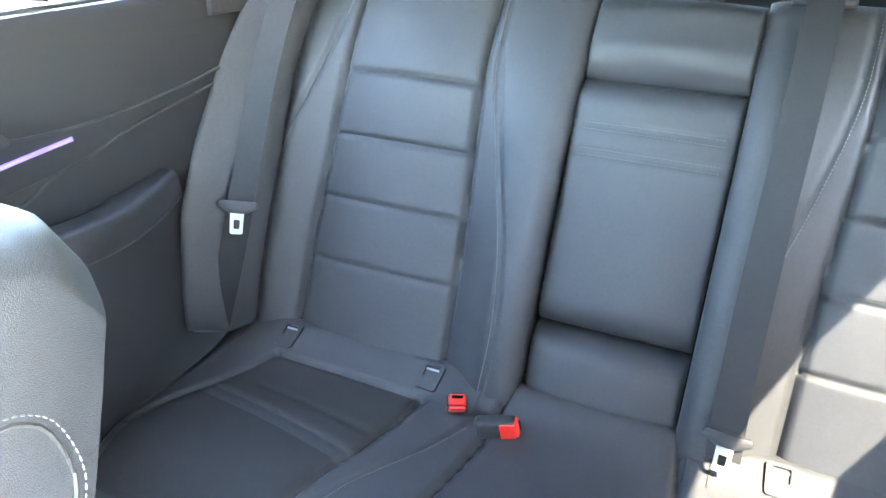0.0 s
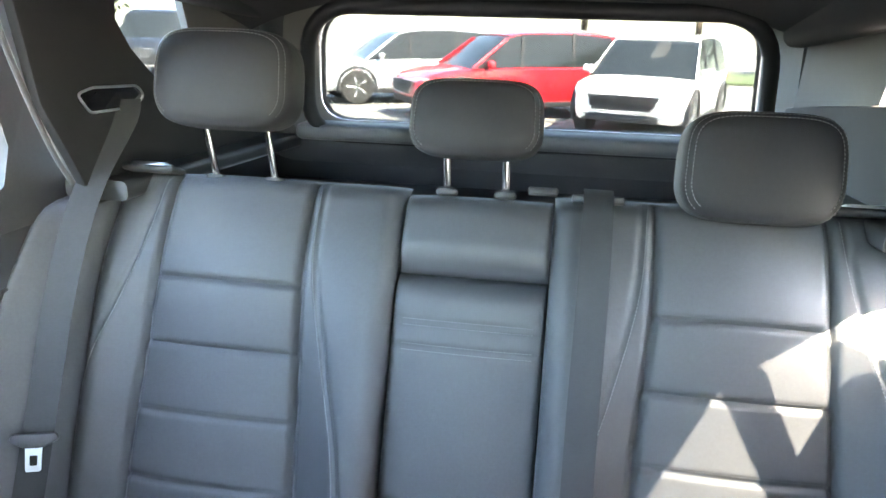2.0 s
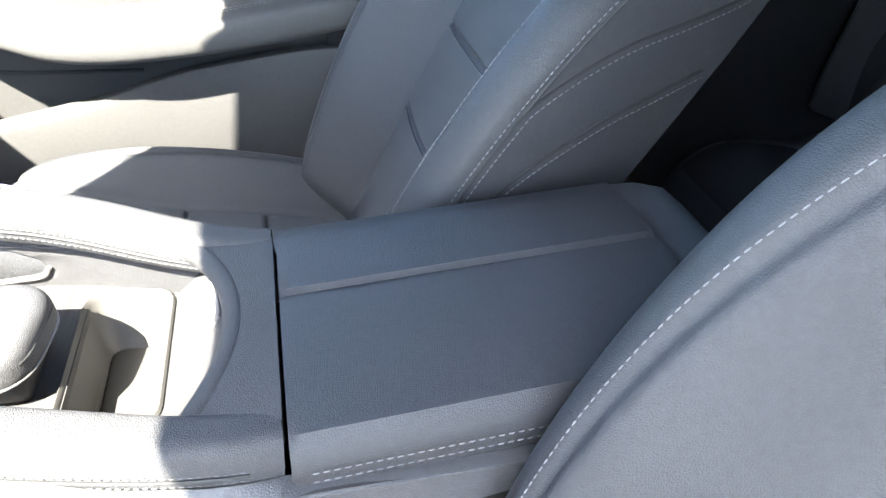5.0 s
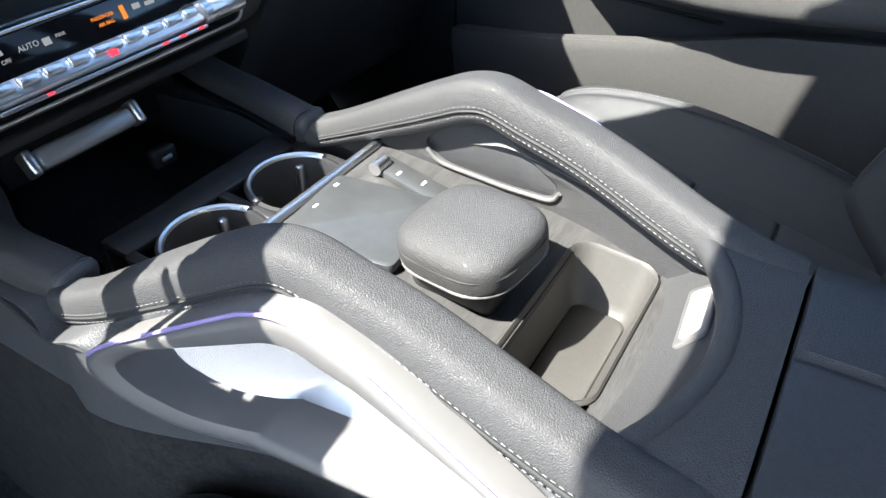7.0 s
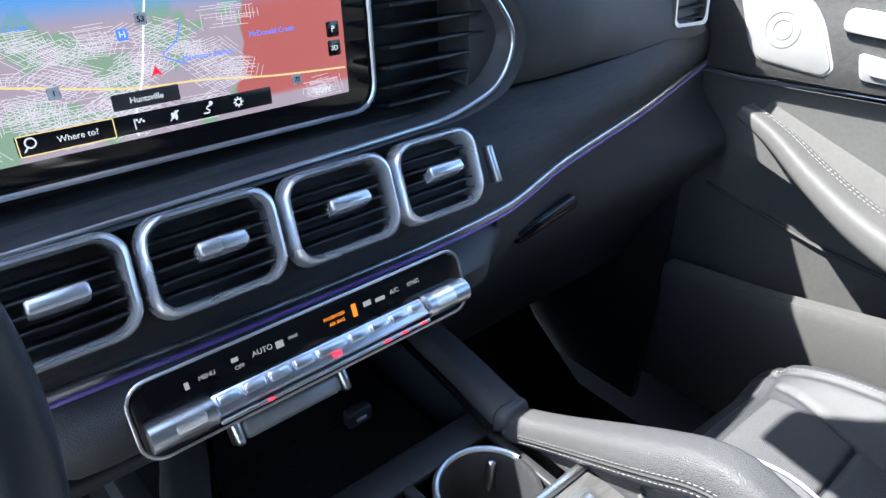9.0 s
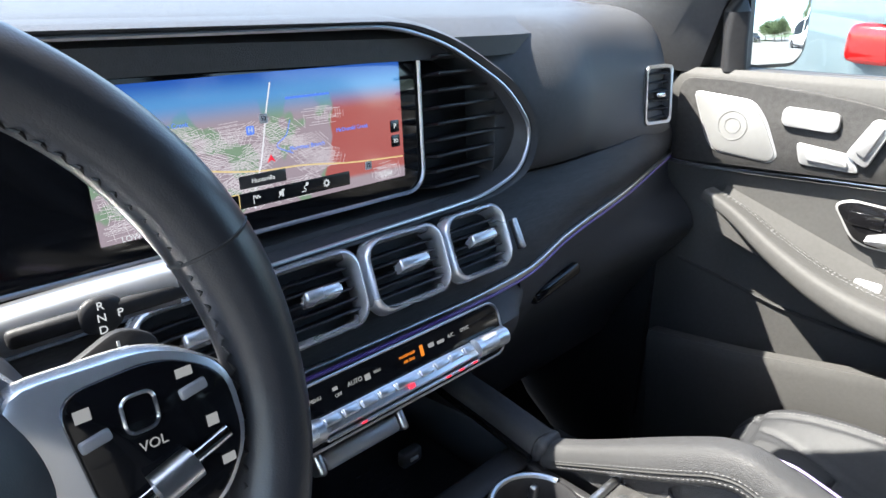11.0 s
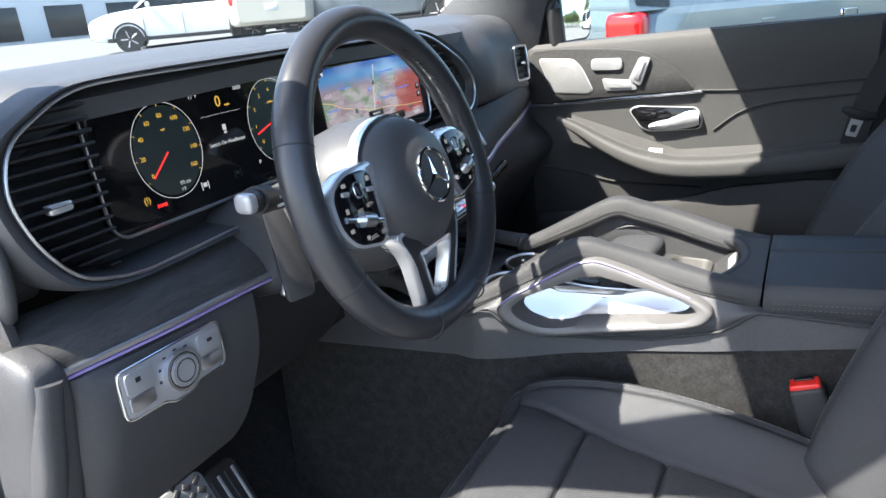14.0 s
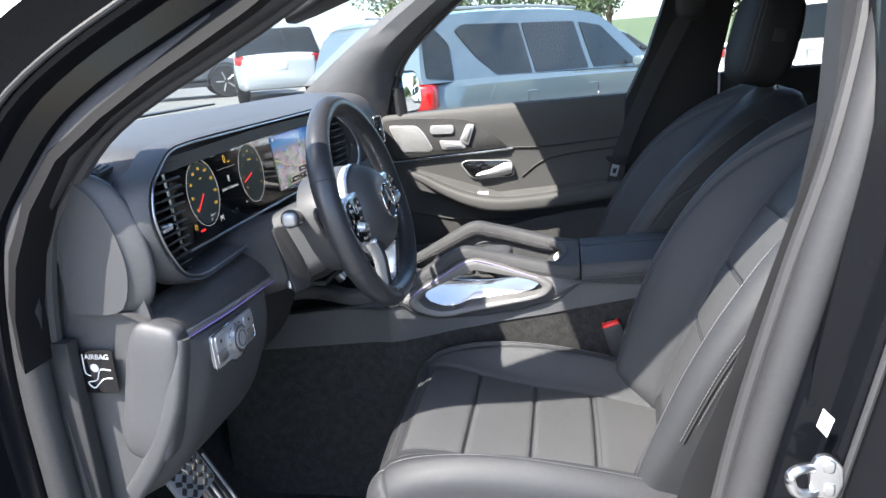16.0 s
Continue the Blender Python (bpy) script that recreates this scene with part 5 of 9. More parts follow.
rbox("vent_tab", (0.018, 0.007, 0.01), (0, 0, 0), BRIGHT, sv, "silver tab", r=0.002, m=m @ pose(0, 0, 0.004))


# lower dash: centre face, glove box, knee panel
def lower(name, x0, x1, prof, label, mat=SOFT, n=20):
    return bulge(name, x0, x1, mat, label, lambda x: prof(x), n)


def low_at(x):
    return np.array([np.interp(x, bandlow[:, 0], bandlow[:, i]) for i in (1, 2)])


def centre_prof(x):
    y, z = low_at(x)
    d = 0.034 * float(smoothstep(abs(x), 0.165, 0.222))
    return spline(arr((y + 0.06, z - 0.004), (y + 0.005, z - 0.006), (0.628 + d, z - 0.016), (0.616 + d, 0.945), (0.622 + d, 0.918), (0.645 + d, 0.898), (0.70 + 0.5 * d, 0.885), (0.74, 0.89)), 24)


lower("centre_fascia", -0.222, 0.222, centre_prof, "smooth dark face round the climate panel")


def glove_prof(x):
    y, z = low_at(x)
    k = float(smoothstep(x, 0.215, 0.30))
    return spline(arr((y + 0.08, z - 0.004), (y + 0.004, z - 0.008), (y + 0.0, z - 0.04), (0.66 + 0.02 * k, 0.90), (0.71 + 0.02 * k, 0.82), (0.77 + 0.02 * k, 0.72), (0.84, 0.62), (0.93, 0.62)), 28)


lower("glove_box", 0.218, 0.725, glove_prof, "dark glove box lid")
rbox("glove_box_latch", (0.095, 0.014, 0.016), (0.305, 0.664, 0.925), PIANO, dash, "recessed glove box latch", r=0.005, turn=(-10, -10, 0))


def knee_prof(x):
    y, z = low_at(x)
    d = 0.03 * float(smoothstep(-x, 0.68, 0.735))
    return spline(arr((y + 0.08, z - 0.004), (y + 0.004, z - 0.008), (0.646 + d, 0.975), (0.648 + d, 0.92), (0.662 + d, 0.87), (0.70 + d, 0.79), (0.76 + d, 0.73), (0.85, 0.72)), 28)


lower("knee_panel", -0.725, -0.475, knee_prof, "dark knee panel below the light switch")
lower("column_gap_panel", -0.472, -0.22, lambda x: spline(arr((0.76, 0.985), (0.70, 0.98), (0.685, 0.95), (0.70, 0.88), (0.74, 0.80), (0.80, 0.75), (0.90, 0.75)), 20), "black panel below the column", DARK)
# end cap towards the open door
endc = spline(arr((-0.727, 0.655, 0.998), (-0.733, 0.66, 0.96), (-0.736, 0.675, 0.90), (-0.735, 0.715, 0.82), (-0.73, 0.76, 0.76)), 30)
sweep("end_trim", endc, ring2d(0.026, 0.030, 0.010), SOFT, dash, "grey grained end trim", up=(0, 1, 0.3))
plate("end_panel", arr((-0.726, 0.685, 1.0), (-0.726, 0.72, 1.20), (-0.726, 0.83, 1.20), (-0.726, 0.84, 1.0), (-0.726, 0.83, 0.76), (-0.726, 0.76, 0.76), (-0.726, 0.70, 0.85)), 0.010, SOFT, dash, "grained dash end panel", flip=True, edge=0.003)
egg("end_bulge", (0.046, 0.078, 0.21), (-0.726, 0.701, 0.918), SOFT, dash, "raised bulge on the end panel", power=4.5, turn=(14, 0, 0))
# airbag sticker
stm = basis((-0.7365, 0.776, 0.951), (0, -1, 0.0), (0, -0.18, 1))
st = slab("airbag_sticker", ring2d(0.052, 0.064, 0.003), 0.0008, stm, PIANO, dash, "black airbag warning sticker with white drawing", edge=0.0003)
fm = stm @ pose(0, 0, 0.0010)
text("sticker_word", "AIRBAG", 0.0105, fm @ pose(0.002, 0.022, 0), WHITE, st)
tube("drawn_line", np.array([fm @ Vector(q) for q in ((-0.019, 0.026, 0), (-0.019, -0.002, 0), (-0.012, -0.006, 0))]), 0.0008, WHITE, st, n=10, sides=5)
tube("drawn_line", np.array([fm @ Vector(q) for q in ((0.02, 0.003, 0), (0.004, 0.003, 0), (-0.004, -0.012, 0), (-0.018, -0.016, 0), (-0.010, -0.024, 0), (0.0, -0.016, 0), (0.008, -0.010, 0), (0.02, -0.009, 0))]), 0.0009, WHITE, st, n=40, sides=5)
egg("drawn_ball", (0.012, 0.013, 0.0012), (0, 0, 0), WHITE, st, nu=16, nv=8, m=fm @ pose(-0.004, 0.006, 0, 0, 0, 40), power=2)

# light switch
lsm = basis((-0.605, 0.6465, 0.946), (1, 0.02, -0.045), (0, 0.06, 1))
ls = slab("light_switch", rounded(arr((-0.066, 0.024), (0.066, 0.026), (0.066, -0.024), (0.026, -0.026), (0.016, -0.033), (-0.010, -0.033), (-0.020, -0.027), (-0.066, -0.026)), 0.009), 0.007, lsm, SILVER, dash, "silver light switch panel with a rotary knob", edge=0.003)
tube("rotary_knob", np.array([lsm @ Vector((0.004, -0.003, z)) for z in (0.004, 0.010, 0.014)]), 0.022, CHROME, ls, "ribbed silver knob", n=5, sides=36)
tube("knob_cap", np.array([lsm @ Vector((0.004, -0.003, z)) for z in (0.013, 0.016)]), 0.0165, SILVER, ls, n=3, sides=32)
tube("switch_rim", np.array([lsm @ Vector((x, y, 0.0055)) for x, y in rounded(arr((-0.067, 0.025), (0.067, 0.027), (0.067, -0.025), (0.026, -0.027), (0.016, -0.034), (-0.010, -0.034), (-0.020, -0.028), (-0.067, -0.027)), 0.009)]), 0.0011, BRIGHT, ls, "thin chrome rim", smooth_path=False, sides=6, up=(0, 1, 0.01), closed=True)
for r in (0.0185, 0.012):
    tube("knob_ring", np.array([lsm @ Vector((0.004 + r * math.cos(a), -0.003 + r * math.sin(a), 0.0142 if r > 0.015 else 0.0162)) for a in np.linspace(0, 2 * math.pi, 36, endpoint=False)]), 0.0007, DARK, ls, "dark ring on the knob", smooth_path=False, sides=5, up=(0, 1, 0.01), closed=True)
for x in (-0.046, 0.047):
    slab("switch_key", ring2d(0.032, 0.022, 0.004), 0.003, lsm @ pose(x, 0.010, 0.0066), SILVER, ls, "silver key", edge=0.001)
    slab("switch_key", ring2d(0.030, 0.015, 0.003), 0.002, lsm @ pose(x, -0.012, 0.0066), CHROME, ls, "chrome key", edge=0.001)
for q in ((-0.048, 0.012, 0.006, 0.005), (0.047, 0.012, 0.007, 0.004), (-0.024, -0.004, 0.003, 0.003), (-0.022, 0.008, 0.003, 0.003), (-0.014, 0.018, 0.004, 0.002), (0.0, 0.021, 0.004, 0.002), (0.014, 0.019, 0.005, 0.002)):
    bars("switch_mark", [q], lsm @ pose(0, 0, 0.0098), DARK, ls)

# climate panel
BARCHROME = material("brushed_key_chrome", (0.78, 0.79, 0.81), 0.3, metal=0.9, vary=0.04)
cm = basis((-0.005, 0.6135, 0.948), (1, 0, 0.004), (0, 0.38, 0.925))
cp = slab("climate_panel", ring2d(0.272, 0.050, 0.013), 0.006, cm, PIANO, dash, "gloss black climate panel with chrome keys", edge=0.002)
tube("panel_rim", np.array([cm @ Vector((x, y, 0.005)) for x, y in ring2d(0.274, 0.052, 0.014)]), 0.0013, CHROME, cp, "thin chrome rim", smooth_path=False, sides=6, up=(0, 1, 0.01), closed=True)
for s in (-1, 1):
    k = tube("roller", np.array([cm @ Vector((s * (0.090 + d), -0.009, 0.010)) for d in (0, 0.003, 0.024, 0.040, 0.042)]), 0.0095, BARCHROME, cp, "knurled chrome roller", n=8, sides=28)
    for i in range(18):
        tube("knurl", np.array([cm @ Vector((s * (0.0975 + 0.0011 * i), -0.009 + 0.0096 * math.cos(a), 0.010 + 0.0096 * math.sin(a))) for a in np.linspace(0.2, 2.9, 8)]), 0.00035, CHROME, k, n=8, sides=4)
edges = (-0.0880, -0.0690, -0.0500, -0.0310, -0.0120, 0.0160, 0.0350, 0.0540, 0.0730, 0.0890)
rbox("key_bar", (0.178, 0.0165, 0.007), (0, 0, 0), BARCHROME, cp, "continuous chrome bar under the keys", r=0.0012, m=cm @ pose(0.0005, -0.0088, 0.0072, -38, 0, 0))
for x0, x1 in zip(edges[:-1], edges[1:]):
    rbox("chrome_key", (x1 - x0 - 0.0035, 0.0075, 0.008), (0, 0, 0), BARCHROME, cp, "flat chrome key", r=0.0014, m=cm @ pose((x0 + x1) / 2, -0.0065, 0.0092, -38, 0, 0))
rbox("key_ledge", (0.178, 0.003, 0.012), (0, 0, 0), CHROME, cp, "chrome ledge", r=0.001, m=cm @ pose(0.0005, -0.0190, 0.0085))
REDLIGHT = glow("red_indicator", (1.0, 0.03, 0.06), 0.35)
PRINT = glow("pale_backlit_print", (0.75, 0.75, 0.75), 0.07)
ORANGE = glow("orange_indicator", (1.0, 0.28, 0.02), 0.16)
for x in (-0.053, 0.046, 0.063, 0.082):
    bars("indicator", [(x, -0.0185, 0.005, 0.0018)], cm @ pose(0, 0, 0.0152), REDLIGHT, cp)
bars("hazard_mark", [(0.0035, -0.0105, 0.007, 0.004)], cm @ pose(0, 0, 0.0142), REDLIGHT, cp)
pm = cm @ pose(0, 0.012, 0.0062)
for x, w, sz in ((-0.086, "MENU", 0.0042), (-0.046, "AUTO", 0.0055), (-0.064, "OFF", 0.004), (0.068, "A/C", 0.0052), (0.087, "SYNC", 0.0048), (-0.022, "MAX", 0.0035)):
    text("printed_word", w, sz, pm @ pose(x, 0.001 if w != "OFF" else -0.003, 0), PRINT, cp)
text("airbag_word", "PASSENGER", 0.0036, pm @ pose(0.013, 0.002, 0), ORANGE, cp)
text("airbag_word", "AIR BAG", 0.0036, pm @ pose(0.014, -0.003, 0), ORANGE, cp)
for q in ((-0.100, 0.0, 0.003, 0.005), (-0.066, 0.003, 0.005, 0.003), (-0.033, 0.0, 0.006, 0.005), (0.042, 0.001, 0.007, 0.004), (0.054, 0.0, 0.009, 0.003)):
    bars("icon", [q], pm, PRINT, cp)
bars("warning_icon", [(0.030, 0.0, 0.004, 0.010)], pm, ORANGE, cp)

# open storage below, with its lid handle, and the slot with sockets
rbox("storage_roof", (0.36, 0.14, 0.012), (-0.005, 0.715, 0.885), DARK, dash, r=0.004)
rbox("storage_back", (0.36, 0.012, 0.13), (-0.005, 0.785, 0.83), DARK, dash, r=0.004)
lid_handle = rbox("lid_handle", (0.092, 0.012, 0.018), (-0.012, 0.655, 0.858), SILVER, dash, "satin grey pull of the storage lid", r=0.005, turn=(-35, 0, 0))
for s in (-1, 1):
    rbox("pull_end", (0.008, 0.02, 0.022), (-0.012 + s * 0.05, 0.657, 0.857), CHROME, lid_handle, r=0.003, turn=(-35, 0, 0))

# ---- screen pictures ----
AMBER = glow("amber_figures", (1.0, 0.60, 0.08), 0.15)
PALE = glow("white_figures", (0.85, 0.88, 0.9), 0.13)
NEEDLE = glow("red_needle", (1.0, 0.03, 0.03), 0.4)
DIAL = glow("teal_dial", (0.012, 0.050, 0.060), 0.035)
FACE = SM @ pose(0, 0, 0.0064)


def screen_m(x, z, lift=0.0):
    """A place on the glass from its x in the car and height."""
    return FACE @ pose(x + 0.224, (z - 1.142) * 1.0, lift)


def dial(cx, cz, r, marks, word, needle, start=-215, sweep_deg=250, size=0.0072):
    m = screen_m(cx, cz)
    tube("dial_ring", np.array([m @ Vector((r * math.cos(a), r * 1.12 * math.sin(a), 0.0002)) for a in np.linspace(0, 2 * math.pi, 60, endpoint=False)]), 0.0004, PALE, screen, "lit dial ring", smooth_path=False, sides=5, closed=True, up=(0, 1, 0.01))
    egg("dial_face", (2 * r * 0.97, 2 * r * 1.08, 0.0004), (0, 0, 0), DIAL, screen, "dark teal dial", power=2, nu=40, nv=8, m=m)
    n = len(marks)
    spots = []
    for i, w in enumerate(marks):
        a = radians(-start - 0 - i * sweep_deg / (n - 1))
        if w:
            text("dial_figure", w, size, m @ pose(r * 0.76 * math.cos(a), r * 0.82 * math.sin(a), 0.0004), AMBER, screen)
        tick = [m @ Vector((k * r * math.cos(a), k * r * 1.12 * math.sin(a), 0.0005)) for k in (0.92, 0.99)]
        tube("tick", np.array(tick), 0.0005, AMBER, screen, n=2, sides=4)
    text("dial_word", word, size * 0.5, m @ pose(0, r * 0.5, 0.0004), AMBER, screen)
    a = radians(needle)
    tube("needle", np.array([m @ Vector((k * r * math.cos(a), k * r * math.sin(a), 0.0008)) for k in (0.05, 0.8)]), 0.0009, NEEDLE, screen, "red needle", n=2, sides=5)


dial(-0.488, 1.146, 0.048, ["0", "20", "40", "60", "80", "100", "120", "140", "160"], "mph", 221)
dial(-0.305, 1.147, 0.049, ["0", "1", "2", "3", "4", "5", "6", "7", "8"], "x1000/min", 198)
text("speed_figure", "0", 0.019, screen_m(-0.397, 1.186), AMBER, screen)
text("speed_unit", "mph", 0.005, screen_m(-0.383, 1.181), AMBER, screen)
text("temperature", "77\u00b0F", 0.0075, screen_m(-0.434, 1.198), PALE, screen)
text("clock_figure", "10:00", 0.0065, screen_m(-0.360, 1.198), PALE, screen)
text("range_figure", "98 mi", 0.007, screen_m(-0.477, 1.107), PALE, screen)
text("fuel_figure", "1/2", 0.0055, screen_m(-0.482, 1.100), PALE, screen)
text("message", "Switch On Headlamps", 0.0068, screen_m(-0.397, 1.137), PALE, screen)
text("park_word", "PARK", 0.006, screen_m(-0.516, 1.090), NEEDLE, screen)
text("brake_sign", "(!)", 0.010, screen_m(-0.534, 1.100), AMBER, screen)
text("gear_letters", "P", 0.008, screen_m(-0.350, 1.100), PALE, screen)
bars("bulb_sign", [(0, 0, 0.006, 0.007), (0, -0.006, 0.004, 0.003)], screen_m(-0.397, 1.155, 0.0002), PALE, screen)
bars("divider", [(0, 0, 0.066, 0.0004)], screen_m(-0.397, 1.172, 0.0002), PALE, screen)
bars("lane_sign", [(-0.005, 0, 0.0012, 0.010), (0.005, 0, 0.0012, 0.010), (0, 0.001, 0.006, 0.005)], screen_m(-0.450, 1.095, 0.0002), PALE, screen)
bars("lane_sign", [(-0.005, 0, 0.0012, 0.010), (0.005, 0, 0.0012, 0.010), (0, 0.001, 0.005, 0.004)], screen_m(-0.394, 1.096, 0.0002), DIAL, screen)


def map_picture():
    """The lit map: land, green, a red district and a blue sky towards the top, without streets."""
    m = bpy.data.materials.new("lit_map")
    m.use_nodes = True
    nt = m.node_tree
    n, l = nt.nodes, nt.links
    b = n["Principled BSDF"]
    b.inputs["Base Color"].default_value = (0.01, 0.01, 0.01, 1)
    b.inputs["Roughness"].default_value = 0.12
    tc, sep = n.new("ShaderNodeTexCoord"), n.new("ShaderNodeSeparateXYZ")
    l.new(tc.outputs["Object"], sep.inputs[0])

    def mix(fac, a, c):
        q = n.new("ShaderNodeMix")
        q.data_type = "RGBA"
        for sock, val in (("A", a), ("B", c)):
            if isinstance(val, tuple):
                q.inputs[sock].default_value = (*val, 1)
            else:
                l.new(val, q.inputs[sock])
        l.new(fac, q.inputs["Factor"])
        return q.outputs["Result"]

    def step(src, lo, hi):
        r = n.new("ShaderNodeMapRange")
        r.interpolation_type = "SMOOTHSTEP"
        r.inputs["From Min"].default_value, r.inputs["From Max"].default_value = lo, hi
        l.new(src, r.inputs["Value"])
        return r.outputs["Result"]

    def math_node(op, a, c):
        q = n.new("ShaderNodeMath")
        q.operation = op
        for i, val in enumerate((a, c)):
            if isinstance(val, (int, float)):
                q.inputs[i].default_value = val
            else:
                l.new(val, q.inputs[i])
        return q.outputs[0]

    patch = n.new("ShaderNodeTexNoise")
    patch.inputs["Scale"].default_value = 24
    l.new(tc.outputs["Object"], patch.inputs["Vector"])
    col = mix(step(patch.outputs["Fac"], 0.55, 0.58), (0.36, 0.29, 0.33), (0.22, 0.32, 0.22))
    edge = math_node("ADD", sep.outputs["X"], math_node("MULTIPLY", sep.outputs["Z"], -0.22))
    wob = math_node("ADD", edge, math_node("MULTIPLY", patch.outputs["Fac"], 0.04))
    red = math_node("MULTIPLY", step(wob, -0.220, -0.216), step(sep.outputs["Z"], 1.097, 1.102))
    col = mix(red, col, (0.42, 0.11, 0.10))
    col = mix(step(sep.outputs["Z"], 1.160, 1.182), col, (0.10, 0.30, 0.62))
    col = mix(step(sep.outputs["Z"], 1.180, 1.200), col, (0.02, 0.09, 0.42))
    l.new(col, b.inputs["Emission Color"])
    b.inputs["Emission Strength"].default_value = 0.17
    return m


MAP = map_picture()
mp = slab("map_display", ring2d(0.292, 0.110, 0.001), 0.0006, screen_m(-0.050, 1.143, 0.0), MAP, screen, "lit navigation map", edge=0.0001)
KEYBLACK = material("display_black", (0.01, 0.01, 0.012), 0.2, vary=0.1)
TAG = material("display_grey", (0.05, 0.045, 0.045), 0.3, vary=0.1)
MAPRED = glow("map_red", (0.8, 0.02, 0.05), 0.2)
ROAD = glow("map_road", (0.85, 0.85, 0.9), 0.16)
YELLOWROAD = glow("map_yellow_road", (0.8, 0.6, 0.25), 0.16)
LOWBLUE = glow("map_blue", (0.08, 0.2, 0.75), 0.2)
# main roads on the map
for pts, mt, r in ((((-0.045, 1.19), (-0.052, 1.165), (-0.058, 1.14), (-0.062, 1.125), (-0.07, 1.105), (-0.072, 1.09)), ROAD, 0.0008),
                   (((-0.196, 1.15), (-0.175, 1.146), (-0.15, 1.136), (-0.12, 1.13), (-0.09, 1.124), (-0.062, 1.12), (-0.02, 1.118), (0.03, 1.112), (0.094, 1.108)), YELLOWROAD, 0.0007),
                   (((-0.03, 1.158), (-0.035, 1.146), (-0.045, 1.138), (-0.03, 1.13)), LOWBLUE, 0.0005)):
    tube("map_road", np.array([screen_m(x, z, 0.0007).translation for x, z in pts]), r, mt, mp, n=30, sides=4)
# town streets: blocks of crossing lanes, each block turned its own way
lanes = random.Random(11)
STREET = glow("map_street", (0.72, 0.66, 0.70), 0.15)
web_v, web_f = [], []
for k in range(64):
    bx, bz = lanes.uniform(-0.19, 0.085), lanes.uniform(1.09, 1.158)
    if bx > 0.035 and bz > 1.108:
        continue
    turn_by = lanes.choice((0.0, 0.12, -0.2, 0.45, 0.8))
    half, flat = lanes.uniform(0.010, 0.022), 0.55 - 2.5 * (bz - 1.09)
    gap = lanes.uniform(0.0022, 0.0042)
    for across in (0, 1):
        at = -half
        while at < half:
            at += gap * lanes.choice((0.7, 1, 1, 1.6))
            s0, s1 = -half * lanes.uniform(0.2, 1), half * lanes.uniform(0.2, 1)
            ends = [(s, at) if not across else (at, s) for s in (s0, s1)]
            ends = [(bx + c * math.cos(turn_by) - d * math.sin(turn_by), bz + (c * math.sin(turn_by) + d * math.cos(turn_by)) * flat) for c, d in ends]
            if any(not (-0.194 < px < 0.094 and 1.089 < pz < 1.166) for px, pz in ends):
                continue
            (xa, za), (xb2, zb) = ends
            ln_ = math.hypot(xb2 - xa, zb - za) + 1e-9
            ox, oz = -(zb - za) / ln_ * 0.00019, (xb2 - xa) / ln_ * 0.00019
            o0 = len(web_v)
            web_v += [tuple(screen_m(px, pz, 0.0008).translation) for px, pz in ((xa - ox, za - oz), (xb2 - ox, zb - oz), (xb2 + ox, zb + oz), (xa + ox, za + oz))]
            web_f.append((o0, o0 + 1, o0 + 2, o0 + 3))
tagged(solid("map_street_web", np.array(web_v), web_f, STREET, mp, smooth=False, tidy=False), kind="stuff")
slab("map_bar", ring2d(0.170, 0.0125, 0.001), 0.0004, screen_m(-0.058, 1.0985, 0.0012), KEYBLACK, mp, "black bar of map keys", edge=0.0001)
tube("search_frame", np.array([screen_m(-0.114 + x, 1.0985 + y, 0.0018).translation for x, y in ring2d(0.056, 0.0125, 0.001)]), 0.0004, YELLOWROAD, mp, smooth_path=False, sides=4, closed=True, up=(0, 1, 0.01))
text("search_words", "Where to?", 0.0056, screen_m(-0.108, 1.0985, 0.0018), PALE, mp)
text("town_word", "Huntsville", 0.0055, screen_m(-0.062, 1.1135, 0.0022), PALE, mp)
slab("town_tag", ring2d(0.044, 0.0105, 0.001), 0.0003, screen_m(-0.062, 1.1135, 0.0016), TAG, mp, edge=0.0001)
text("low_word", "LOW", 0.006, screen_m(0.072, 1.094, 0.0012), PALE, mp)
text("low_word", "LOW", 0.006, screen_m(-0.175, 1.0905, 0.0028), PALE, mp)
tube("search_sign", np.array([screen_m(-0.135 + 0.003 * math.cos(a), 1.1 + 0.003 * math.sin(a), 0.0019).translation for a in np.linspace(0, 6.28, 16, endpoint=False)]), 0.0005, PALE, mp, smooth_path=False, closed=True, sides=4, up=(0, 1, 0.01))
bars("search_handle", [(0, -0.0045, 0.0009, 0.004)], screen_m(-0.135, 1.1, 0.0019) @ pose(0, 0, 0, 0, 0, -40), PALE, mp)
sign = lambda i: screen_m(-0.070 + i * 0.0235, 1.0985, 0.0018)  # noqa: E731
bars("flag_sign", [(-0.003, -0.0005, 0.0007, 0.007), (-0.0015, 0.002, 0.0014, 0.0014), (0.0013, 0.002, 0.0014, 0.0014), (0.0, 0.0006, 0.0014, 0.0014), (0.0027, 0.0006, 0.0014, 0.0014)], sign(0), PALE, mp)
bars("muted_sign", [(-0.001, 0, 0.0022, 0.004), (0.0012, 0, 0.0016, 0.0062)], sign(1), PALE, mp)
bars("muted_stroke", [(0, 0, 0.0008, 0.009)], sign(1) @ pose(0, 0, 0.0003, 0, 0, -45), PALE, mp)
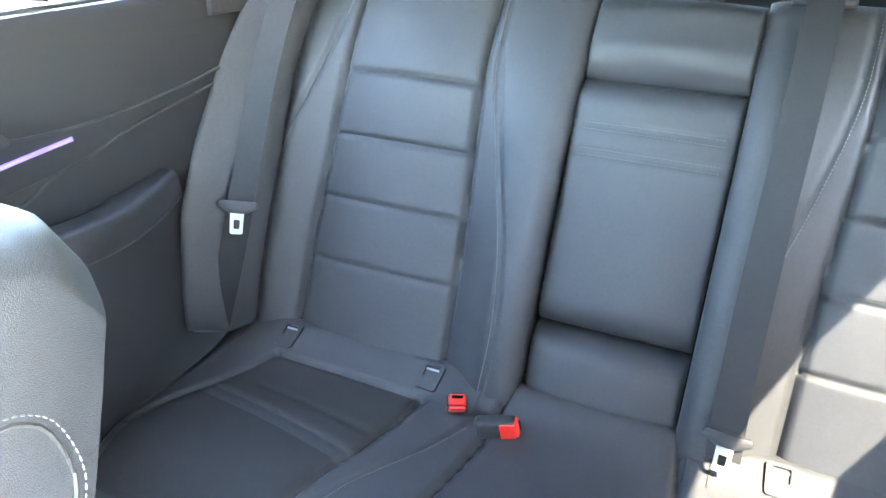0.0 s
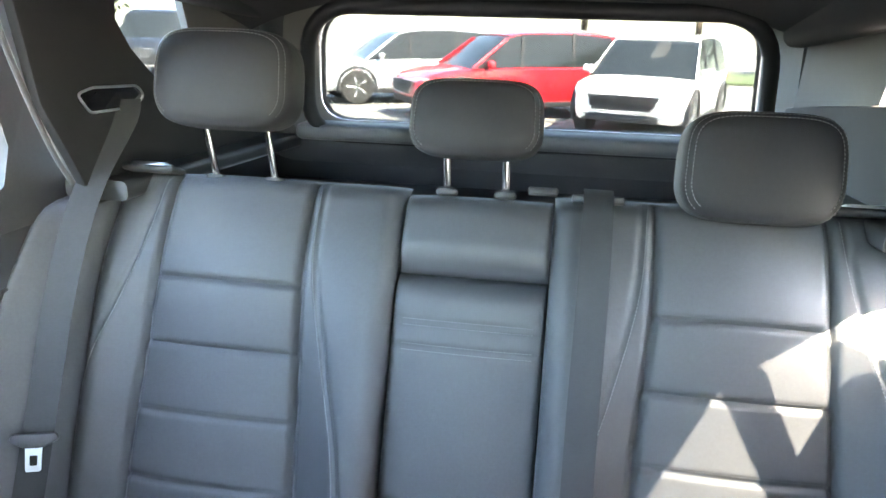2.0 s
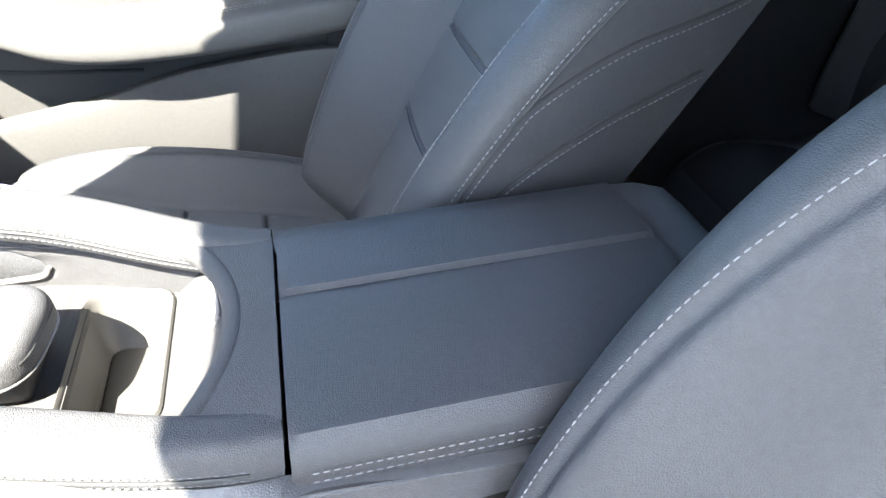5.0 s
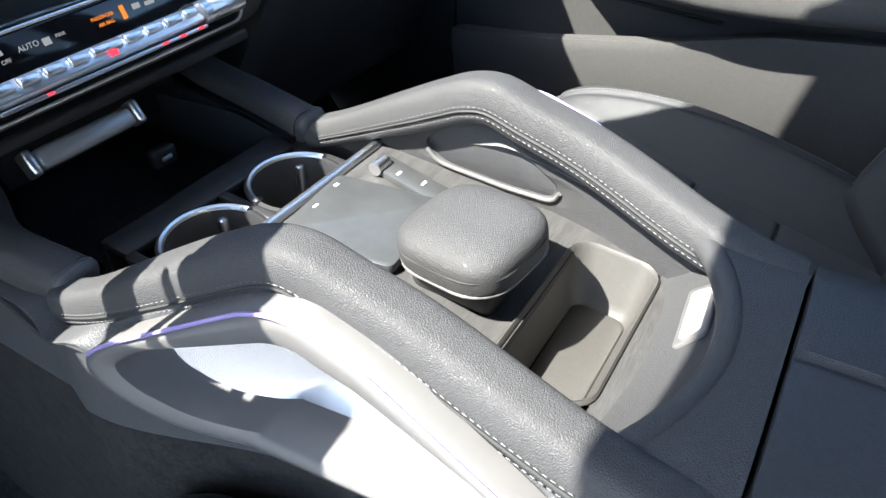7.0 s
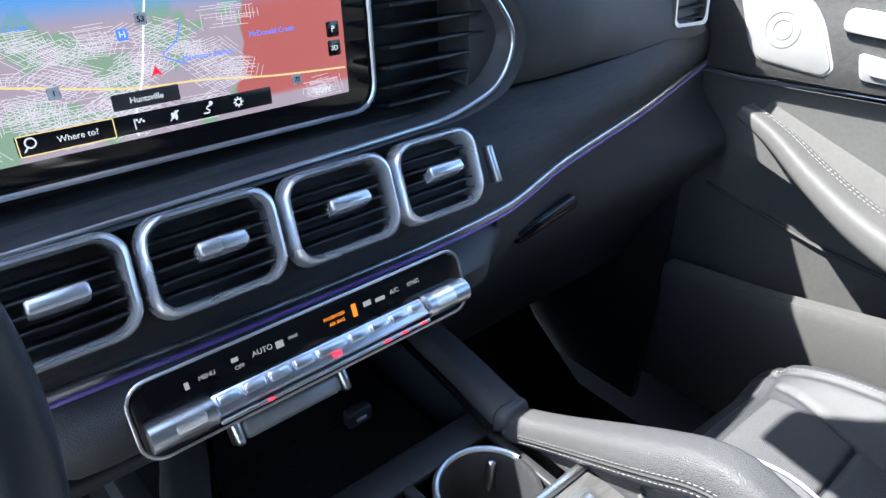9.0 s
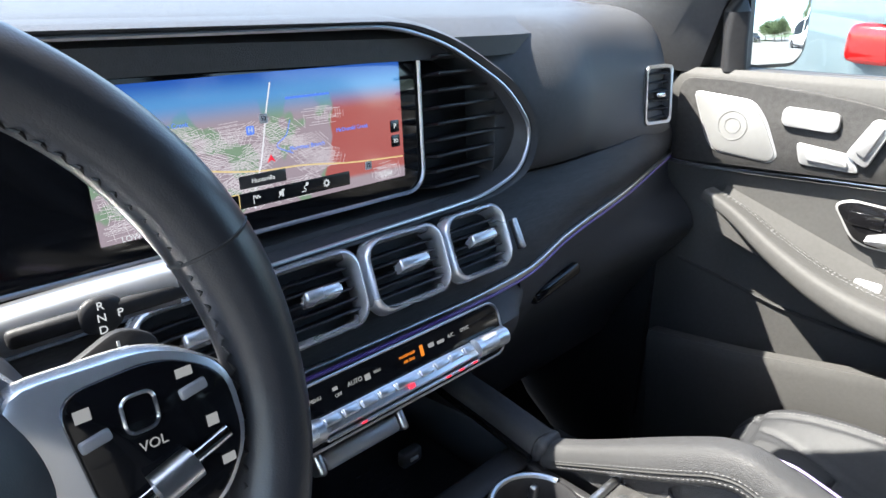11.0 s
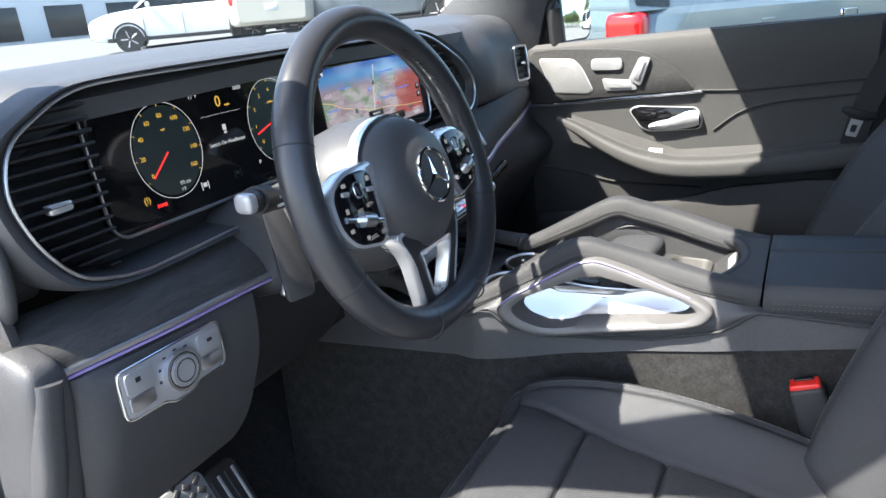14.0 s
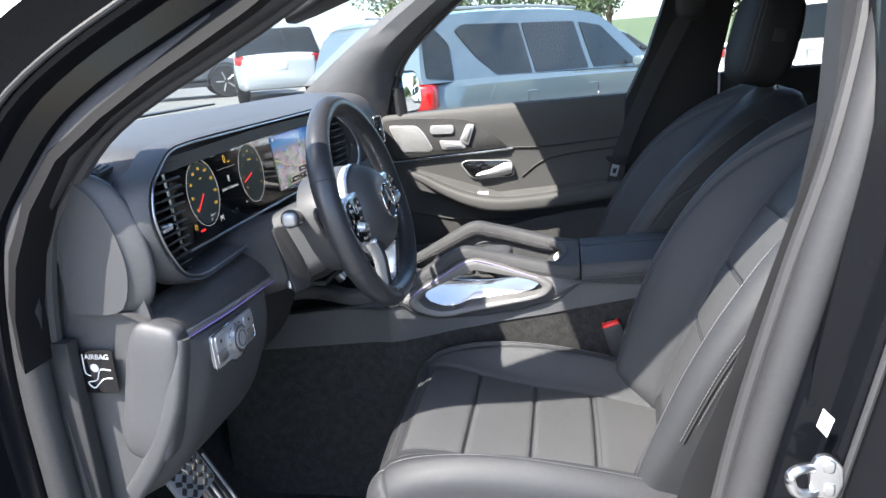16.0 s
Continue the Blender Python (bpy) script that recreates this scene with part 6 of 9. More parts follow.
for q, path in ((2, [(-0.003, -0.003), (0.001, -0.003), (0.0015, -0.0015), (-0.0005, 0.0), (0.0005, 0.0015), (0.003, 0.002)]), (3, [(0.0021 * math.cos(a), 0.0021 * math.sin(a)) for a in np.linspace(0, 6.283, 17)])):
    tube("route_sign" if q == 2 else "gear_sign", np.array([sign(q) @ Vector((c, d, 0)) for c, d in path]), 0.0005, PALE, mp, smooth_path=False, sides=4, up=(0, 1, 0.01))
for a in range(8):
    bars("gear_tooth", [(0.0031, 0, 0.0012, 0.001)], sign(3) @ pose(0, 0, 0, 0, 0, 45 * a), PALE, mp)
egg("route_pin", (0.003, 0.003, 0.0008), (0, 0, 0), PALE, mp, power=2, nu=12, nv=6, m=sign(2) @ pose(0.003, 0.0032, 0))
for z, w in ((1.138, "P"), (1.124, "3D")):
    k = slab("side_key", ring2d(0.011, 0.0115, 0.0015), 0.0004, screen_m(0.086, z, 0.0008), KEYBLACK, mp, "small black key", edge=0.0001)
    text("key_word", w, 0.0065 if w == "P" else 0.005, screen_m(0.086, z, 0.0015), PALE, k)
hs = slab("hospital_sign", ring2d(0.007, 0.007, 0.001), 0.0004, screen_m(-0.068, 1.154, 0.0008), LOWBLUE, mp, "blue H sign", edge=0.0001)
text("sign_letter", "H", 0.006, screen_m(-0.068, 1.154, 0.0014), PALE, hs)
for x, z, w in ((-0.055, 1.162, "53"), (-0.115, 1.126, "1"), (0.05, 1.106, "72")):
    k = slab("road_shield", ring2d(0.0075, 0.0075, 0.001), 0.0004, screen_m(x, z, 0.0012), WHITE, mp, "white road shield", edge=0.0001)
    text("shield_figure", w, 0.005, screen_m(x, z, 0.0018), KEYBLACK, k)
solid("position_arrow", np.array([screen_m(-0.052 + x, 1.1285 + y, 0.0012).translation for x, y in ((0, 0.004), (0.004, -0.003), (0, -0.001), (-0.004, -0.003))]), [(0, 1, 2), (0, 2, 3)], MAPRED, mp, smooth=False)
for w, x, z in (("Aldridge Creek", -0.135, 1.165), ("McDonald Creek", 0.035, 1.143), ("Merrimac Branch", -0.015, 1.134)):
    text("map_word", w, 0.0052, screen_m(x, z, 0.001), LOWBLUE, mp)
for x, z, w in ((-0.01, 1.176, 0.045), (-0.175, 1.136, 0.03)):
    bars("map_lettering", [(x, 0, w, 0.0018)], screen_m(0.0, z, 0.001), LOWBLUE, mp)
house = slab("home_key", ring2d(0.008, 0.006, 0.0005), 0.0003, screen_m(-0.186, 1.191, 0.001), PALE, mp, "white home sign", edge=0.0001)

# ---- steering wheel and column ----
WC = Vector((-0.38, 0.480, 1.103))
WM = basis(WC, (1, 0, 0), (0, 0.28, 0.96))  # z of WM points to the driver
wheel = thing("steering_wheel", WC, "black leather steering wheel with silver spokes", "steering wheel")
GRIP = material("smooth_grip_leather", (0.028, 0.029, 0.033), 0.33, grain=0.08, grain_scale=500, kind="leather", vary=0.12)


def on_wheel(x, y, z=0.0):
    return np.array(WM @ Vector((x, y, z)))


ang = np.linspace(0, 2 * np.pi, 120, endpoint=False)
rr = 0.170
prof = np.array([(0.0165 * math.cos(a) * (1.0 + 0.10 * math.cos(2 * a)), 0.0185 * math.sin(a)) for a in np.linspace(0, 2 * math.pi, 20, endpoint=False)])
rings = []
for a in ang:
    thick = 1 + 0.10 * (math.exp(-((abs((a + math.pi) % (2 * math.pi) - math.pi) - 0.45) / 0.35) ** 2) + math.exp(-((abs((a) % (2 * math.pi) - math.pi) - 0.45) / 0.35) ** 2))
    flat = 0.006 * math.exp(-(((a - 1.5 * math.pi)) / 0.35) ** 2)
    c, s = math.cos(a), math.sin(a)
    rings.append([on_wheel((rr - flat + p * thick) * c, (rr - flat + p * thick) * s, q * thick) for p, q in prof])
v, f = sheet_data(np.array(rings), wrap_u=True, wrap_v=True)
rim_ob = solid("rim", v, f, GRIP, wheel, "black leather rim", angle=70)
for deg in (22, 158, 205, 335, 252, 288):
    a = radians(deg)
    pts = [on_wheel((rr + p * 1.07) * math.cos(a), (rr + p * 1.07) * math.sin(a), q * 1.07) for p, q in prof]
    tube("rim_seam", np.array(pts), 0.0011, SEAM, rim_ob, smooth_path=False, sides=5, closed=True)
for a0, a1 in ((-25, 60), (120, 205)):
    aa = np.radians(np.linspace(a0, a1, 60))
    pts = np.array([on_wheel((rr - 0.0176) * math.cos(a), (rr - 0.0176) * math.sin(a), 0.006 + (0.0022 if i % 2 else -0.0022)) for i, a in enumerate(aa)])
    tube("inner_stitching", pts, 0.0008, SEAM, rim_ob, smooth_path=False, sides=5)

WM = WM @ pose(0, -0.013, -0.002)
# hub pad
nu, nv = 72, 22
u = np.linspace(0, 2 * np.pi, nu, endpoint=False)
hub = []
for k in np.linspace(0, 1, nv):
    r = math.sin(k * math.pi / 2)
    z = 0.046 * max(1 - r ** 3.2, 0) ** 0.55 + 0.0
    row = []
    for a in u:
        x, y = math.cos(a), math.sin(a)
        w = 0.080 * r * (1 - 0.08 * max(-y, 0))
        h = (0.073 if y > 0 else 0.082) * r
        row.append(on_wheel(x * w, y * h + 0.004, z - 0.006))
    hub.append(row)
hub.append([on_wheel(math.cos(a) * 0.072, math.sin(a) * 0.072, -0.03) for a in u])
v, f = sheet_data(np.array(hub), wrap_v=True)
HUBSKIN = material("smooth_hub_skin", (0.046, 0.047, 0.051), 0.48, grain=0.07, grain_scale=700, kind="leather", vary=0.1)
hub_ob = solid("hub_pad", v, f, HUBSKIN, wheel, "black airbag pad", angle=60)
# badge: ring and three bars
tube("badge_ring", np.array([on_wheel(0.029 * math.cos(a), 0.002 + 0.029 * math.sin(a), 0.0395) for a in np.linspace(0, 2 * np.pi, 60, endpoint=False)]), 0.0024, BRIGHT, hub_ob, "chrome badge ring", smooth_path=False, sides=10, closed=True)
egg("badge_disc", (0.054, 0.054, 0.006), (0, 0, 0), PIANO, hub_ob, "black badge disc", power=2, nu=32, nv=10, m=WM @ pose(0, 0.002, 0.0365))
for deg in (90, 210, 330):
    a = radians(deg)
    d, p = Vector((math.cos(a), math.sin(a), 0)), Vector((-math.sin(a), math.cos(a), 0))
    pts = [d * 0.028, p * 0.0042, -d * 0.002, -p * 0.0042]
    base = [on_wheel(q.x, q.y + 0.002, 0.0385) for q in pts]
    top = [on_wheel(d.x * 0.027, d.y * 0.027 + 0.002, 0.0395), on_wheel(0, 0.002, 0.0435)]
    solid("badge_bar", base + top, [(0, 1, 5, 4), (1, 2, 5), (2, 3, 5), (3, 0, 4, 5), (0, 3, 2, 1)], BRIGHT, hub_ob, "chrome badge bar", smooth=False)
# side spokes with key pads
for s in (-1, 1):
    out = rounded(arr((0.060 * s, 0.044), (0.122 * s, 0.043), (0.150 * s, 0.026), (0.152 * s, -0.010), (0.136 * s, -0.034), (0.080 * s, -0.046)), 0.018, 6)
    sp = slab("spoke", out, 0.016, WM @ pose(0, 0, -0.002), VENTFRAME, wheel, "silver-framed spoke", edge=0.004)
    keys = rounded(arr((0.080 * s, 0.036), (0.120 * s, 0.0385), (0.1455 * s, 0.024), (0.1475 * s, -0.009), (0.133 * s, -0.030), (0.090 * s, -0.040)), 0.012, 6)
    kp = slab("key_pad", keys, 0.004, WM @ pose(0, 0, 0.0125), PIANO, sp, "gloss black key pad", edge=0.0015)
    back = rounded(arr((0.05 * s, 0.03), (0.165 * s, 0.02), (0.165 * s, -0.03), (0.05 * s, -0.04)), 0.015)
    slab("spoke_back", back, 0.02, WM @ pose(0, 0, -0.022), DARK, sp, "black spoke back", edge=0.006)
    km = WM @ pose(0.114 * s, -0.010, 0.0172)
    tube("key_roller", np.array([km @ Vector((x, 0.30 * x * s, 0.002)) for x in (-0.0085, 0.0085)]), 0.0075, CHROME, kp, "knurled silver roller", n=4, sides=20)
    tube("roller_bar", np.array([km @ Vector((x, 0.30 * x * s, 0.0)) for x in (-0.028, 0.026)]), 0.0032, BRIGHT, kp, "chrome roller bar", n=4, sides=12)
    tube("touch_key", np.array([WM @ Vector((0.108 * s + x, 0.020 + y, 0.017)) for x, y in ring2d(0.013, 0.015, 0.004)]), 0.0008, CHROME, kp, "framed touch key", smooth_path=False, sides=5, closed=True)
    for x, y in ((0.090, 0.016), (0.130, 0.021)):
        rbox("small_key", (0.012, 0.005, 0.003), (0, 0, 0), SILVER, kp, "small silver key", r=0.0012, m=WM @ pose(x * s, y, 0.0172, 0, 0, 10 * s))
    marks = [(0.088 * s, 0.027, 0.006, 0.005), (0.128 * s, 0.029, 0.007, 0.004), (0.135 * s, 0.005, 0.005, 0.005), (0.138 * s, -0.014, 0.006, 0.004), (0.118 * s, -0.027, 0.005, 0.004)]
    for q in marks:
        bars("key_mark", [q], WM @ pose(0, 0, 0.0168), PRINT, kp)
    for w, x, y in ((("VOL", 0.110, 0.006),) if s > 0 else (("CNCL", -0.110, -0.029), ("SET-", -0.090, -0.029), ("SET+", -0.098, 0.002), ("RES", -0.116, 0.0))):
        text("key_word", w, 0.0058, WM @ pose(x, y, 0.0172), PRINT, kp)
# lower spoke: a fork with a gap in it
fo = rounded(arr((-0.074, -0.040), (0.074, -0.040), (0.058, -0.072), (0.036, -0.143), (0.028, -0.15), (-0.028, -0.15), (-0.036, -0.143), (-0.058, -0.072)), 0.012, 6)
fi = rounded(arr((-0.030, -0.078), (0.030, -0.078), (0.026, -0.092), (0.014, -0.124), (0.010, -0.128), (-0.010, -0.128), (-0.014, -0.124), (-0.026, -0.092)), 0.006, 6)


def wheel_ring(q, z):
    bend = -0.020 * smoothstep(-q[:, 1], 0.06, 0.16)
    return np.array([on_wheel(x, y, z + b) for (x, y), b in zip(q, bend)])


lerp = lambda k: fo * (1 - k) + fi * k  # noqa: E731
v, f = sheet_data(np.stack([wheel_ring(lerp(k), z) for k, z in ((0.18, 0.012), (0.5, 0.016), (0.82, 0.012), (0.82, 0.0), (0.18, 0.0))]), wrap_u=True, wrap_v=True)
solid("fork", v, f, DARK, wheel, "dark lower spoke fork", angle=50)
v, f = sheet_data(np.stack([wheel_ring(lerp(k), z) for k, z in ((0.0, 0.006), (0.05, 0.013), (0.15, 0.014), (0.2, 0.008), (0.2, -0.004), (0.0, -0.004))]), wrap_u=True, wrap_v=True)
solid("fork_edge", v, f, VENTFRAME, wheel, "satin silver edge of the fork", angle=50)
v, f = sheet_data(np.stack([wheel_ring(lerp(k), z) for k, z in ((0.8, 0.008), (0.85, 0.014), (0.96, 0.013), (1.0, 0.006), (1.0, -0.004), (0.8, -0.004))]), wrap_u=True, wrap_v=True)
solid("fork_inner_edge", v, f, VENTFRAME, wheel, "satin silver inner edge", angle=50)
# silver collar behind the pad
hubr = lambda k, z: np.array([on_wheel(math.cos(a) * 0.080 * k * (1 - 0.08 * max(-math.sin(a), 0)), math.sin(a) * (0.073 if math.sin(a) > 0 else 0.082) * k + 0.004, z) for a in u])  # noqa: E731
v, f = sheet_data(np.stack([hubr(1.0, -0.004), hubr(1.05, 0.0), hubr(1.07, -0.006), hubr(1.06, -0.02)]), wrap_v=True)
solid("hub_collar", v, f, VENTFRAME, wheel, "satin silver collar behind the pad", angle=50)
v, f = sheet_data(np.stack([hubr(1.05, -0.012), hubr(1.12, -0.03), hubr(1.15, -0.06), hubr(1.1, -0.09)]), wrap_v=True)
solid("hub_back", v, f, HUBSKIN, wheel, "soft back of the hub", angle=50)
# paddles
for s in (-1, 1):
    slab("paddle", rounded(arr((0.09 * s, 0.03), (0.125 * s, 0.045), (0.142 * s, 0.035), (0.13 * s, -0.01), (0.10 * s, -0.02)), 0.012), 0.005, WM @ pose(0, 0, -0.04), DARK, wheel, "grey shift paddle", edge=0.002)
    text("paddle_sign", "+" if s > 0 else "-", 0.016, WM @ pose(0.122 * s, 0.034, -0.0345), WHITE, wheel)

# column shroud, stalks
column = thing("steering_column", (-0.38, 0.62, 1.05), "black steering column shroud with stalks", "steering column")
cp_ring = []
for d, w, h, dz in ((0.035, 0.10, 0.10, 0.0), (0.06, 0.125, 0.115, -0.005), (0.11, 0.13, 0.125, -0.012), (0.17, 0.13, 0.13, -0.02), (0.26, 0.13, 0.13, -0.02)):
    q = ring2d(w, h, 0.03, 6)
    cp_ring.append([on_wheel(x, y + dz, -d) for x, y in q])
loft("shroud", cp_ring, SOFT, column, "grained black shroud")
slab("shroud_panel", rounded(arr((-0.02, 0.06), (0.02, 0.06), (0.022, -0.05), (-0.012, -0.055)), 0.008), 0.008, basis((-0.455, 0.60, 1.02), (0.75, -0.62, 0), (0.22, 0.25, 0.94)), DARK, column, "grained lower shroud panel", edge=0.003)
rbox("column_adjuster", (0.026, 0.016, 0.022), (-0.462, 0.60, 0.985), CHROME, column, "small chrome adjuster lever", r=0.005, turn=(20, 0, 30))
st1 = tube("indicator_stalk", arr((-0.43, 0.585, 1.09), (-0.49, 0.570, 1.10), (-0.53, 0.56, 1.11), (-0.552, 0.553, 1.114)), 0.012, DARK, column, "black indicator stalk", n=12, sides=16)
egg("stalk_tip", (0.014, 0.022, 0.020), (-0.556, 0.55, 1.115), SILVER, st1, "silver stalk tip", power=3.5)
tube("stalk_ring", arr((-0.515, 0.564, 1.107), (-0.535, 0.558, 1.111)), 0.0145, DARK, st1, n=3, sides=18)
bars("stalk_marks", [(0, 0.004, 0.008, 0.003), (0, -0.004, 0.008, 0.003)], basis((-0.505, 0.5545, 1.102), (1, -0.3, 0.1), (0, 0.3, 1)), WHITE, st1)
st2 = tube("gear_stalk", arr((-0.345, 0.602, 1.085), (-0.315, 0.584, 1.106), (-0.262, 0.573, 1.115), (-0.212, 0.562, 1.120)), 0.0125, CHROME, column, "silver gear selector stalk", n=14, sides=16)
rbox("gear_insert", (0.095, 0.006, 0.010), (-0.246, 0.5572, 1.1162), DARK, st2, "black gear selector insert", r=0.003, turn=(0, -4, -8))
egg("gear_disc", (0.022, 0.008, 0.020), (-0.252, 0.5572, 1.1155), DARK, st2, "dark gear display", power=2.4)
for w, x, z in (("R", -0.2535, 1.122), ("N", -0.2535, 1.1155), ("D", -0.2535, 1.109), ("P", -0.2445, 1.1158)):
    text("gear_letter", w, 0.006, basis((x, 0.5526, z), (1, -0.1, 0.02), (0, 0, 1)), PALE, st2)

# ---- centre console ----
console = thing("centre_console", (0.02, 0.2, 0.36), "black leather centre console with two grab rails and an armrest lid", "centre console")
CXM = 0.031
RAIL = arr((0.111, 0.545, 0.829), (0.112, 0.50, 0.851), (0.112, 0.44, 0.884), (0.112, 0.40, 0.906), (0.112, 0.378, 0.917), (0.112, 0.355, 0.9215), (0.111, 0.325, 0.915), (0.108, 0.25, 0.900), (0.102, 0.19, 0.889), (0.098, 0.15, 0.884), (0.095, 0.118, 0.881))


INSET = arr((0.480, 0.832), (0.462, 0.851), (0.362, 0.908), (0.335, 0.914), (0.30, 0.905), (0.19, 0.872), (0.168, 0.858), (0.182, 0.838), (0.22, 0.824), (0.39, 0.789), (0.43, 0.792), (0.466, 0.812))
EYE = arr((0.418, 0.862), (0.395, 0.880), (0.362, 0.893), (0.335, 0.886), (0.296, 0.863), (0.298, 0.850), (0.34, 0.846), (0.40, 0.847))


def inside(ring, y, z):
    n, hit = len(ring), False
    for i in range(n):
        (y0, z0), (y1, z1) = ring[i], ring[(i + 1) % n]
        if (z0 > z) != (z1 > z) and y < (y1 - y0) * (z - z0) / (z1 - z0) + y0:
            hit = not hit
    return hit


def reach(ring, mid, turn):
    """How far it is from mid to the outline, for each direction."""
    d = np.stack([np.cos(turn), np.sin(turn)], 1)
    far = np.zeros(len(turn))
    for a, b in zip(ring - mid, np.roll(ring, -1, 0) - mid):
        e = b - a
        den = d[:, 0] * e[1] - d[:, 1] * e[0]
        den = np.where(np.abs(den) < 1e-9, 1e-9, den)
        t = (a[0] * e[1] - a[1] * e[0]) / den
        u = (a[0] * d[:, 1] - a[1] * d[:, 0]) / den
        ok = (t > 0) & (u >= -1e-6) & (u <= 1 + 1e-6)
        far = np.where(ok, np.maximum(far, t), far)
    return far


def holed(name, grid, gone, mat, label, thick, way):
    """A thin wall from a grid of points, without the cells that gone() names."""
    grid = np.asarray(grid, float)
    rows, cols = grid.shape[:2]
    flat = grid.reshape(-1, 3)
    verts = np.vstack([flat, flat + arr((way * thick, 0, 0))])
    n = rows * cols
    faces = []
    for i in range(rows - 1):
        for j in range(cols - 1):
            if not gone((grid[i, j] + grid[i + 1, j + 1]) / 2):
                a = (i * cols + j, i * cols + j + 1, (i + 1) * cols + j + 1, (i + 1) * cols + j)
                faces += [a, tuple(n + q for q in reversed(a))]
    return solid(name, verts, faces, mat, console, label, angle=50)


def rail(s):
    p = spline(RAIL, 50)
    p[:, 0] = CXM + s * p[:, 0] - 0.024 * smoothstep(p[:, 1], 0.3, 0.13) - (0.042 if s < 0 else 0.0) * smoothstep(p[:, 1], 0.34, 0.53)
    if s < 0:
        p[:, 2] -= 0.004 * smoothstep(p[:, 1], 0.40, 0.54)
    sc = 0.76 + 0.22 * smoothstep(p[:, 1], 0.52, 0.40) - 0.06 * smoothstep(p[:, 1], 0.25, 0.14)
    r = sweep("grab_rail", p, rounded(arr((-0.016, 0.012), (0.016, 0.012), (0.0225, -0.006), (0.021, -0.022), (-0.021, -0.022), (-0.0225, -0.006)) * arr((0.9, 1)), 0.010, 5), RAILSKIN, console, "black leather grab rail with pale stitching", scale=sc)
    t, sd, u = axes_along(p, (0, 0, 1))
    for k in (-1, 1):
        groove = p + (sd * (0.0203 * k) + u * -0.0095) * sc[:, None]
        tube("rail_seam", groove[2:-2], 0.0011, SEAM, r, smooth_path=False, sides=5)
        for dz in (-0.0055, -0.0135):
            q = p + (sd * (0.0206 * k) + u * dz) * sc[:, None]
            stitches("stitching", q[2:-2], sd[2:-2] * k, r, pitch=0.0046, length=0.0028, r=0.00026)
    return p


pr, pl = rail(1), rail(-1)
# inner and outer walls below the rails
for s, p in ((1, pr), (-1, pl)):
    sl = p[4:]
    inner_x = -0.008 * s
    zlow = np.interp(sl[:, 1], (0.13, 0.5), (0.830, 0.822))
    hole = rounded(INSET, 0.022, 5)
    eye_hole = rounded(EYE, 0.012, 5)
    wall_in = lambda y, z: np.interp(y, sl[::-1, 1], sl[::-1, 0]) - s * 0.006  # noqa: E731
    border = np.vstack([np.c_[sl[:, 1], sl[:, 2] - 0.018], np.c_[sl[::-1, 1], zlow[::-1]]])
    mid = eye_hole.mean(0)
    turn = np.linspace(0, 2 * np.pi, 120, endpoint=False)
    ray_in = reach(eye_hole, mid, turn)
    ray_out = np.maximum(reach(border, mid, turn), ray_in + 0.001)
    yz = [mid + np.c_[np.cos(turn), np.sin(turn)] * (ray_in * (1 - k) + ray_out * k)[:, None] for k in (0, 0.03, 0.2, 0.4, 0.6, 0.8, 1)]
    lipped = [np.c_[wall_in(q[:, 0], q[:, 1]) + dx, q] for q, dx in zip([yz[0]] * 2 + yz[1:], [s * 0.012, s * 0.003] + [0] * 6)]
    v, f = sheet_data(np.stack(lipped), wrap_v=True)
    solid("inner_wall", v, f, RAILSKIN, console, "leather inner wall with an opening below the rail", angle=60)
    if s > 0:
        plate("opening_liner", np.c_[wall_in(eye_hole[:, 0], eye_hole[:, 1]) + 0.006, shrink(eye_hole, -0.004)], 0.003, SOFT, console, "smooth dark panel behind the opening", flip=True)
    rim_line = np.array([q for q in lipped[2] if q[2] < 0.864 and 0.27 < q[1] < 0.425])
    rim_line = rim_line[np.argsort(rim_line[:, 1])][::4]
    tube("opening_edge", rim_line + arr((-s * 0.0015, 0, 0)), 0.0018, GREYTRIM, console, "satin edge of the opening", n=36, sides=8)
    py = np.r_[np.linspace(0.95, 0.56, 8), p[2:, 1], np.linspace(0.12, -0.20, 8)]
    pz = np.r_[np.linspace(0.79, 0.832, 8) - 0.01, p[2:, 2] - 0.016, np.full(8, 0.866)]
    px = np.r_[np.full(8, p[2, 0] + 0.010 * s), p[2:, 0] + 0.019 * s, np.full(8, p[-1, 0] + 0.022 * s)]
    zl = np.minimum(np.interp(py, (-0.2, 0.109, 0.127, 0.159, 0.256, 0.331, 0.411, 0.467, 0.496, 0.95), (0.875, 0.873, 0.855, 0.828, 0.796, 0.784, 0.783, 0.799, 0.826, 0.80)), pz - 0.004)
    zb = np.interp(py, (-0.2, -0.015, 0.158, 0.34, 0.441, 0.551, 0.95), (0.85, 0.832, 0.797, 0.758, 0.745, 0.734, 0.70))
    out = np.stack([np.stack([px + s * (0.012 * math.sin(math.pi * k * 0.8)), py, pz * (1 - k) + zl * k], 1) for k in np.linspace(0, 1, 24)])
    holed("outer_wall", out, lambda q: inside(shrink(hole, 0.010), q[1], q[2]), SOFT, "soft grained outer wall", 0.004, -s)
    skirt = np.stack([np.stack([px + s * 0.004 + s * 0.004 * k, py, zl * (1 - k) + np.minimum(zb, zl) * k], 1) for k in np.linspace(0, 1, 4)])
    panel("lower_side", skirt, SOFT, console, "grained lower side", thick=0.01, back=(-s, 0, 0))
    tube("side_line", np.stack([px + s * 0.009, py, zl], 1)[::2], 0.0024, RUBBER, console, "dark joint", n=60, sides=6)
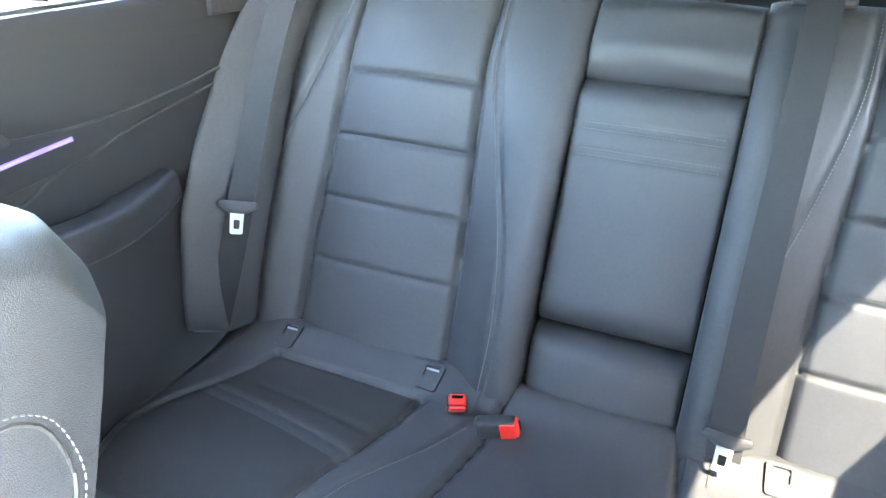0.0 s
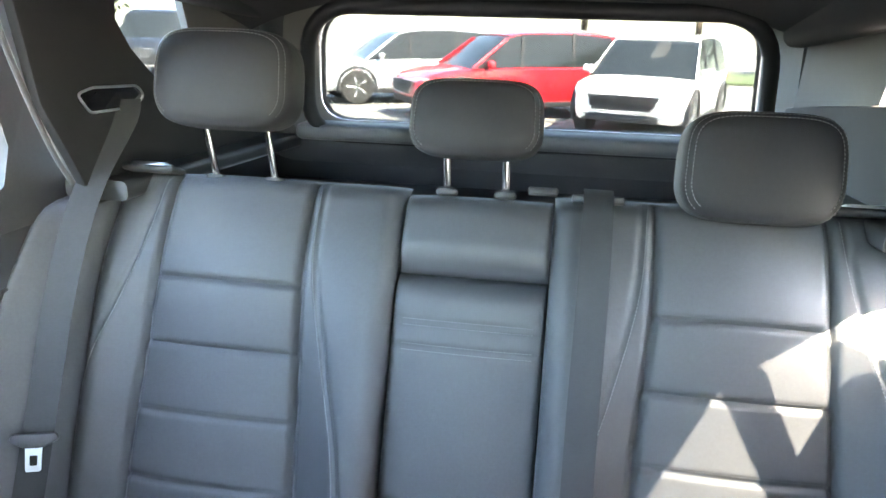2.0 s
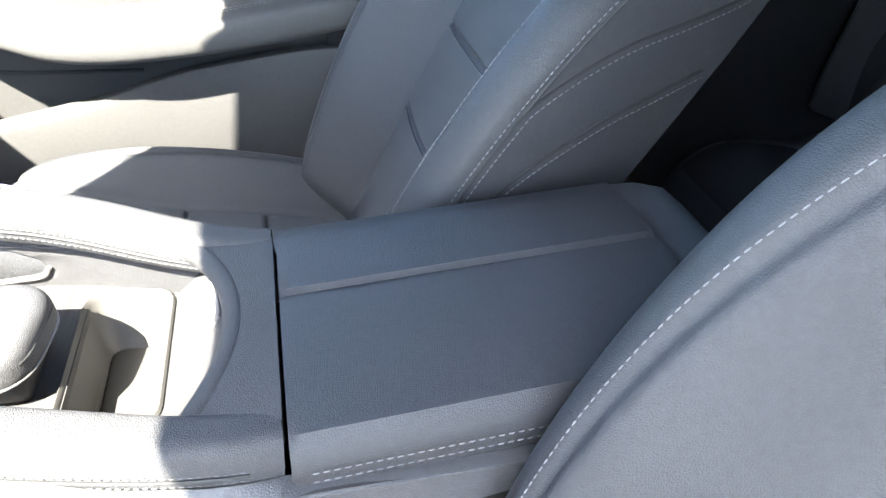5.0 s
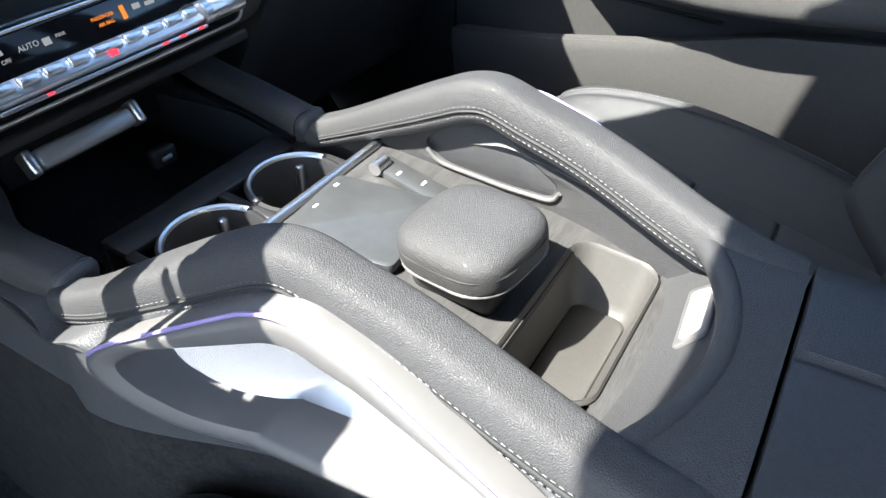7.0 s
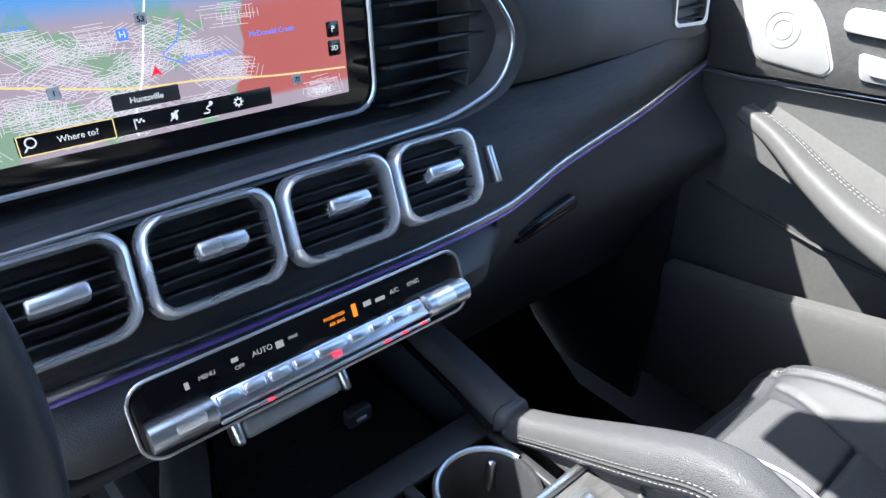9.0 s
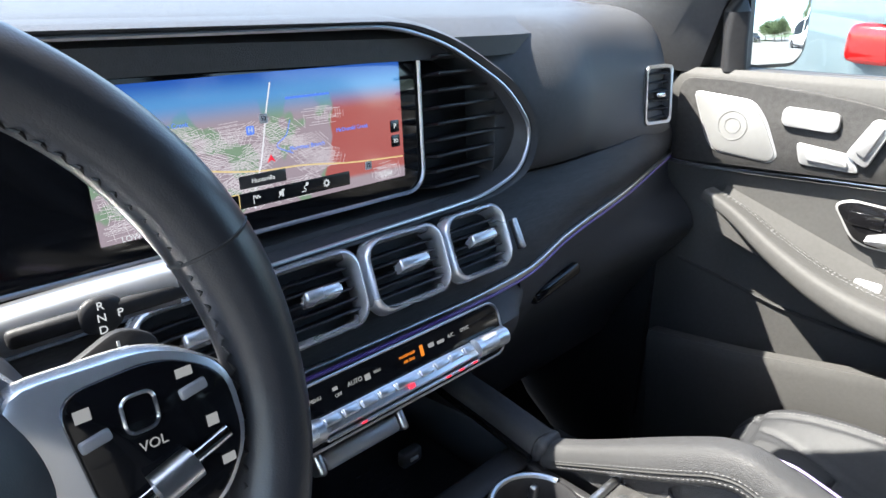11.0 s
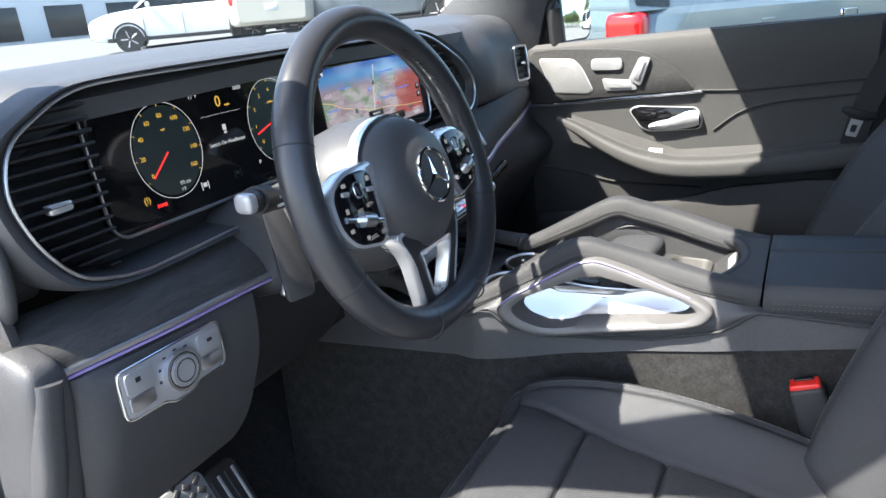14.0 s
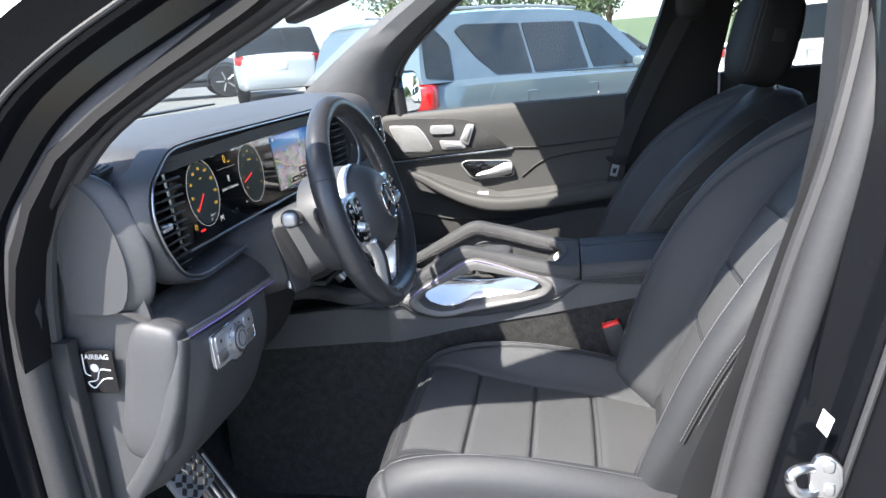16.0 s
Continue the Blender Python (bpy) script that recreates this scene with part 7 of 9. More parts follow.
    carp = np.stack([np.stack([px + s * (0.004 + 0.012 * k), py, (zb + 0.004) * (1 - k) + 0.335 * k], 1) for k in np.linspace(0, 1, 5)])
    panel("carpet_side", carp, CARPET, console, "black carpet side of the tunnel", thick=0.01, back=(-s, 0, 0))
    # silver window under the rail
    flank_x = lambda q: np.interp(q[:, 0], p[::-1, 1], p[::-1, 0])  # noqa: E731
    ring = lambda q, dx: np.c_[flank_x(q) + s * (0.0345 + dx) + s * 0.10 * (0.86 - q[:, 1]), q]  # noqa: E731
    bowl = lambda q, dx: np.c_[flank_x(q) + s * (0.0345 + dx) + s * (0.38 * (0.80 - q[:, 1])), q]  # noqa: E731
    v, f = sheet_data(np.stack([ring(hole, -0.012), ring(hole, 0.003), ring(shrink(hole, 0.004), 0.007), ring(shrink(hole, 0.010), 0.008), ring(shrink(hole, 0.022), 0.005), bowl(shrink(hole, 0.027), -0.006), bowl(shrink(hole, 0.030), -0.011)]), wrap_v=True)
    solid("inset_frame", v, f, GREYTRIM, console, "satin silver surround below the grab rail", angle=50)
    cen = shrink(hole, 0.029)
    cen[:, 1] = np.minimum(cen[:, 1], np.interp(cen[:, 0], (0.22, 0.236, 0.30, 0.37, 0.408, 0.44), (0.90, 0.866, 0.857, 0.858, 0.868, 0.90)))
    v, f = sheet_data(np.stack([bowl(cen * k + cen.mean(0) * (1 - k), -0.011 - 0.004 * (1 - k * k)) for k in (1.0, 0.8, 0.6, 0.4, 0.2, 0.03)]), wrap_v=True)
    solid("inset_dish", v, f, DISH, console, "satin silver dish", angle=60)
    tube("dish_lip", bowl(arr((0.408, 0.866), (0.37, 0.858), (0.30, 0.857), (0.236, 0.865)), -0.0105), 0.0016, CHROME, console, "thin bright edge of the dish", n=24, sides=6)
    dl = ring(shrink(hole, 0.001), 0.0075)
    top = [q for q in dl if q[2] > 0.842 and q[1] > 0.2]
    tube("ambient_line", np.array(sorted(top, key=lambda q: -q[1])), 0.0014, AMBIENT, console, "violet ambient light line", n=40, sides=5)

# deck between the rails
DZ = lambda y: 0.835 + 0.025 * (y - 0.14)  # noqa: E731
PAD = material("satin_touch_pad", (0.045, 0.047, 0.049), 0.34, vary=0.2, vary_scale=25)
BIN = material("grey_bin_plastic", (0.05, 0.048, 0.045), 0.55, grain=0.2, grain_scale=600, vary=0.12)


def deck_place(x, y, lift=0.0):
    return np.array((CXM + x, y, DZ(y) + lift))


dg = np.array([[deck_place(x, y) for x in np.linspace(-0.108, 0.118, 13)] for y in np.r_[np.linspace(0.462, 0.262, 9)]])
panel("deck", dg, WOOD, console, "dark open-pore wood deck", thick=0.012)
for x0, x1 in ((-0.108, -0.058), (0.082, 0.116)):
    panel("deck_side", np.array([[deck_place(x, y) for x in np.linspace(x0, x1, 4)] for y in np.linspace(0.262, 0.17, 6)]), WOOD, console, thick=0.012)
panel("deck_rear", np.array([[deck_place(x, y) for x in np.linspace(-0.058, 0.082, 6)] for y in np.linspace(0.199, 0.158, 4)]), WOOD, console, thick=0.012)
deckm = basis(deck_place(0, 0.40, 0.0), (1, 0, 0), (0, 1, 0.025))
# front edge of the deck
sweep("deck_edge", spline(np.array([deck_place(x, 0.463, -0.004) for x in (-0.10, 0, 0.112)]), 10), ring2d(0.008, 0.018, 0.003), CHROME, console, "satin deck edge", up=(0, 0, 1))
# bin
bin_ring = lambda w, h, z, r: np.array([deck_place(0.012 + a, 0.232 + b, z) for a, b in ring2d(w, h, r, 6)])  # noqa: E731
v, f = sheet_data(np.stack([bin_ring(0.148, 0.070, 0.0015, 0.018), bin_ring(0.145, 0.067, 0.0035, 0.017), bin_ring(0.140, 0.062, 0.0005, 0.016), bin_ring(0.130, 0.052, -0.040, 0.014), bin_ring(0.112, 0.040, -0.048, 0.010)]), wrap_v=True)
solid("bin", v, f, BIN, console, "black open bin behind the palm rest", angle=50)
plate("bin_floor", bin_ring(0.116, 0.044, -0.0485, 0.010), 0.004, BIN, console, "rubber bin floor")
# rear wall of the tub with a pale badge
wallr = np.array([[(CXM + 0.094 * math.sin(a) * (1 + 0.0 * k), 0.200 - 0.038 * k - 0.016 * math.cos(a) ** 2, DZ(0.16) * (1 - k) + 0.883 * k) for a in np.linspace(-1.5, 1.5, 25)] for k in np.linspace(0, 1, 6)])
panel("tub_rear_wall", wallr, RAILSKIN, console, "leather rear wall of the tub", thick=0.008, back=(0, -1, 0))
badge_m = basis((CXM + 0.027, 0.1645, 0.8635), (-1, -0.09, 0), (0, -0.62, 0.78))
badge = slab("tub_badge", rounded(arr((-0.029, -0.012), (0.029, -0.012), (0.025, 0.012), (-0.025, 0.012)), 0.004), 0.0022, badge_m, GREYTRIM, console, "pale metal badge frame", edge=0.001)
slab("badge_plate", rounded(arr((-0.023, -0.0075), (0.023, -0.0075), (0.020, 0.0075), (-0.020, 0.0075)), 0.003), 0.001, badge_m @ pose(0, 0, 0.0020), WHITE, badge, "white badge plate", edge=0.0004)
# bridge in front of the lid
xb = np.linspace(-0.092, 0.098, 25)
br = np.array([[(CXM - 0.026 + x, 0.196 - 0.080 * t - 0.052 * math.cos(x / 0.098 * 1.4) ** 0.7 * (1 - t), 0.896 + 0.001 * t - 0.006 * abs(x / 0.095) ** 4) for x in xb] for t in np.linspace(0, 1, 8)])
panel("bridge", br, RAILSKIN, console, "leather bridge in front of the lid", thick=0.02)
tube("bridge_roll", br[0] + arr((0, -0.001, -0.007)), 0.0085, RAILSKIN, console, "rolled leather edge of the bridge", smooth_path=False, sides=14)
# touch pad
tp = slab("touch_pad", rounded(arr((-0.050, 0.046), (0.034, 0.052), (0.054, -0.040), (-0.034, -0.046)), 0.006), 0.007, deckm @ pose(0.004, 0.002, 0.003), PAD, console, "dark satin touch pad", edge=0.002)
for q in ((0.020, 0.044, 0.004, 0.003), (-0.010, 0.040, 0.005, 0.002), (-0.038, 0.036, 0.004, 0.003)):
    bars("pad_mark", [q], deckm @ pose(0.004, 0.002, 0.0102), WHITE, tp)
for s in (-1, 1):
    kr = slab("key_strip", ring2d(0.022, 0.10, 0.005), 0.005, deckm @ pose(0.066 * s + 0.004, 0.0, 0.001, 0, 0, -10 if s > 0 else -8), PAD, console, "strip of dark console keys", edge=0.0015)
    tube("key_roller", np.array([deckm @ Vector((0.066 * s + 0.004 + a, 0.037, 0.007)) for a in (-0.008, 0.008)]), 0.006, CHROME, kr, "silver thumb roller", n=3, sides=18)
    for i in range(3):
        bars("key_mark", [(0.066 * s + 0.004, 0.018 - i * 0.024, 0.006, 0.0025)], deckm @ pose(0, 0, 0.0064), WHITE, kr)
text("key_word", "DYNAMIC", 0.006, deckm @ pose(-0.062, 0.052, 0.004, 0, 0, 0), WHITE, console)
# palm rest
palm_m = pose(CXM + 0.003, 0.312, 0.8735, -7, -4, -8)
palm = egg("palm_rest", (0.086, 0.090, 0.040), (0, 0, 0), RAILSKIN, console, "leather palm rest with metal edge", power=3.3, nu=56, nv=34, m=palm_m)
palm_ring = lambda k, z: np.array([palm_m @ Vector((x, y, z)) for x, y in ring2d(0.086 * k, 0.090 * k, 0.028, 7)])  # noqa: E731
tube("palm_edge", palm_ring(0.975, -0.009), 0.0012, GREYTRIM, palm, "satin edge", smooth_path=False, sides=8, closed=True)
tube("palm_seam", palm_ring(0.985, 0.003), 0.0008, SEAM, palm, smooth_path=False, sides=5, closed=True)
rbox("palm_foot", (0.060, 0.064, 0.026), (CXM + 0.003, 0.312, 0.849), DARK, palm, "black foot", r=0.008)

# cup holders and tray ahead of the deck
rbox("tray_floor", (0.20, 0.36, 0.012), (CXM, 0.62, 0.755), RUBBER, console, "black rubber tray floor", r=0.004)
for s in (-1, 1):
    c = (CXM + 0.048 * s, 0.510)
    z = 0.815
    rg = lambda r, zz: np.array([(c[0] + r * math.cos(a), c[1] + r * math.sin(a), zz) for a in np.linspace(0, 2 * np.pi, 40, endpoint=False)])  # noqa: E731
    v, f = sheet_data(np.stack([rg(0.0445, z - 0.004), rg(0.0445, z + 0.002), rg(0.041, z + 0.003), rg(0.0385, z - 0.002), rg(0.037, z - 0.065)]), wrap_v=True)
    cup = solid("cup_holder", v, f, DARK, console, "black round cup holder", angle=50)
    plate("cup_floor", rg(0.0375, z - 0.062), 0.003, RUBBER, cup)
    tube("cup_ring", rg(0.0432, z + 0.002)[1:20], 0.0032, CHROME, cup, "chrome arc on the cup rim", smooth_path=False, sides=8)
    for a in (0.7, 2.6, 4.7):
        rbox("cup_finger", (0.008, 0.007, 0.035), (c[0] + 0.036 * math.cos(a), c[1] + 0.036 * math.sin(a), z - 0.022), CHROME if a == 0.7 else DARK, cup, "spring finger", r=0.002)
# plate round the cups, cut into strips so that the wells stay open
for y0, y1 in ((0.448, 0.466), (0.554, 0.585)):
    rbox("cup_plate", (0.194, y1 - y0, 0.008), (CXM, (y0 + y1) / 2, 0.812), DARK, console, "black plate round the cup holders", r=0.002)
for x in (-0.095, 0.0, 0.095):
    rbox("cup_plate", (0.010, 0.09, 0.008), (CXM + x, 0.51, 0.8125), DARK, console, r=0.002)
rbox("tray_wall", (0.194, 0.008, 0.06), (CXM, 0.583, 0.785), DARK, console, r=0.002)
egg("cup_lever", (0.03, 0.022, 0.016), (CXM - 0.025, 0.468, 0.822), BRIGHT, console, "small chrome lever", power=2.6)
sock = rbox("usb_socket", (0.026, 0.012, 0.018), (0.053, 0.655, 0.806), DARK, console, "black socket housing", r=0.003)
rbox("socket_slot", (0.011, 0.003, 0.004), (0.053, 0.6485, 0.806), SILVER, sock, "metal socket", r=0.001)
mesh_spots = [(-0.07 + 0.013 * (i % 9) + 0.006 * ((i // 9) % 2), 0.63 + 0.011 * (i // 9), 0.007, 0.0018) for i in range(72)]
bars("tray_ribs", [(CXM - 0.02 + x, y, w, h) for x, y, w, h in mesh_spots], pose(0, 0, 0.7625), DARK, console, thick=0.0012)
# side runners from the rails to the dash
for s in (-1, 1):
    run = spline(arr((CXM + 0.100 * s - (0.042 if s < 0 else -0.010), 0.55, 0.829 - (0.004 if s < 0 else 0)), (CXM + 0.108 * s - (0.042 if s < 0 else -0.010), 0.62, 0.832), (CXM + 0.125 * s, 0.70, 0.836), (CXM + 0.15 * s, 0.80, 0.84)), 16)
    sweep("front_runner", run, ring2d(0.036, 0.034, 0.012), RAILSKIN, console, "leather runner up to the dash")
    sweep("runner_trim", run + arr((-0.021 * s, 0, -0.004)), ring2d(0.006, 0.008, 0.002), PIANO, console)
    rbox("rail_cap", (0.034, 0.016, 0.030), (CXM + 0.100 * s - (0.042 if s < 0 else -0.010), 0.548, 0.832 - (0.004 if s < 0 else 0)), SOFT, console, "stitched end of the grab rail", r=0.008, turn=(22, 0, 0))

# armrest lid
lx0, lx1, ly0, ly1 = -0.112, 0.108, -0.163, 0.113


def lid_ring(y, k=1.0):
    w = (lx1 - lx0) / 2
    c = (lx0 + lx1) / 2
    q = arr((-w, -0.044), (-w - 0.004, -0.030), (-w, -0.012), (-w + 0.008, -0.003), (-w + 0.03, 0.0), (-0.03, 0.004), (0.008, 0.004), (0.012, 0.0005), (0.015, 0.0005), (0.019, 0.004), (0.05, 0.004), (w - 0.03, 0.001), (w - 0.008, -0.003), (w, -0.012), (w + 0.004, -0.030), (w, -0.044))
    return np.c_[c + q[:, 0] * (0.985 + 0.015 * k), np.full(len(q), y), 0.900 + 0.020 * (0.11 - y) / 0.27 + q[:, 1] * k]


lid = loft("armrest_lid", [lid_ring(y, k) for y, k in ((ly1, 0.86), (ly1 - 0.003, 0.96), (ly1 - 0.008, 1), (0.0, 1), (-0.08, 1), (ly0 + 0.008, 1), (ly0 + 0.003, 0.96), (ly0, 0.86))], LEATHER, console, "padded leather armrest lid", angle=40)
for xx in (lx0 - 0.0015,):
    for dz in (-0.024, -0.031):
        yy = np.linspace(ly1 - 0.01, ly0 + 0.01, 50)
        stitches("stitching", np.stack([np.full(50, xx + (-0.0025 if dz > -0.03 else -0.003)), yy, 0.900 + 0.020 * (0.11 - yy) / 0.27 + dz], 1), (-1, 0, 0.1), lid, pitch=0.006)
loft("console_rear", [np.c_[ring2d(0.226 * a, 0.09, 0.02)[:, 0] - 0.002, np.full(24, y), ring2d(0.226 * a, 0.09, 0.02)[:, 1] + z] for y, a, z in ((-0.166, 1, 0.872), (-0.19, 1, 0.872), (-0.215, 0.99, 0.866), (-0.235, 0.97, 0.85))], SOFT, console, "rear end of the console")
rbox("console_tail", (0.21, 0.05, 0.48), (-0.002, -0.225, 0.59), DARK, console, "black rear face of the console", r=0.02)
rbox("lid_core", (0.20, 0.27, 0.08), (-0.002, -0.025, 0.84), DARK, console, r=0.01)

# ---- doors on the passenger side ----
CARD = material("door_card_skin", (0.060, 0.059, 0.058), 0.58, spec=0.22, grain=0.2, grain_scale=520, kind="leather", vary=0.12)
DX = 0.735


def face_x(y, z):
    """How far out the door card lies."""
    return DX + 0.02 * smoothstep(z, 0.90, 0.55) - 0.012 * math.exp(-((z - 1.12) / 0.06) ** 2)


def door_card(name, y0, y1, zt0, zt1, label):
    ys = np.linspace(y0, y1, 26)
    p = np.array([[(face_x(y, z) if z < top - 0.012 else face_x(y, z) + 0.5 * (z - top + 0.012), y, z) for z in np.r_[np.linspace(0.42, top - 0.012, 22), top - 0.006, top]] for y in ys for top in (np.interp(y, sorted((y0, y1)), (zt0, zt1) if y0 < y1 else (zt1, zt0)),)])
    return panel("door_card", p, CARD, name, label, thick=0.06, back=(1, 0, 0))


fd = thing("front_door", (0.75, 0.4, 0.42), "closed passenger door with dark trim, silver handle and seat switches", "car door", "car doors")
door_card(fd, -0.045, 0.76, 1.182, 1.148, "dark grained door card")


def dm(y, z, lift=0.0, rise=0.0):
    """On the card, x towards the car's tail, y up, z into the cabin."""
    return basis((face_x(y, z) - 0.0015 - lift, y, z), (0, -1, rise), (0, 0, 1))


def dring(pts):
    """An outline on the card from (y, z) pairs, about its middle."""
    q = np.asarray(pts, float)
    c = q.mean(0)
    return np.c_[-(q[:, 0] - c[0]), q[:, 1] - c[1]], c


# wood panel with speaker and switches
o, c = dring(rounded(arr((0.735, 1.005), (0.735, 1.135), (0.66, 1.139), (0.53, 1.137), (0.44, 1.126), (0.38, 1.092), (0.315, 1.035)), 0.02))
slab("wood_panel", o, 0.006, dm(*c, 0.004), WOOD, fd, "dark wood door panel", edge=0.002)
o, c = dring(rounded(arr((0.712, 1.118), (0.615, 1.115), (0.592, 1.09), (0.566, 1.038), (0.575, 1.026), (0.664, 1.028), (0.680, 1.045)), 0.014))
sp = slab("door_speaker", o, 0.007, dm(*c, 0.0095), SILVER, fd, "silver perforated speaker cover", edge=0.002)
PERFMETAL = material("perforated_metal", (0.22, 0.22, 0.22), 0.5, metal=0.2, grain=0.6, grain_scale=330, kind="dots", spots=0.6, vary=0.05)
slab("speaker_mesh", shrink(o, 0.004), 0.002, dm(*c, 0.0162), PERFMETAL, sp, "perforated metal mesh", edge=0.0005)
for r in (0.022, 0.012):
    tube("speaker_cone", np.array([(face_x(0.638, 1.075) - 0.0182, 0.640 + r * math.cos(a), 1.073 + r * math.sin(a)) for a in np.linspace(0, 6.283, 30, endpoint=False)]), 0.0007, PERFMETAL, sp, smooth_path=False, closed=True, sides=6, up=(1, 0, 0.01))
slab("memory_keys", ring2d(0.078, 0.028, 0.010), 0.007, dm(0.532, 1.099, 0.010), SILVER, fd, "silver memory keys", edge=0.003)
seat_sw = thing("seat_switch", (0.72, 0.48, 1.06), "silver seat-shaped adjustment switch on the door", "switch")
for pts in (((0.545, 1.065), (0.47, 1.060), (0.455, 1.036), (0.535, 1.034)), ((0.478, 1.060), (0.452, 1.114), (0.425, 1.112), (0.448, 1.045))):
    o, c = dring(rounded(np.array(pts), 0.008))
    slab("switch_plate", o, 0.006, dm(*c, 0.016), SILVER, seat_sw, "silver switch plate", edge=0.002)
for pts in (((0.53, 1.056), (0.474, 1.052), (0.47, 1.042), (0.525, 1.043)), ((0.466, 1.068), (0.447, 1.106), (0.436, 1.104), (0.452, 1.060))):
    o, c = dring(rounded(np.array(pts), 0.004))
    slab("switch_key", o, 0.005, dm(*c, 0.0215), SILVER, seat_sw, "chrome key", edge=0.002)
# silver strip
sy = np.linspace(0.745, 0.308, 30)
stp = np.array([(face_x(y, 1.0) - 0.006, y, np.interp(y, (0.308, 0.69), (1.028, 0.997))) for y in sy])
sweep("metal_strip", stp, ring2d(0.005, 0.008, 0.002), BRIGHT, fd, "bright metal strip", up=(0, 0, 1))
crease = np.array([(face_x(y, 1.04) - 0.002, y, z) for y, z in ((0.31, 1.03), (0.2, 1.03), (0.08, 1.04), (-0.03, 1.05))])
tube("crease", crease, 0.003, SEAM, fd, n=30, sides=6)
crease = np.array([(face_x(y, 1.0) - 0.002, y, z) for y, z in ((0.28, 0.935), (0.22, 0.98), (0.15, 1.0), (0.05, 1.012), (-0.03, 1.02))])
tube("crease", crease, 0.003, SEAM, fd, n=30, sides=6)
# handle recess
o, c = dring(rounded(arr((0.482, 0.984), (0.462, 0.995), (0.316, 0.991), (0.303, 0.965), (0.306, 0.938), (0.424, 0.930), (0.450, 0.938)), 0.012))
hd = slab("handle_bezel", o, 0.005, dm(*c, 0.003), SILVER, fd, "thin silver handle bezel", edge=0.003)
slab("handle_recess", shrink(o, 0.0045), 0.002, dm(*c, 0.0075), PIANO, hd, "dark handle recess", edge=0.001)
pad = np.array([[(face_x(y, z) - 0.013 - 0.012 * b, y, z) for b, z in zip((0.0, 0.55, 0.9, 1.0, 0.85, 0.3), np.linspace(lo, hi, 6))] for y, lo, hi in ((0.428, 0.938, 0.950), (0.410, 0.936, 0.957), (0.385, 0.936, 0.962), (0.362, 0.938, 0.972), (0.342, 0.941, 0.981), (0.322, 0.945, 0.985), (0.311, 0.950, 0.980))])
panel("pull_handle", pad, SILVER, hd, "wide silver pull handle", thick=0.006, back=(1, 0, 0))
rbox("lock_keys", (0.004, 0.045, 0.02), (face_x(0.44, 0.97) - 0.011, 0.435, 0.970), PIANO, hd, "black lock keys", r=0.001)
# armrest
arm = spline(arr((0.70, 0.655, 0.965), (0.695, 0.60, 0.945), (0.68, 0.53, 0.912), (0.665, 0.45, 0.882), (0.655, 0.36, 0.865), (0.655, 0.25, 0.868), (0.665, 0.10, 0.885), (0.68, -0.03, 0.905)), 40)
wid = np.interp(np.linspace(0, 1, 40), (0, 0.15, 0.4, 1), (0.55, 0.75, 1.2, 1.35))
ar = sweep("door_armrest", arm, rounded(arr((-0.032, 0.014), (0.032, 0.018), (0.034, -0.018), (-0.028, -0.022)), 0.014, 6), CARD, fd, "padded door armrest with stitching", scale=wid)
t, sd, u = axes_along(arm, (0, 0, 1))
for dz in (0.0, 0.008):
    stitches("stitching", arm + (sd * -0.0325 * 1 + u * dz) * wid[:, None], -sd, ar, pitch=0.008)
    stitches("stitching", arm + (sd * (dz - 0.014) + u * 0.0162) * wid[:, None], u, ar, pitch=0.007, r=0.00042)
bk_arm = np.array([[(face_x(y, z) - k, y, z) for k, z in ((0.0, np.interp(y, (-0.03, 0.36, 0.66), (0.92, 0.885, 0.98))), (0.02, np.interp(y, (-0.03, 0.36, 0.66), (0.912, 0.872, 0.968))), (0.055, np.interp(y, (-0.03, 0.36, 0.66), (0.905, 0.862, 0.955))))] for y in np.linspace(0.64, -0.03, 20)])
panel("arm_shelf", bk_arm, CARD, fd, thick=0.03)
slab("memory_switch", ring2d(0.035, 0.014, 0.004), 0.004, basis((0.69, 0.405, 0.889), (0, -1, 0), (0.5, 0, 0.86)), SILVER, fd, "small silver switch", edge=0.001)
# lower pocket
pk = np.array([[(face_x(y, z) - d, y, z) for z, d in ((0.45, 0.0), (0.46, 0.045), (0.60, 0.068), (0.695, 0.088), (0.712, 0.082), (0.71, 0.06))] for y in np.linspace(0.70, -0.03, 24)])
pk[:, :, 2] += np.interp(pk[:, 0, 1], (-0.03, 0.07, 0.23, 0.36, 0.55, 0.70), (0.13, 0.125, 0.10, 0.06, 0.02, 0.0))[:, None] * np.array([0, 0.2, 0.6, 1, 1, 1])
panel("door_pocket", pk, CARD, fd, "door pocket", thick=0.006, back=(1, 0, 0))
ln = np.array([(face_x(y, 0.8) - 0.003, y, z) for y, z in ((0.70, 0.83), (0.6, 0.812), (0.5, 0.795), (0.3, 0.79))])
tube("crease", ln, 0.003, SEAM, fd, n=20, sides=6)
rbox("lock_pin", (0.008, 0.008, 0.02), (0.752, 0.035, 1.186), BRIGHT, fd, "small metal lock pin", r=0.003)
# window of the front door, its frame and the mirror corner
win = plate("door_window", arr((0.775, 0.70, 1.14), (0.775, -0.06, 1.17), (0.745, -0.12, 1.35), (0.70, -0.18, 1.60), (0.69, 0.30, 1.60), (0.73, 0.55, 1.43), (0.76, 0.665, 1.30)), 0.004, GLASS, fd, "clear door window")
win.visible_shadow = False
plate("mirror_corner", arr((0.765, 0.90, 1.14), (0.765, 0.655, 1.14), (0.752, 0.668, 1.30), (0.75, 0.70, 1.33)), 0.02, DARK, fd, "black triangle at the mirror", flip=True)
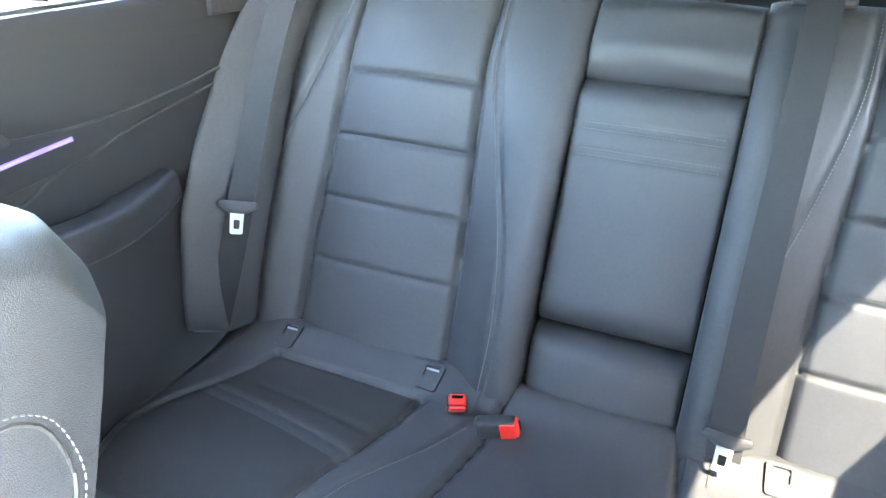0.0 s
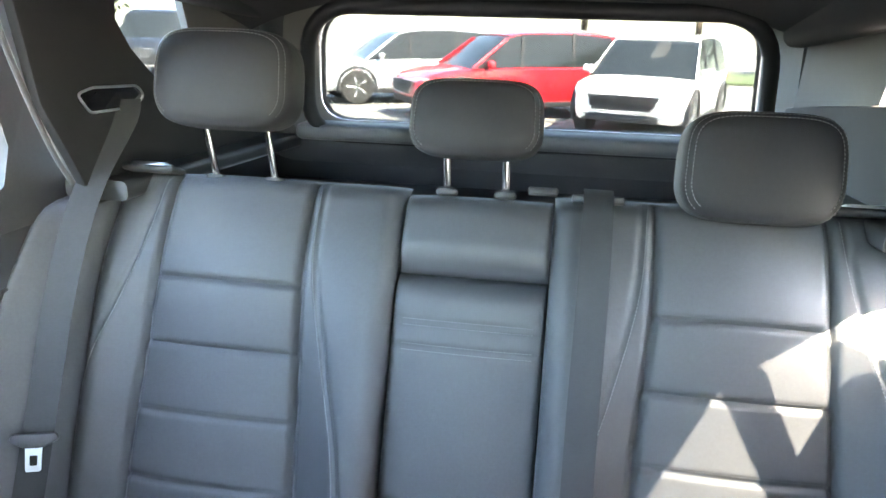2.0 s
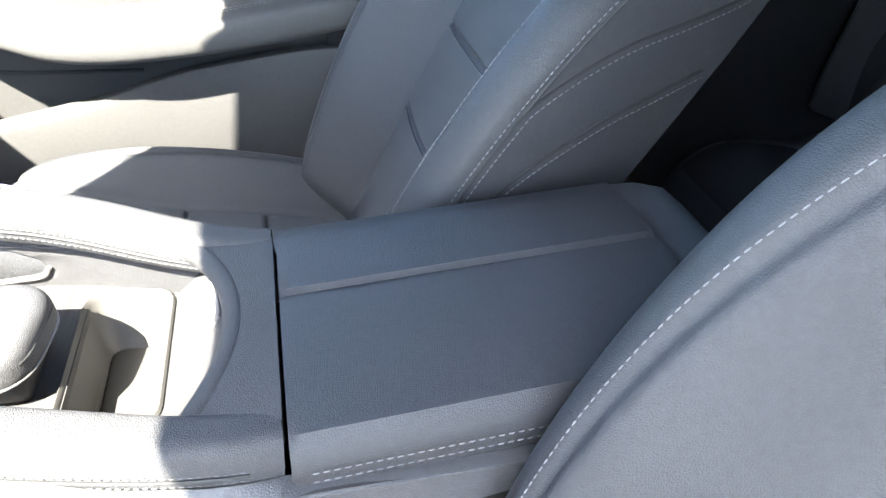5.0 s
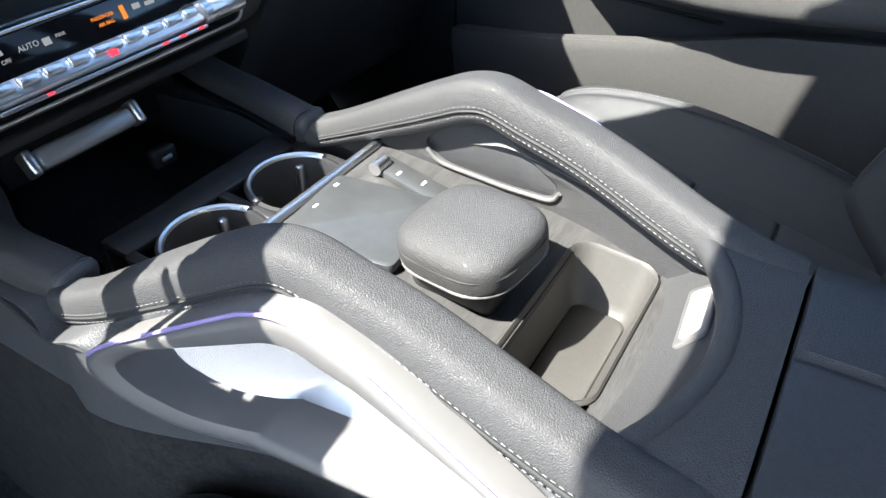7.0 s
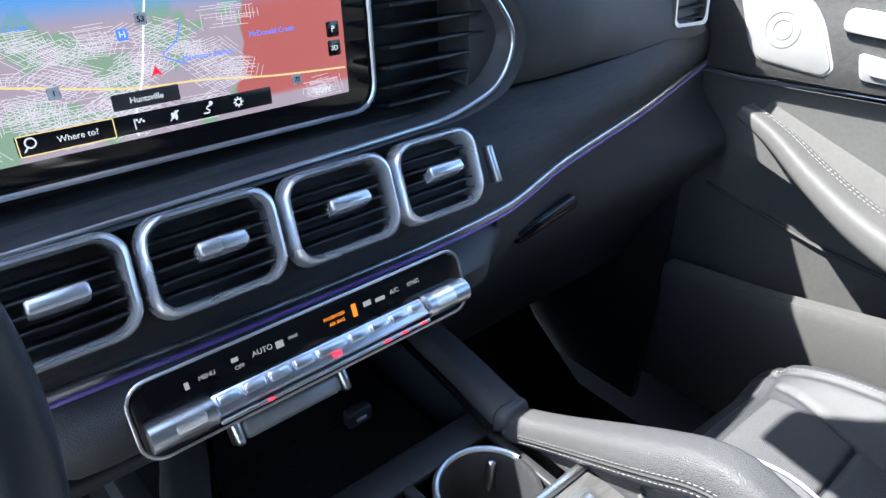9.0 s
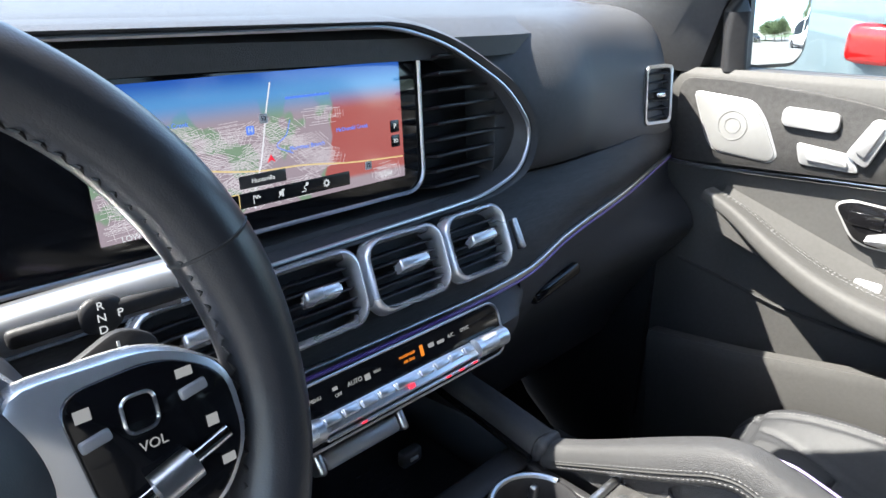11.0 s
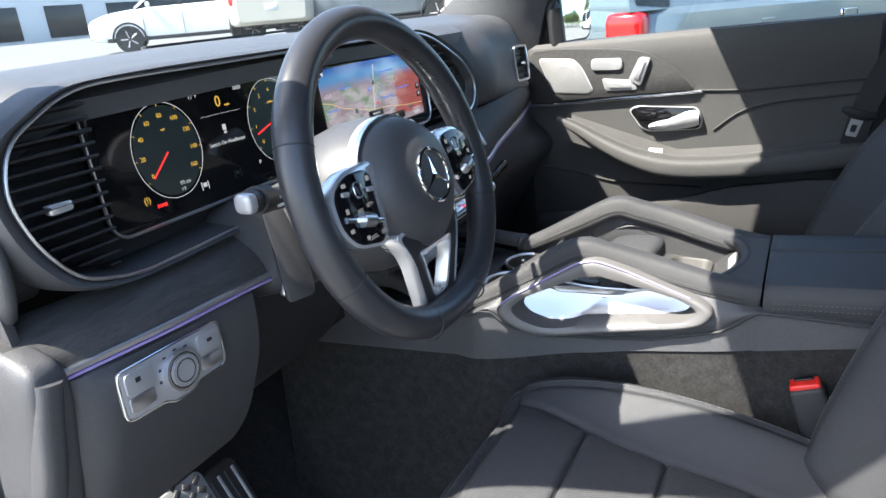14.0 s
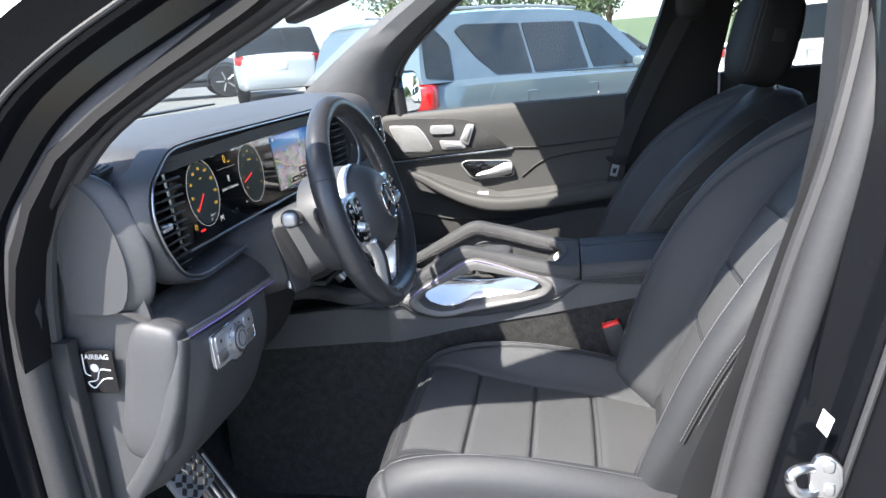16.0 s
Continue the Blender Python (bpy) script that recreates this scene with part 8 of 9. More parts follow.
sweep("window_frame", spline(arr((0.745, 0.668, 1.15), (0.735, 0.668, 1.30), (0.71, 0.53, 1.44), (0.675, 0.31, 1.60)), 16), ring2d(0.03, 0.035, 0.008), DARK, fd, "black window frame")
sweep("sill_seal", spline(arr((0.765, 0.72, 1.142), (0.765, 0.35, 1.162), (0.765, -0.05, 1.176)), 10), ring2d(0.014, 0.012, 0.004), RUBBER, fd, "rubber window seal")

# wing mirror
mirror = thing("wing_mirror", (0.93, 0.70, 1.14), "black wing mirror with a reflecting glass", "wing mirror")
egg("mirror_shell", (0.21, 0.13, 0.16), (0.94, 0.745, 1.212), PAINT, mirror, "glossy black shell", power=3.4, turn=(0, 0, -14))
MIRROR = material("mirror_glass", (0.9, 0.9, 0.9), 0.01, metal=1.0, vary=0.0, rough_vary=0.0)
slab("mirror_rim", ring2d(0.19, 0.145, 0.045), 0.01, basis((0.925, 0.690, 1.212), (0.97, -0.25, 0), (0, 0.08, 1)), DARK, mirror, "black rim", edge=0.003)
slab("mirror_glass", ring2d(0.175, 0.13, 0.042), 0.002, basis((0.9225, 0.6795, 1.212), (0.97, -0.25, 0), (0, 0.08, 1)), MIRROR, mirror, "mirror glass", edge=0.001)
tube("mirror_foot", arr((0.80, 0.70, 1.13), (0.86, 0.72, 1.14), (0.93, 0.735, 1.17)), 0.025, PAINT, mirror, "black foot", n=8)

# rear right door
rd2 = thing("rear_door", (0.75, -0.7, 0.42), "closed rear door with dark trim and a violet light line", "car door", "car doors")
# the same card skin, its base colour darkened to carry the rear door's shade
CARD_UNSHADED, CARD = CARD, material("rear_door_skin", (0.013, 0.013, 0.015), 0.5, grain=0.2, grain_scale=520, kind="leather", vary=0.12)
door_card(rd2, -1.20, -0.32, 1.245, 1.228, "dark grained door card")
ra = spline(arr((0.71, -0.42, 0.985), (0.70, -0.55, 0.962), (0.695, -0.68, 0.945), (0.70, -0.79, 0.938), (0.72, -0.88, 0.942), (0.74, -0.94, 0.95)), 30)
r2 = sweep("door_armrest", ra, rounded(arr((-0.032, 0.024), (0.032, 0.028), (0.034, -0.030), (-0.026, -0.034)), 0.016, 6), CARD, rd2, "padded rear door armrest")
t, sd, u = axes_along(ra, (0, 0, 1))
stitches("stitching", ra + sd * -0.033 + u * -0.01, -sd, r2, pitch=0.008)
al = np.array([(face_x(y, 1.06) - 0.004, y, np.interp(y, (-0.79, -0.4), (1.071, 1.04))) for y in np.linspace(-0.40, -0.785, 16)])
sweep("ambient_line", al, ring2d(0.005, 0.006, 0.002), AMBIENT, rd2, "violet ambient light line")
for pts in (((-0.36, 1.11), (-0.6, 1.10), (-0.8, 1.085), (-1.0, 1.10), (-1.09, 1.115)), ((-0.36, 1.02), (-0.6, 1.015), (-0.78, 1.03), (-0.9, 1.06), (-1.08, 1.09)), ((-0.4, 1.0), (-0.6, 0.99), (-0.69, 1.0), (-0.76, 1.03))):
    tube("crease", np.array([(face_x(y, z) - 0.002, y, z) for y, z in pts]), 0.003, SEAM, rd2, n=30, sides=6)
o, c = dring(rounded(arr((-0.42, 1.16), (-0.62, 1.16), (-0.70, 1.09), (-0.42, 1.075)), 0.02))
slab("dark_panel", o, 0.004, dm(*c, 0.002), WOOD, rd2, "dark wood panel", edge=0.002)
w2 = plate("door_window", arr((0.775, -0.33, 1.25), (0.775, -1.24, 1.262), (0.735, -1.22, 1.58), (0.70, -0.38, 1.60)), 0.004, PALEGLASS, rd2, "tinted rear door window")
w2.visible_shadow = False
plate("door_frame", arr((0.742, -1.09, 1.2), (0.742, -1.095, 1.258), (0.742, -1.12, 1.271), (0.742, -1.143, 1.329), (0.742, -1.133, 1.391), (0.742, -1.103, 1.427), (0.742, -1.03, 1.50), (0.742, -0.95, 1.62), (0.742, -1.3, 1.62), (0.742, -1.3, 1.2)), 0.02, DARK, rd2, "black rear edge of the door frame", flip=True)
tube("door_seal", arr((0.66, -1.07, 1.6), (0.665, -1.10, 1.5), (0.67, -1.14, 1.40), (0.675, -1.185, 1.31), (0.675, -1.215, 1.262)), 0.005, RUBBER, rd2, "grey rubber door seal", n=30)
sweep("window_bar", spline(arr((0.765, -0.80, 1.25), (0.75, -0.82, 1.42), (0.715, -0.84, 1.60)), 8), ring2d(0.03, 0.04, 0.008), DARK, rd2, "black window divider")
sweep("sill_seal", spline(arr((0.765, -0.33, 1.226), (0.765, -0.7, 1.234), (0.765, -1.1, 1.244)), 10), ring2d(0.014, 0.012, 0.004), RUBBER, rd2, "rubber window seal")

# passenger belt
pb = thing("front_seat_belt", (0.69, -0.12, 0.6), "grey passenger seat belt hanging from the centre pillar", "seat belt", "front belts")
ribbon("webbing", arr((0.645, -0.215, 1.44), (0.648, -0.19, 1.38), (0.655, -0.108, 1.21), (0.660, -0.03, 1.02), (0.664, -0.01, 0.93), (0.69, 0.0, 0.80), (0.685, -0.02, 0.62)), 0.046, WEBBING, pb, (0.15, 1, 0.25))
tongue(pb, (0.656, -0.014, 0.985), (0.15, -1, -0.25), (0.0, -0.3, 0.95))
guide = egg("belt_guide", (0.05, 0.085, 0.10), (0.655, -0.212, 1.435), DARK, pb, "black belt guide", power=3)
db = thing("front_seat_belt", (-0.72, -0.12, 0.6), "dark driver's seat belt beside the centre pillar", "seat belt", "front belts")
ribbon("webbing", arr((-0.685, -0.20, 1.45), (-0.70, -0.14, 1.2), (-0.705, -0.07, 0.95), (-0.69, -0.02, 0.78), (-0.675, 0.0, 0.62)), 0.046, WEBBING, db, (-0.15, 1, 0.25))

# pedals and foot rest
ped = thing("brake_pedal", (-0.50, 0.86, 0.45), "ribbed rubber and metal brake pedal", "pedal", "pedals")
pm2 = basis((-0.505, 0.83, 0.62), (1, 0, 0), (0, 0.5, 0.866))
slab("pedal_plate", ring2d(0.10, 0.075, 0.012), 0.008, pm2, SILVER, ped, "metal pedal plate", edge=0.003)
for i in range(5):
    for j in range(4):
        rbox("rubber_rib", (0.014, 0.009, 0.004), (0, 0, 0), RUBBER, ped, r=0.0015, m=pm2 @ pose(-0.036 + 0.018 * i, -0.025 + 0.017 * j, 0.009, 0, 0, 35 if (i + j) % 2 else -35))
tube("pedal_arm", arr((-0.505, 0.845, 0.64), (-0.505, 0.90, 0.78), (-0.505, 0.95, 0.88)), 0.010, DARK, ped, "black pedal arm", n=8)
gas = thing("accelerator_pedal", (-0.33, 0.86, 0.38), "black ribbed rubber accelerator pedal", "pedal", "pedals")
gm = basis((-0.37, 0.87, 0.50), (0.98, -0.15, 0.1), (0.1, 0.45, 0.88))
slab("pedal_plate", ring2d(0.06, 0.18, 0.01), 0.01, gm, RUBBER, gas, "black rubber pedal", edge=0.003)
for i in range(4):
    rbox("rubber_rib", (0.006, 0.15, 0.004), (0, 0, 0), SILVER if i % 2 else RUBBER, gas, r=0.0015, m=gm @ pose(-0.021 + 0.014 * i, 0, 0.011))
mirror_in = thing("rear_view_mirror", (0, 0.5, 1.5), "black rear-view mirror below the windscreen header", "mirror")
egg("mirror_shell", (0.24, 0.05, 0.07), (0.02, 0.50, 1.515), PIANO, mirror_in, "gloss black shell", power=4)
slab("mirror_glass", ring2d(0.225, 0.06, 0.012), 0.002, basis((0.02, 0.474, 1.515), (1, -0.1, 0), (0, 0.1, 1)), MIRROR, mirror_in, "mirror glass", edge=0.0005)
rings = [np.c_[ring2d(w, hgt, 0.015)[:, 0] + 0.04, np.full(24, y), ring2d(w, hgt, 0.015)[:, 1] + z] for y, w, hgt, z in ((0.43, 0.34, 0.05, 1.59), (0.50, 0.30, 0.06, 1.565), (0.60, 0.19, 0.06, 1.505), (0.70, 0.11, 0.04, 1.455), (0.74, 0.08, 0.03, 1.437))]
loft("sensor_cover", rings, DARK, mirror_in, "black plastic sensor cover on the windscreen")
tube("mirror_stem", arr((0.02, 0.52, 1.52), (0.03, 0.56, 1.56)), 0.012, DARK, mirror_in, n=4)
# bulkhead below the windscreen and the sides of the foot wells
plate("bulkhead", arr((-0.74, 1.12, 1.2), (0.74, 1.12, 1.2), (0.74, 1.12, 0.36), (-0.74, 1.12, 0.36)), 0.02, CARPET, car_body, "dark bulkhead")
plate("kick_panel", arr((0.735, 0.74, 1.05), (0.735, 1.12, 1.05), (0.735, 1.12, 0.36), (0.735, 0.74, 0.36)), 0.02, DARK, car_body, flip=True)
plate("kick_panel", arr((-0.735, 0.80, 1.0), (-0.735, 1.12, 1.0), (-0.735, 1.12, 0.36), (-0.735, 0.80, 0.36)), 0.02, DARK, car_body)
plate("lower_shell", arr((0.80, 1.2, 0.9), (0.80, -2.1, 0.9), (0.80, -2.1, 0.2), (0.80, 1.2, 0.2)), 0.02, PAINT, car_body)

# ---- outside ----
ASPHALT = material("sunlit_asphalt", (0.16, 0.155, 0.145), 0.9, grain=0.8, grain_scale=120, vary=0.15, vary_scale=0.6)
gv = [[(x, y, GROUND) for x in (-600, -40, -12, 0, 12, 40, 600)] for y in (-600, -40, -12, 0, 12, 40, 600)]
ground = tagged(panel("ground", gv, ASPHALT, thick=0.1), "pale sunlit asphalt car park", "ground", kind="structure")
TYRE = material("tyre_rubber", (0.02, 0.02, 0.02), 0.8, vary=0.2)
LAMP = material("clear_lamp", (0.7, 0.72, 0.75), 0.1, vary=0.1, coat=0.5)
TAIL = material("red_lamp", (0.45, 0.008, 0.008), 0.12, coat=0.6, vary=0.1)
CARGLASS = material("dark_car_glass", (0.018, 0.022, 0.024), 0.16, coat=0.0, spec=0.3, vary=0.2)


def paint(name, color, metal=0.0):
    return material(name, color, 0.25, metal=metal, coat=0.8, vary=0.03, vary_scale=1.0)


def car(name, at, heading, length, width, height, body, label, style="suv", tail=TAIL, cat="car", lift=0.0):
    """A parked car: body lofted along its length, glass house, wheels, lamps and trim. It looks along +y of its own."""
    m = pose(at[0], at[1], GROUND + lift, 0, 0, heading)
    c = thing(name, (at[0], at[1], GROUND + lift), label, cat, "parked cars")
    L, W, H = length, width, height
    belt = 0.60 * H
    if style == "suv":
        prof = ((-0.5, 0.30, 0.52), (-0.495, 0.2, 0.60), (-0.47, 0.17, 0.62), (-0.30, 0.17, 0.62), (0.18, 0.17, 0.60), (0.26, 0.17, 0.585), (0.40, 0.17, 0.54), (0.47, 0.18, 0.48), (0.495, 0.22, 0.42), (0.5, 0.28, 0.36))
        roof = ((-0.485, 0.61, 0.63), (-0.455, 0.61, 0.90), (-0.40, 0.61, 0.965), (-0.2, 0.61, 1.0), (0.02, 0.61, 0.985), (0.10, 0.60, 0.93), (0.21, 0.595, 0.70), (0.27, 0.585, 0.59))
    elif style == "van":
        prof = ((-0.5, 0.30, 0.55), (-0.495, 0.18, 0.62), (-0.47, 0.15, 0.63), (-0.30, 0.14, 0.63), (0.2, 0.14, 0.60), (0.30, 0.14, 0.57), (0.42, 0.15, 0.50), (0.48, 0.17, 0.43), (0.5, 0.25, 0.34))
        roof = ((-0.485, 0.62, 0.66), (-0.46, 0.62, 0.90), (-0.42, 0.62, 0.965), (-0.2, 0.62, 1.0), (0.05, 0.61, 0.99), (0.14, 0.60, 0.93), (0.26, 0.59, 0.72), (0.34, 0.56, 0.57))
    else:  # pickup
        prof = ((-0.5, 0.30, 0.58), (-0.495, 0.26, 0.60), (-0.3, 0.24, 0.60), (-0.12, 0.22, 0.60), (0.2, 0.22, 0.60), (0.30, 0.22, 0.59), (0.44, 0.22, 0.56), (0.49, 0.24, 0.50), (0.5, 0.28, 0.36))
        roof = ((-0.13, 0.60, 0.62), (-0.11, 0.60, 0.93), (-0.08, 0.60, 0.985), (0.02, 0.60, 1.0), (0.10, 0.60, 0.985), (0.14, 0.60, 0.95), (0.20, 0.60, 0.76), (0.25, 0.595, 0.60))
    tm = np.array(m)
    place = lambda p: np.asarray(p, float) @ tm[:3, :3].T + tm[:3, 3]  # noqa: E731
    # body
    pts = spline(np.array([(a * L, b * H, d * H) for a, b, d in prof]), 40)
    rings = []
    for y, zb, zt in pts:
        e = min(1.0, (L / 2 - abs(y)) / 0.22 + 0.72)
        w = W / 2 * (0.86 + 0.14 * math.sqrt(max(1 - (1 - min(e, 1)) ** 2 * 6, 0.0))) * min(1, 0.80 + (L / 2 - abs(y)) / 0.5 * 0.2 if abs(y) > L / 2 - 0.5 else 1)
        q = [(-w * 0.80, zt), (-w * 0.93, zt - 0.012), (-w * 0.985, zt - 0.08 * (zt - zb)), (-w, zt - 0.35 * (zt - zb)), (-w * 0.985, zb + 0.3 * (zt - zb)), (-w * 0.97, zb + 0.06), (-w * 0.9, zb)]
        ring = q + [(-a, b) for a, b in reversed(q)] + [(w * 0.4, zt + 0.018), (-w * 0.4, zt + 0.018)][::1]
        rings.append([(a, y, b) for a, b in ring])
    loft("body", place(np.array(rings).reshape(-1, 3)).reshape(len(rings), -1, 3), body, c, "painted body", angle=40)
    # glass house: glass below a painted roof
    rp = spline(np.array([(a * L, b * H, d * H) for a, b, d in roof]), 36)
    gl, rf = [], []
    for y, zb, zt in rp:
        k = (zt - belt) / max(H - belt, 0.01)
        w0 = W / 2 * 0.93
        w1 = W / 2 * (0.93 - 0.19 * max(k, 0))
        gl.append([(-w0, y, zb), (-w1 * 1.0, y, zt - 0.02), (-w1 * 0.9, y, zt - 0.006), (w1 * 0.9, y, zt - 0.006), (w1, y, zt - 0.02), (w0, y, zb)])
        if k > 0.80:
            rf.append([(-w1 * 1.012, y, zt - 0.055), (-w1 * 1.0, y, zt - 0.01), (-w1 * 0.85, y, zt + 0.012), (0, y, zt + 0.022), (w1 * 0.85, y, zt + 0.012), (w1 * 1.0, y, zt - 0.01), (w1 * 1.012, y, zt - 0.055)])
    loft("glass_house", place(np.array(gl).reshape(-1, 3)).reshape(len(gl), -1, 3), body if style == "van" else CARGLASS, c, "painted cabin" if style == "van" else "dark windows", angle=40)
    if style == "van":
        for s in (-1, 1):
            for way in (((-0.474, 0.12), (-0.405, 0.06), (-0.398, 0.55), (-0.435, 0.80), (-0.460, 0.72)), ((-0.375, 0.72), (-0.335, 0.36), (-0.285, 0.08), (-0.175, 0.06), (-0.185, 0.80), (-0.35, 0.80)), ((-0.165, 0.06), (0.025, 0.05), (0.005, 0.80), (-0.175, 0.80)), ((0.045, 0.05), (0.235, 0.05), (0.19, 0.28), (0.105, 0.72), (0.025, 0.79))):
                pane = np.array([(s * (W / 2 * (0.93 - 0.19 * f) + 0.012), a * L, belt + f * (H - belt)) for a, f in rounded(np.array(way) * arr((L, H - belt)), 0.03) / arr((L, H - belt))])
                plate("side_pane", place(pane), 0.012, CARGLASS, c, "dark side window", flip=s > 0)
    if rf:
        loft("roof", place(np.array(rf).reshape(-1, 3)).reshape(len(rf), -1, 3), body, c, "painted roof", angle=50)

    def edge_pillar(f0, f1, thick=0.05, mat2=None):
        """A pillar up the side at shares of the length, from belt to roof."""
        for s in (-1, 1):
            ztop = float(np.interp(f1 * L, rp[:, 0], rp[:, 2]))
            k = (ztop - belt) / (H - belt)
            p0 = (s * W / 2 * 0.935, f0 * L, belt - 0.01)
            p1 = (s * W / 2 * (0.94 - 0.19 * k), f1 * L, ztop - 0.01)
            sweep("pillar", spline(place(arr(p0, p1)), 4), ring2d(thick, 0.03, 0.01), mat2 or body, c, up=tuple(m.to_3x3() @ Vector((s, 0, 0.2))))
    if style == "pickup":
        edge_pillar(0.235, 0.15, 0.06)
        edge_pillar(0.05, 0.04, 0.05, DARK)
        edge_pillar(-0.115, -0.10, 0.08)
        # load bed
        for s in (-1, 1):
            v = place(arr((s * W * 0.44, -0.485 * L, 0.60 * H + 0.012), (s * W * 0.44, -0.14 * L, 0.60 * H + 0.012)))
            sweep("bed_rail", spline(v, 4), ring2d(0.09, 0.05, 0.015), body, c)
    else:
        if style != "van":
            edge_pillar(0.265, 0.105, 0.06)
            edge_pillar(0.045, 0.03, 0.07, DARK)
            edge_pillar(-0.20, -0.215, 0.07, DARK)
        if style != "van":
            edge_pillar(-0.455, -0.41, 0.10)
        for s in (-1, 1):
            sweep("roof_bar", spline(place(arr((s * W * 0.345, -0.36 * L, H + 0.015), (s * W * 0.35, -0.15 * L, H + 0.035), (s * W * 0.345, 0.04 * L, H + 0.015))), 14), ring2d(0.03, 0.03, 0.01), SILVER, c, "roof bar")
    # wheels
    for fy in (0.315, -0.295):
        for s in (-1, 1):
            R = 0.36 if style != "pickup" else 0.40
            ctr = m @ Vector((s * (W / 2 - 0.11), fy * L, R))
            ax = m.to_3x3() @ Vector((s, 0, 0))
            fw = m.to_3x3() @ Vector((0, 1, 0))
            ring = lambda r, d: [tuple(ctr + fw * (r * math.cos(a)) + Vector((0, 0, 1)) * (r * math.sin(a)) + ax * d) for a in np.linspace(0, 2 * np.pi, 28, endpoint=False)]  # noqa: E731
            ty = loft("tyre", [ring(R * 0.6, -0.11), ring(R * 0.95, -0.11), ring(R, -0.08), ring(R, 0.08), ring(R * 0.95, 0.11), ring(R * 0.66, 0.115)], TYRE, c, "black tyre")
            loft("rim", [ring(R * 0.66, 0.08), ring(R * 0.66, 0.112), ring(R * 0.6, 0.112), ring(R * 0.56, 0.07), ring(R * 0.1, 0.075)], DARK, ty, "dark wheel rim")
            for i in range(5):
                a = 2 * math.pi * i / 5
                d = fw * math.cos(a) + Vector((0, 0, 1)) * math.sin(a)
                tube("spoke", np.array([ctr + ax * 0.10 + d * (R * 0.1), ctr + ax * 0.108 + d * (R * 0.62)]), 0.022, SILVER, ty, "wheel spoke", n=3, sides=6)
            arch = [tuple(ctr + fw * ((R + 0.05) * math.cos(a)) + Vector((0, 0, 1)) * ((R + 0.05) * math.sin(a)) + ax * 0.095) for a in np.linspace(-0.15, math.pi + 0.15, 24)]
            sweep("wheel_arch", np.array(arch), ring2d(0.05, 0.08, 0.02), DARK, c, "black wheel arch", up=tuple(ax))
    # front and rear details
    fz = 0.40 * H
    g = slab("grille", rounded(arr((-W * 0.30, 0.11), (W * 0.30, 0.11), (W * 0.24, -0.10), (-W * 0.24, -0.10)), 0.04), 0.05, m @ pose(0, L * 0.494, fz - 0.06) @ basis((0, 0, 0), (-1, 0, 0), (0, -0.12, 1)), DARK, c, "black mesh grille", edge=0.01)
    for i in range(6):
        rbox("grille_bar", (W * 0.5, 0.012, 0.008), (0, 0, 0), SILVER if style == "pickup" else PIANO, g, r=0.003, m=m @ pose(0, L * 0.494 + 0.052 + 0.004 * i, fz - 0.14 + 0.032 * i))
    tube("grille_frame", place(np.array([(x, L * 0.494 + 0.045 + 0.12 * -y, fz - 0.06 + y) for x, y in rounded(arr((-W * 0.31, 0.12), (W * 0.31, 0.12), (W * 0.25, -0.11), (-W * 0.25, -0.11)), 0.04)])), 0.012, SILVER, g, "silver grille frame", smooth_path=False, sides=6, closed=True)
    rbox("lower_grille", (W * 0.62, 0.06, 0.12), (0, 0, 0), DARK, c, "dark lower bumper", r=0.02, m=m @ pose(0, L * 0.494, 0.30 * H - 0.12))
    for s in (-1, 1):
        slab("headlamp", rounded(arr((-0.20, 0.03), (0.16, 0.045), (0.18, 0.015), (0.02, -0.015), (-0.02, -0.12), (-0.07, -0.12), (-0.06, -0.02)) * arr((-s if s > 0 else 1, 1)), 0.012), 0.05, m @ pose(s * W * 0.355, L * 0.468, fz + 0.07, 0, 0, -s * 26) @ basis((0, 0, 0), (-1, 0, 0), (0, -0.15, 1)), LAMP, c, "clear headlamp", edge=0.008)
        egg("tail_lamp", (0.34, 0.26, 0.27) if style == "van" else (0.24, 0.14, 0.17), (0, 0, 0), tail, c, "red tail lamp", power=4.5, nu=24, nv=16, m=m @ pose(s * W * 0.405, -L * 0.472, 0.545 * H, 0, 0, s * 30))
        ms = egg("side_mirror", (0.20, 0.12, 0.14), (0, 0, 0), body if style != "pickup" else DARK, c, "door mirror", power=3, nu=20, nv=14, m=m @ pose(s * (W / 2 + 0.07), 0.20 * L, belt + 0.06))
        for fy in (0.03, -0.19):
            rbox("door_handle", (0.03, 0.17, 0.025), (0, 0, 0), body, c, "door handle", r=0.01, m=m @ pose(s * (W / 2 * 0.985), (fy + 0.0) * L, belt - 0.14))
        for fy in (0.235, 0.045, -0.205):
            p = place(np.array([(s * W / 2 * q, fy * L, z) for q, z in ((0.945, belt - 0.01), (0.992, belt - 0.16), (1.003, 0.38 * H), (0.985, 0.22 * H))]))
            tube("door_gap", p, 0.006, DARK, c, n=12, sides=5)
        sweep("lower_trim", spline(place(arr((s * W * 0.487, -0.44 * L, 0.19 * H), (s * W * 0.492, 0, 0.18 * H), (s * W * 0.487, 0.42 * L, 0.19 * H))), 8), ring2d(0.04, 0.10, 0.015), DARK, c, "black lower trim")
    rbox("number_plate", (0.30, 0.012, 0.15), (0, 0, 0), WHITE, c, "plain white plate", r=0.004, m=m @ pose(0, -L * 0.5, 0.46 * H))
    return c


REDPAINT = paint("red_car_paint", (0.42, 0.012, 0.02))
WHITEPAINT = paint("white_car_paint", (0.78, 0.78, 0.77))
SILVERPAINT = paint("silver_car_paint", (0.52, 0.54, 0.55), 0.3)
BLUEGREY = paint("pale_blue_grey_paint", (0.13, 0.165, 0.18), 0.3)
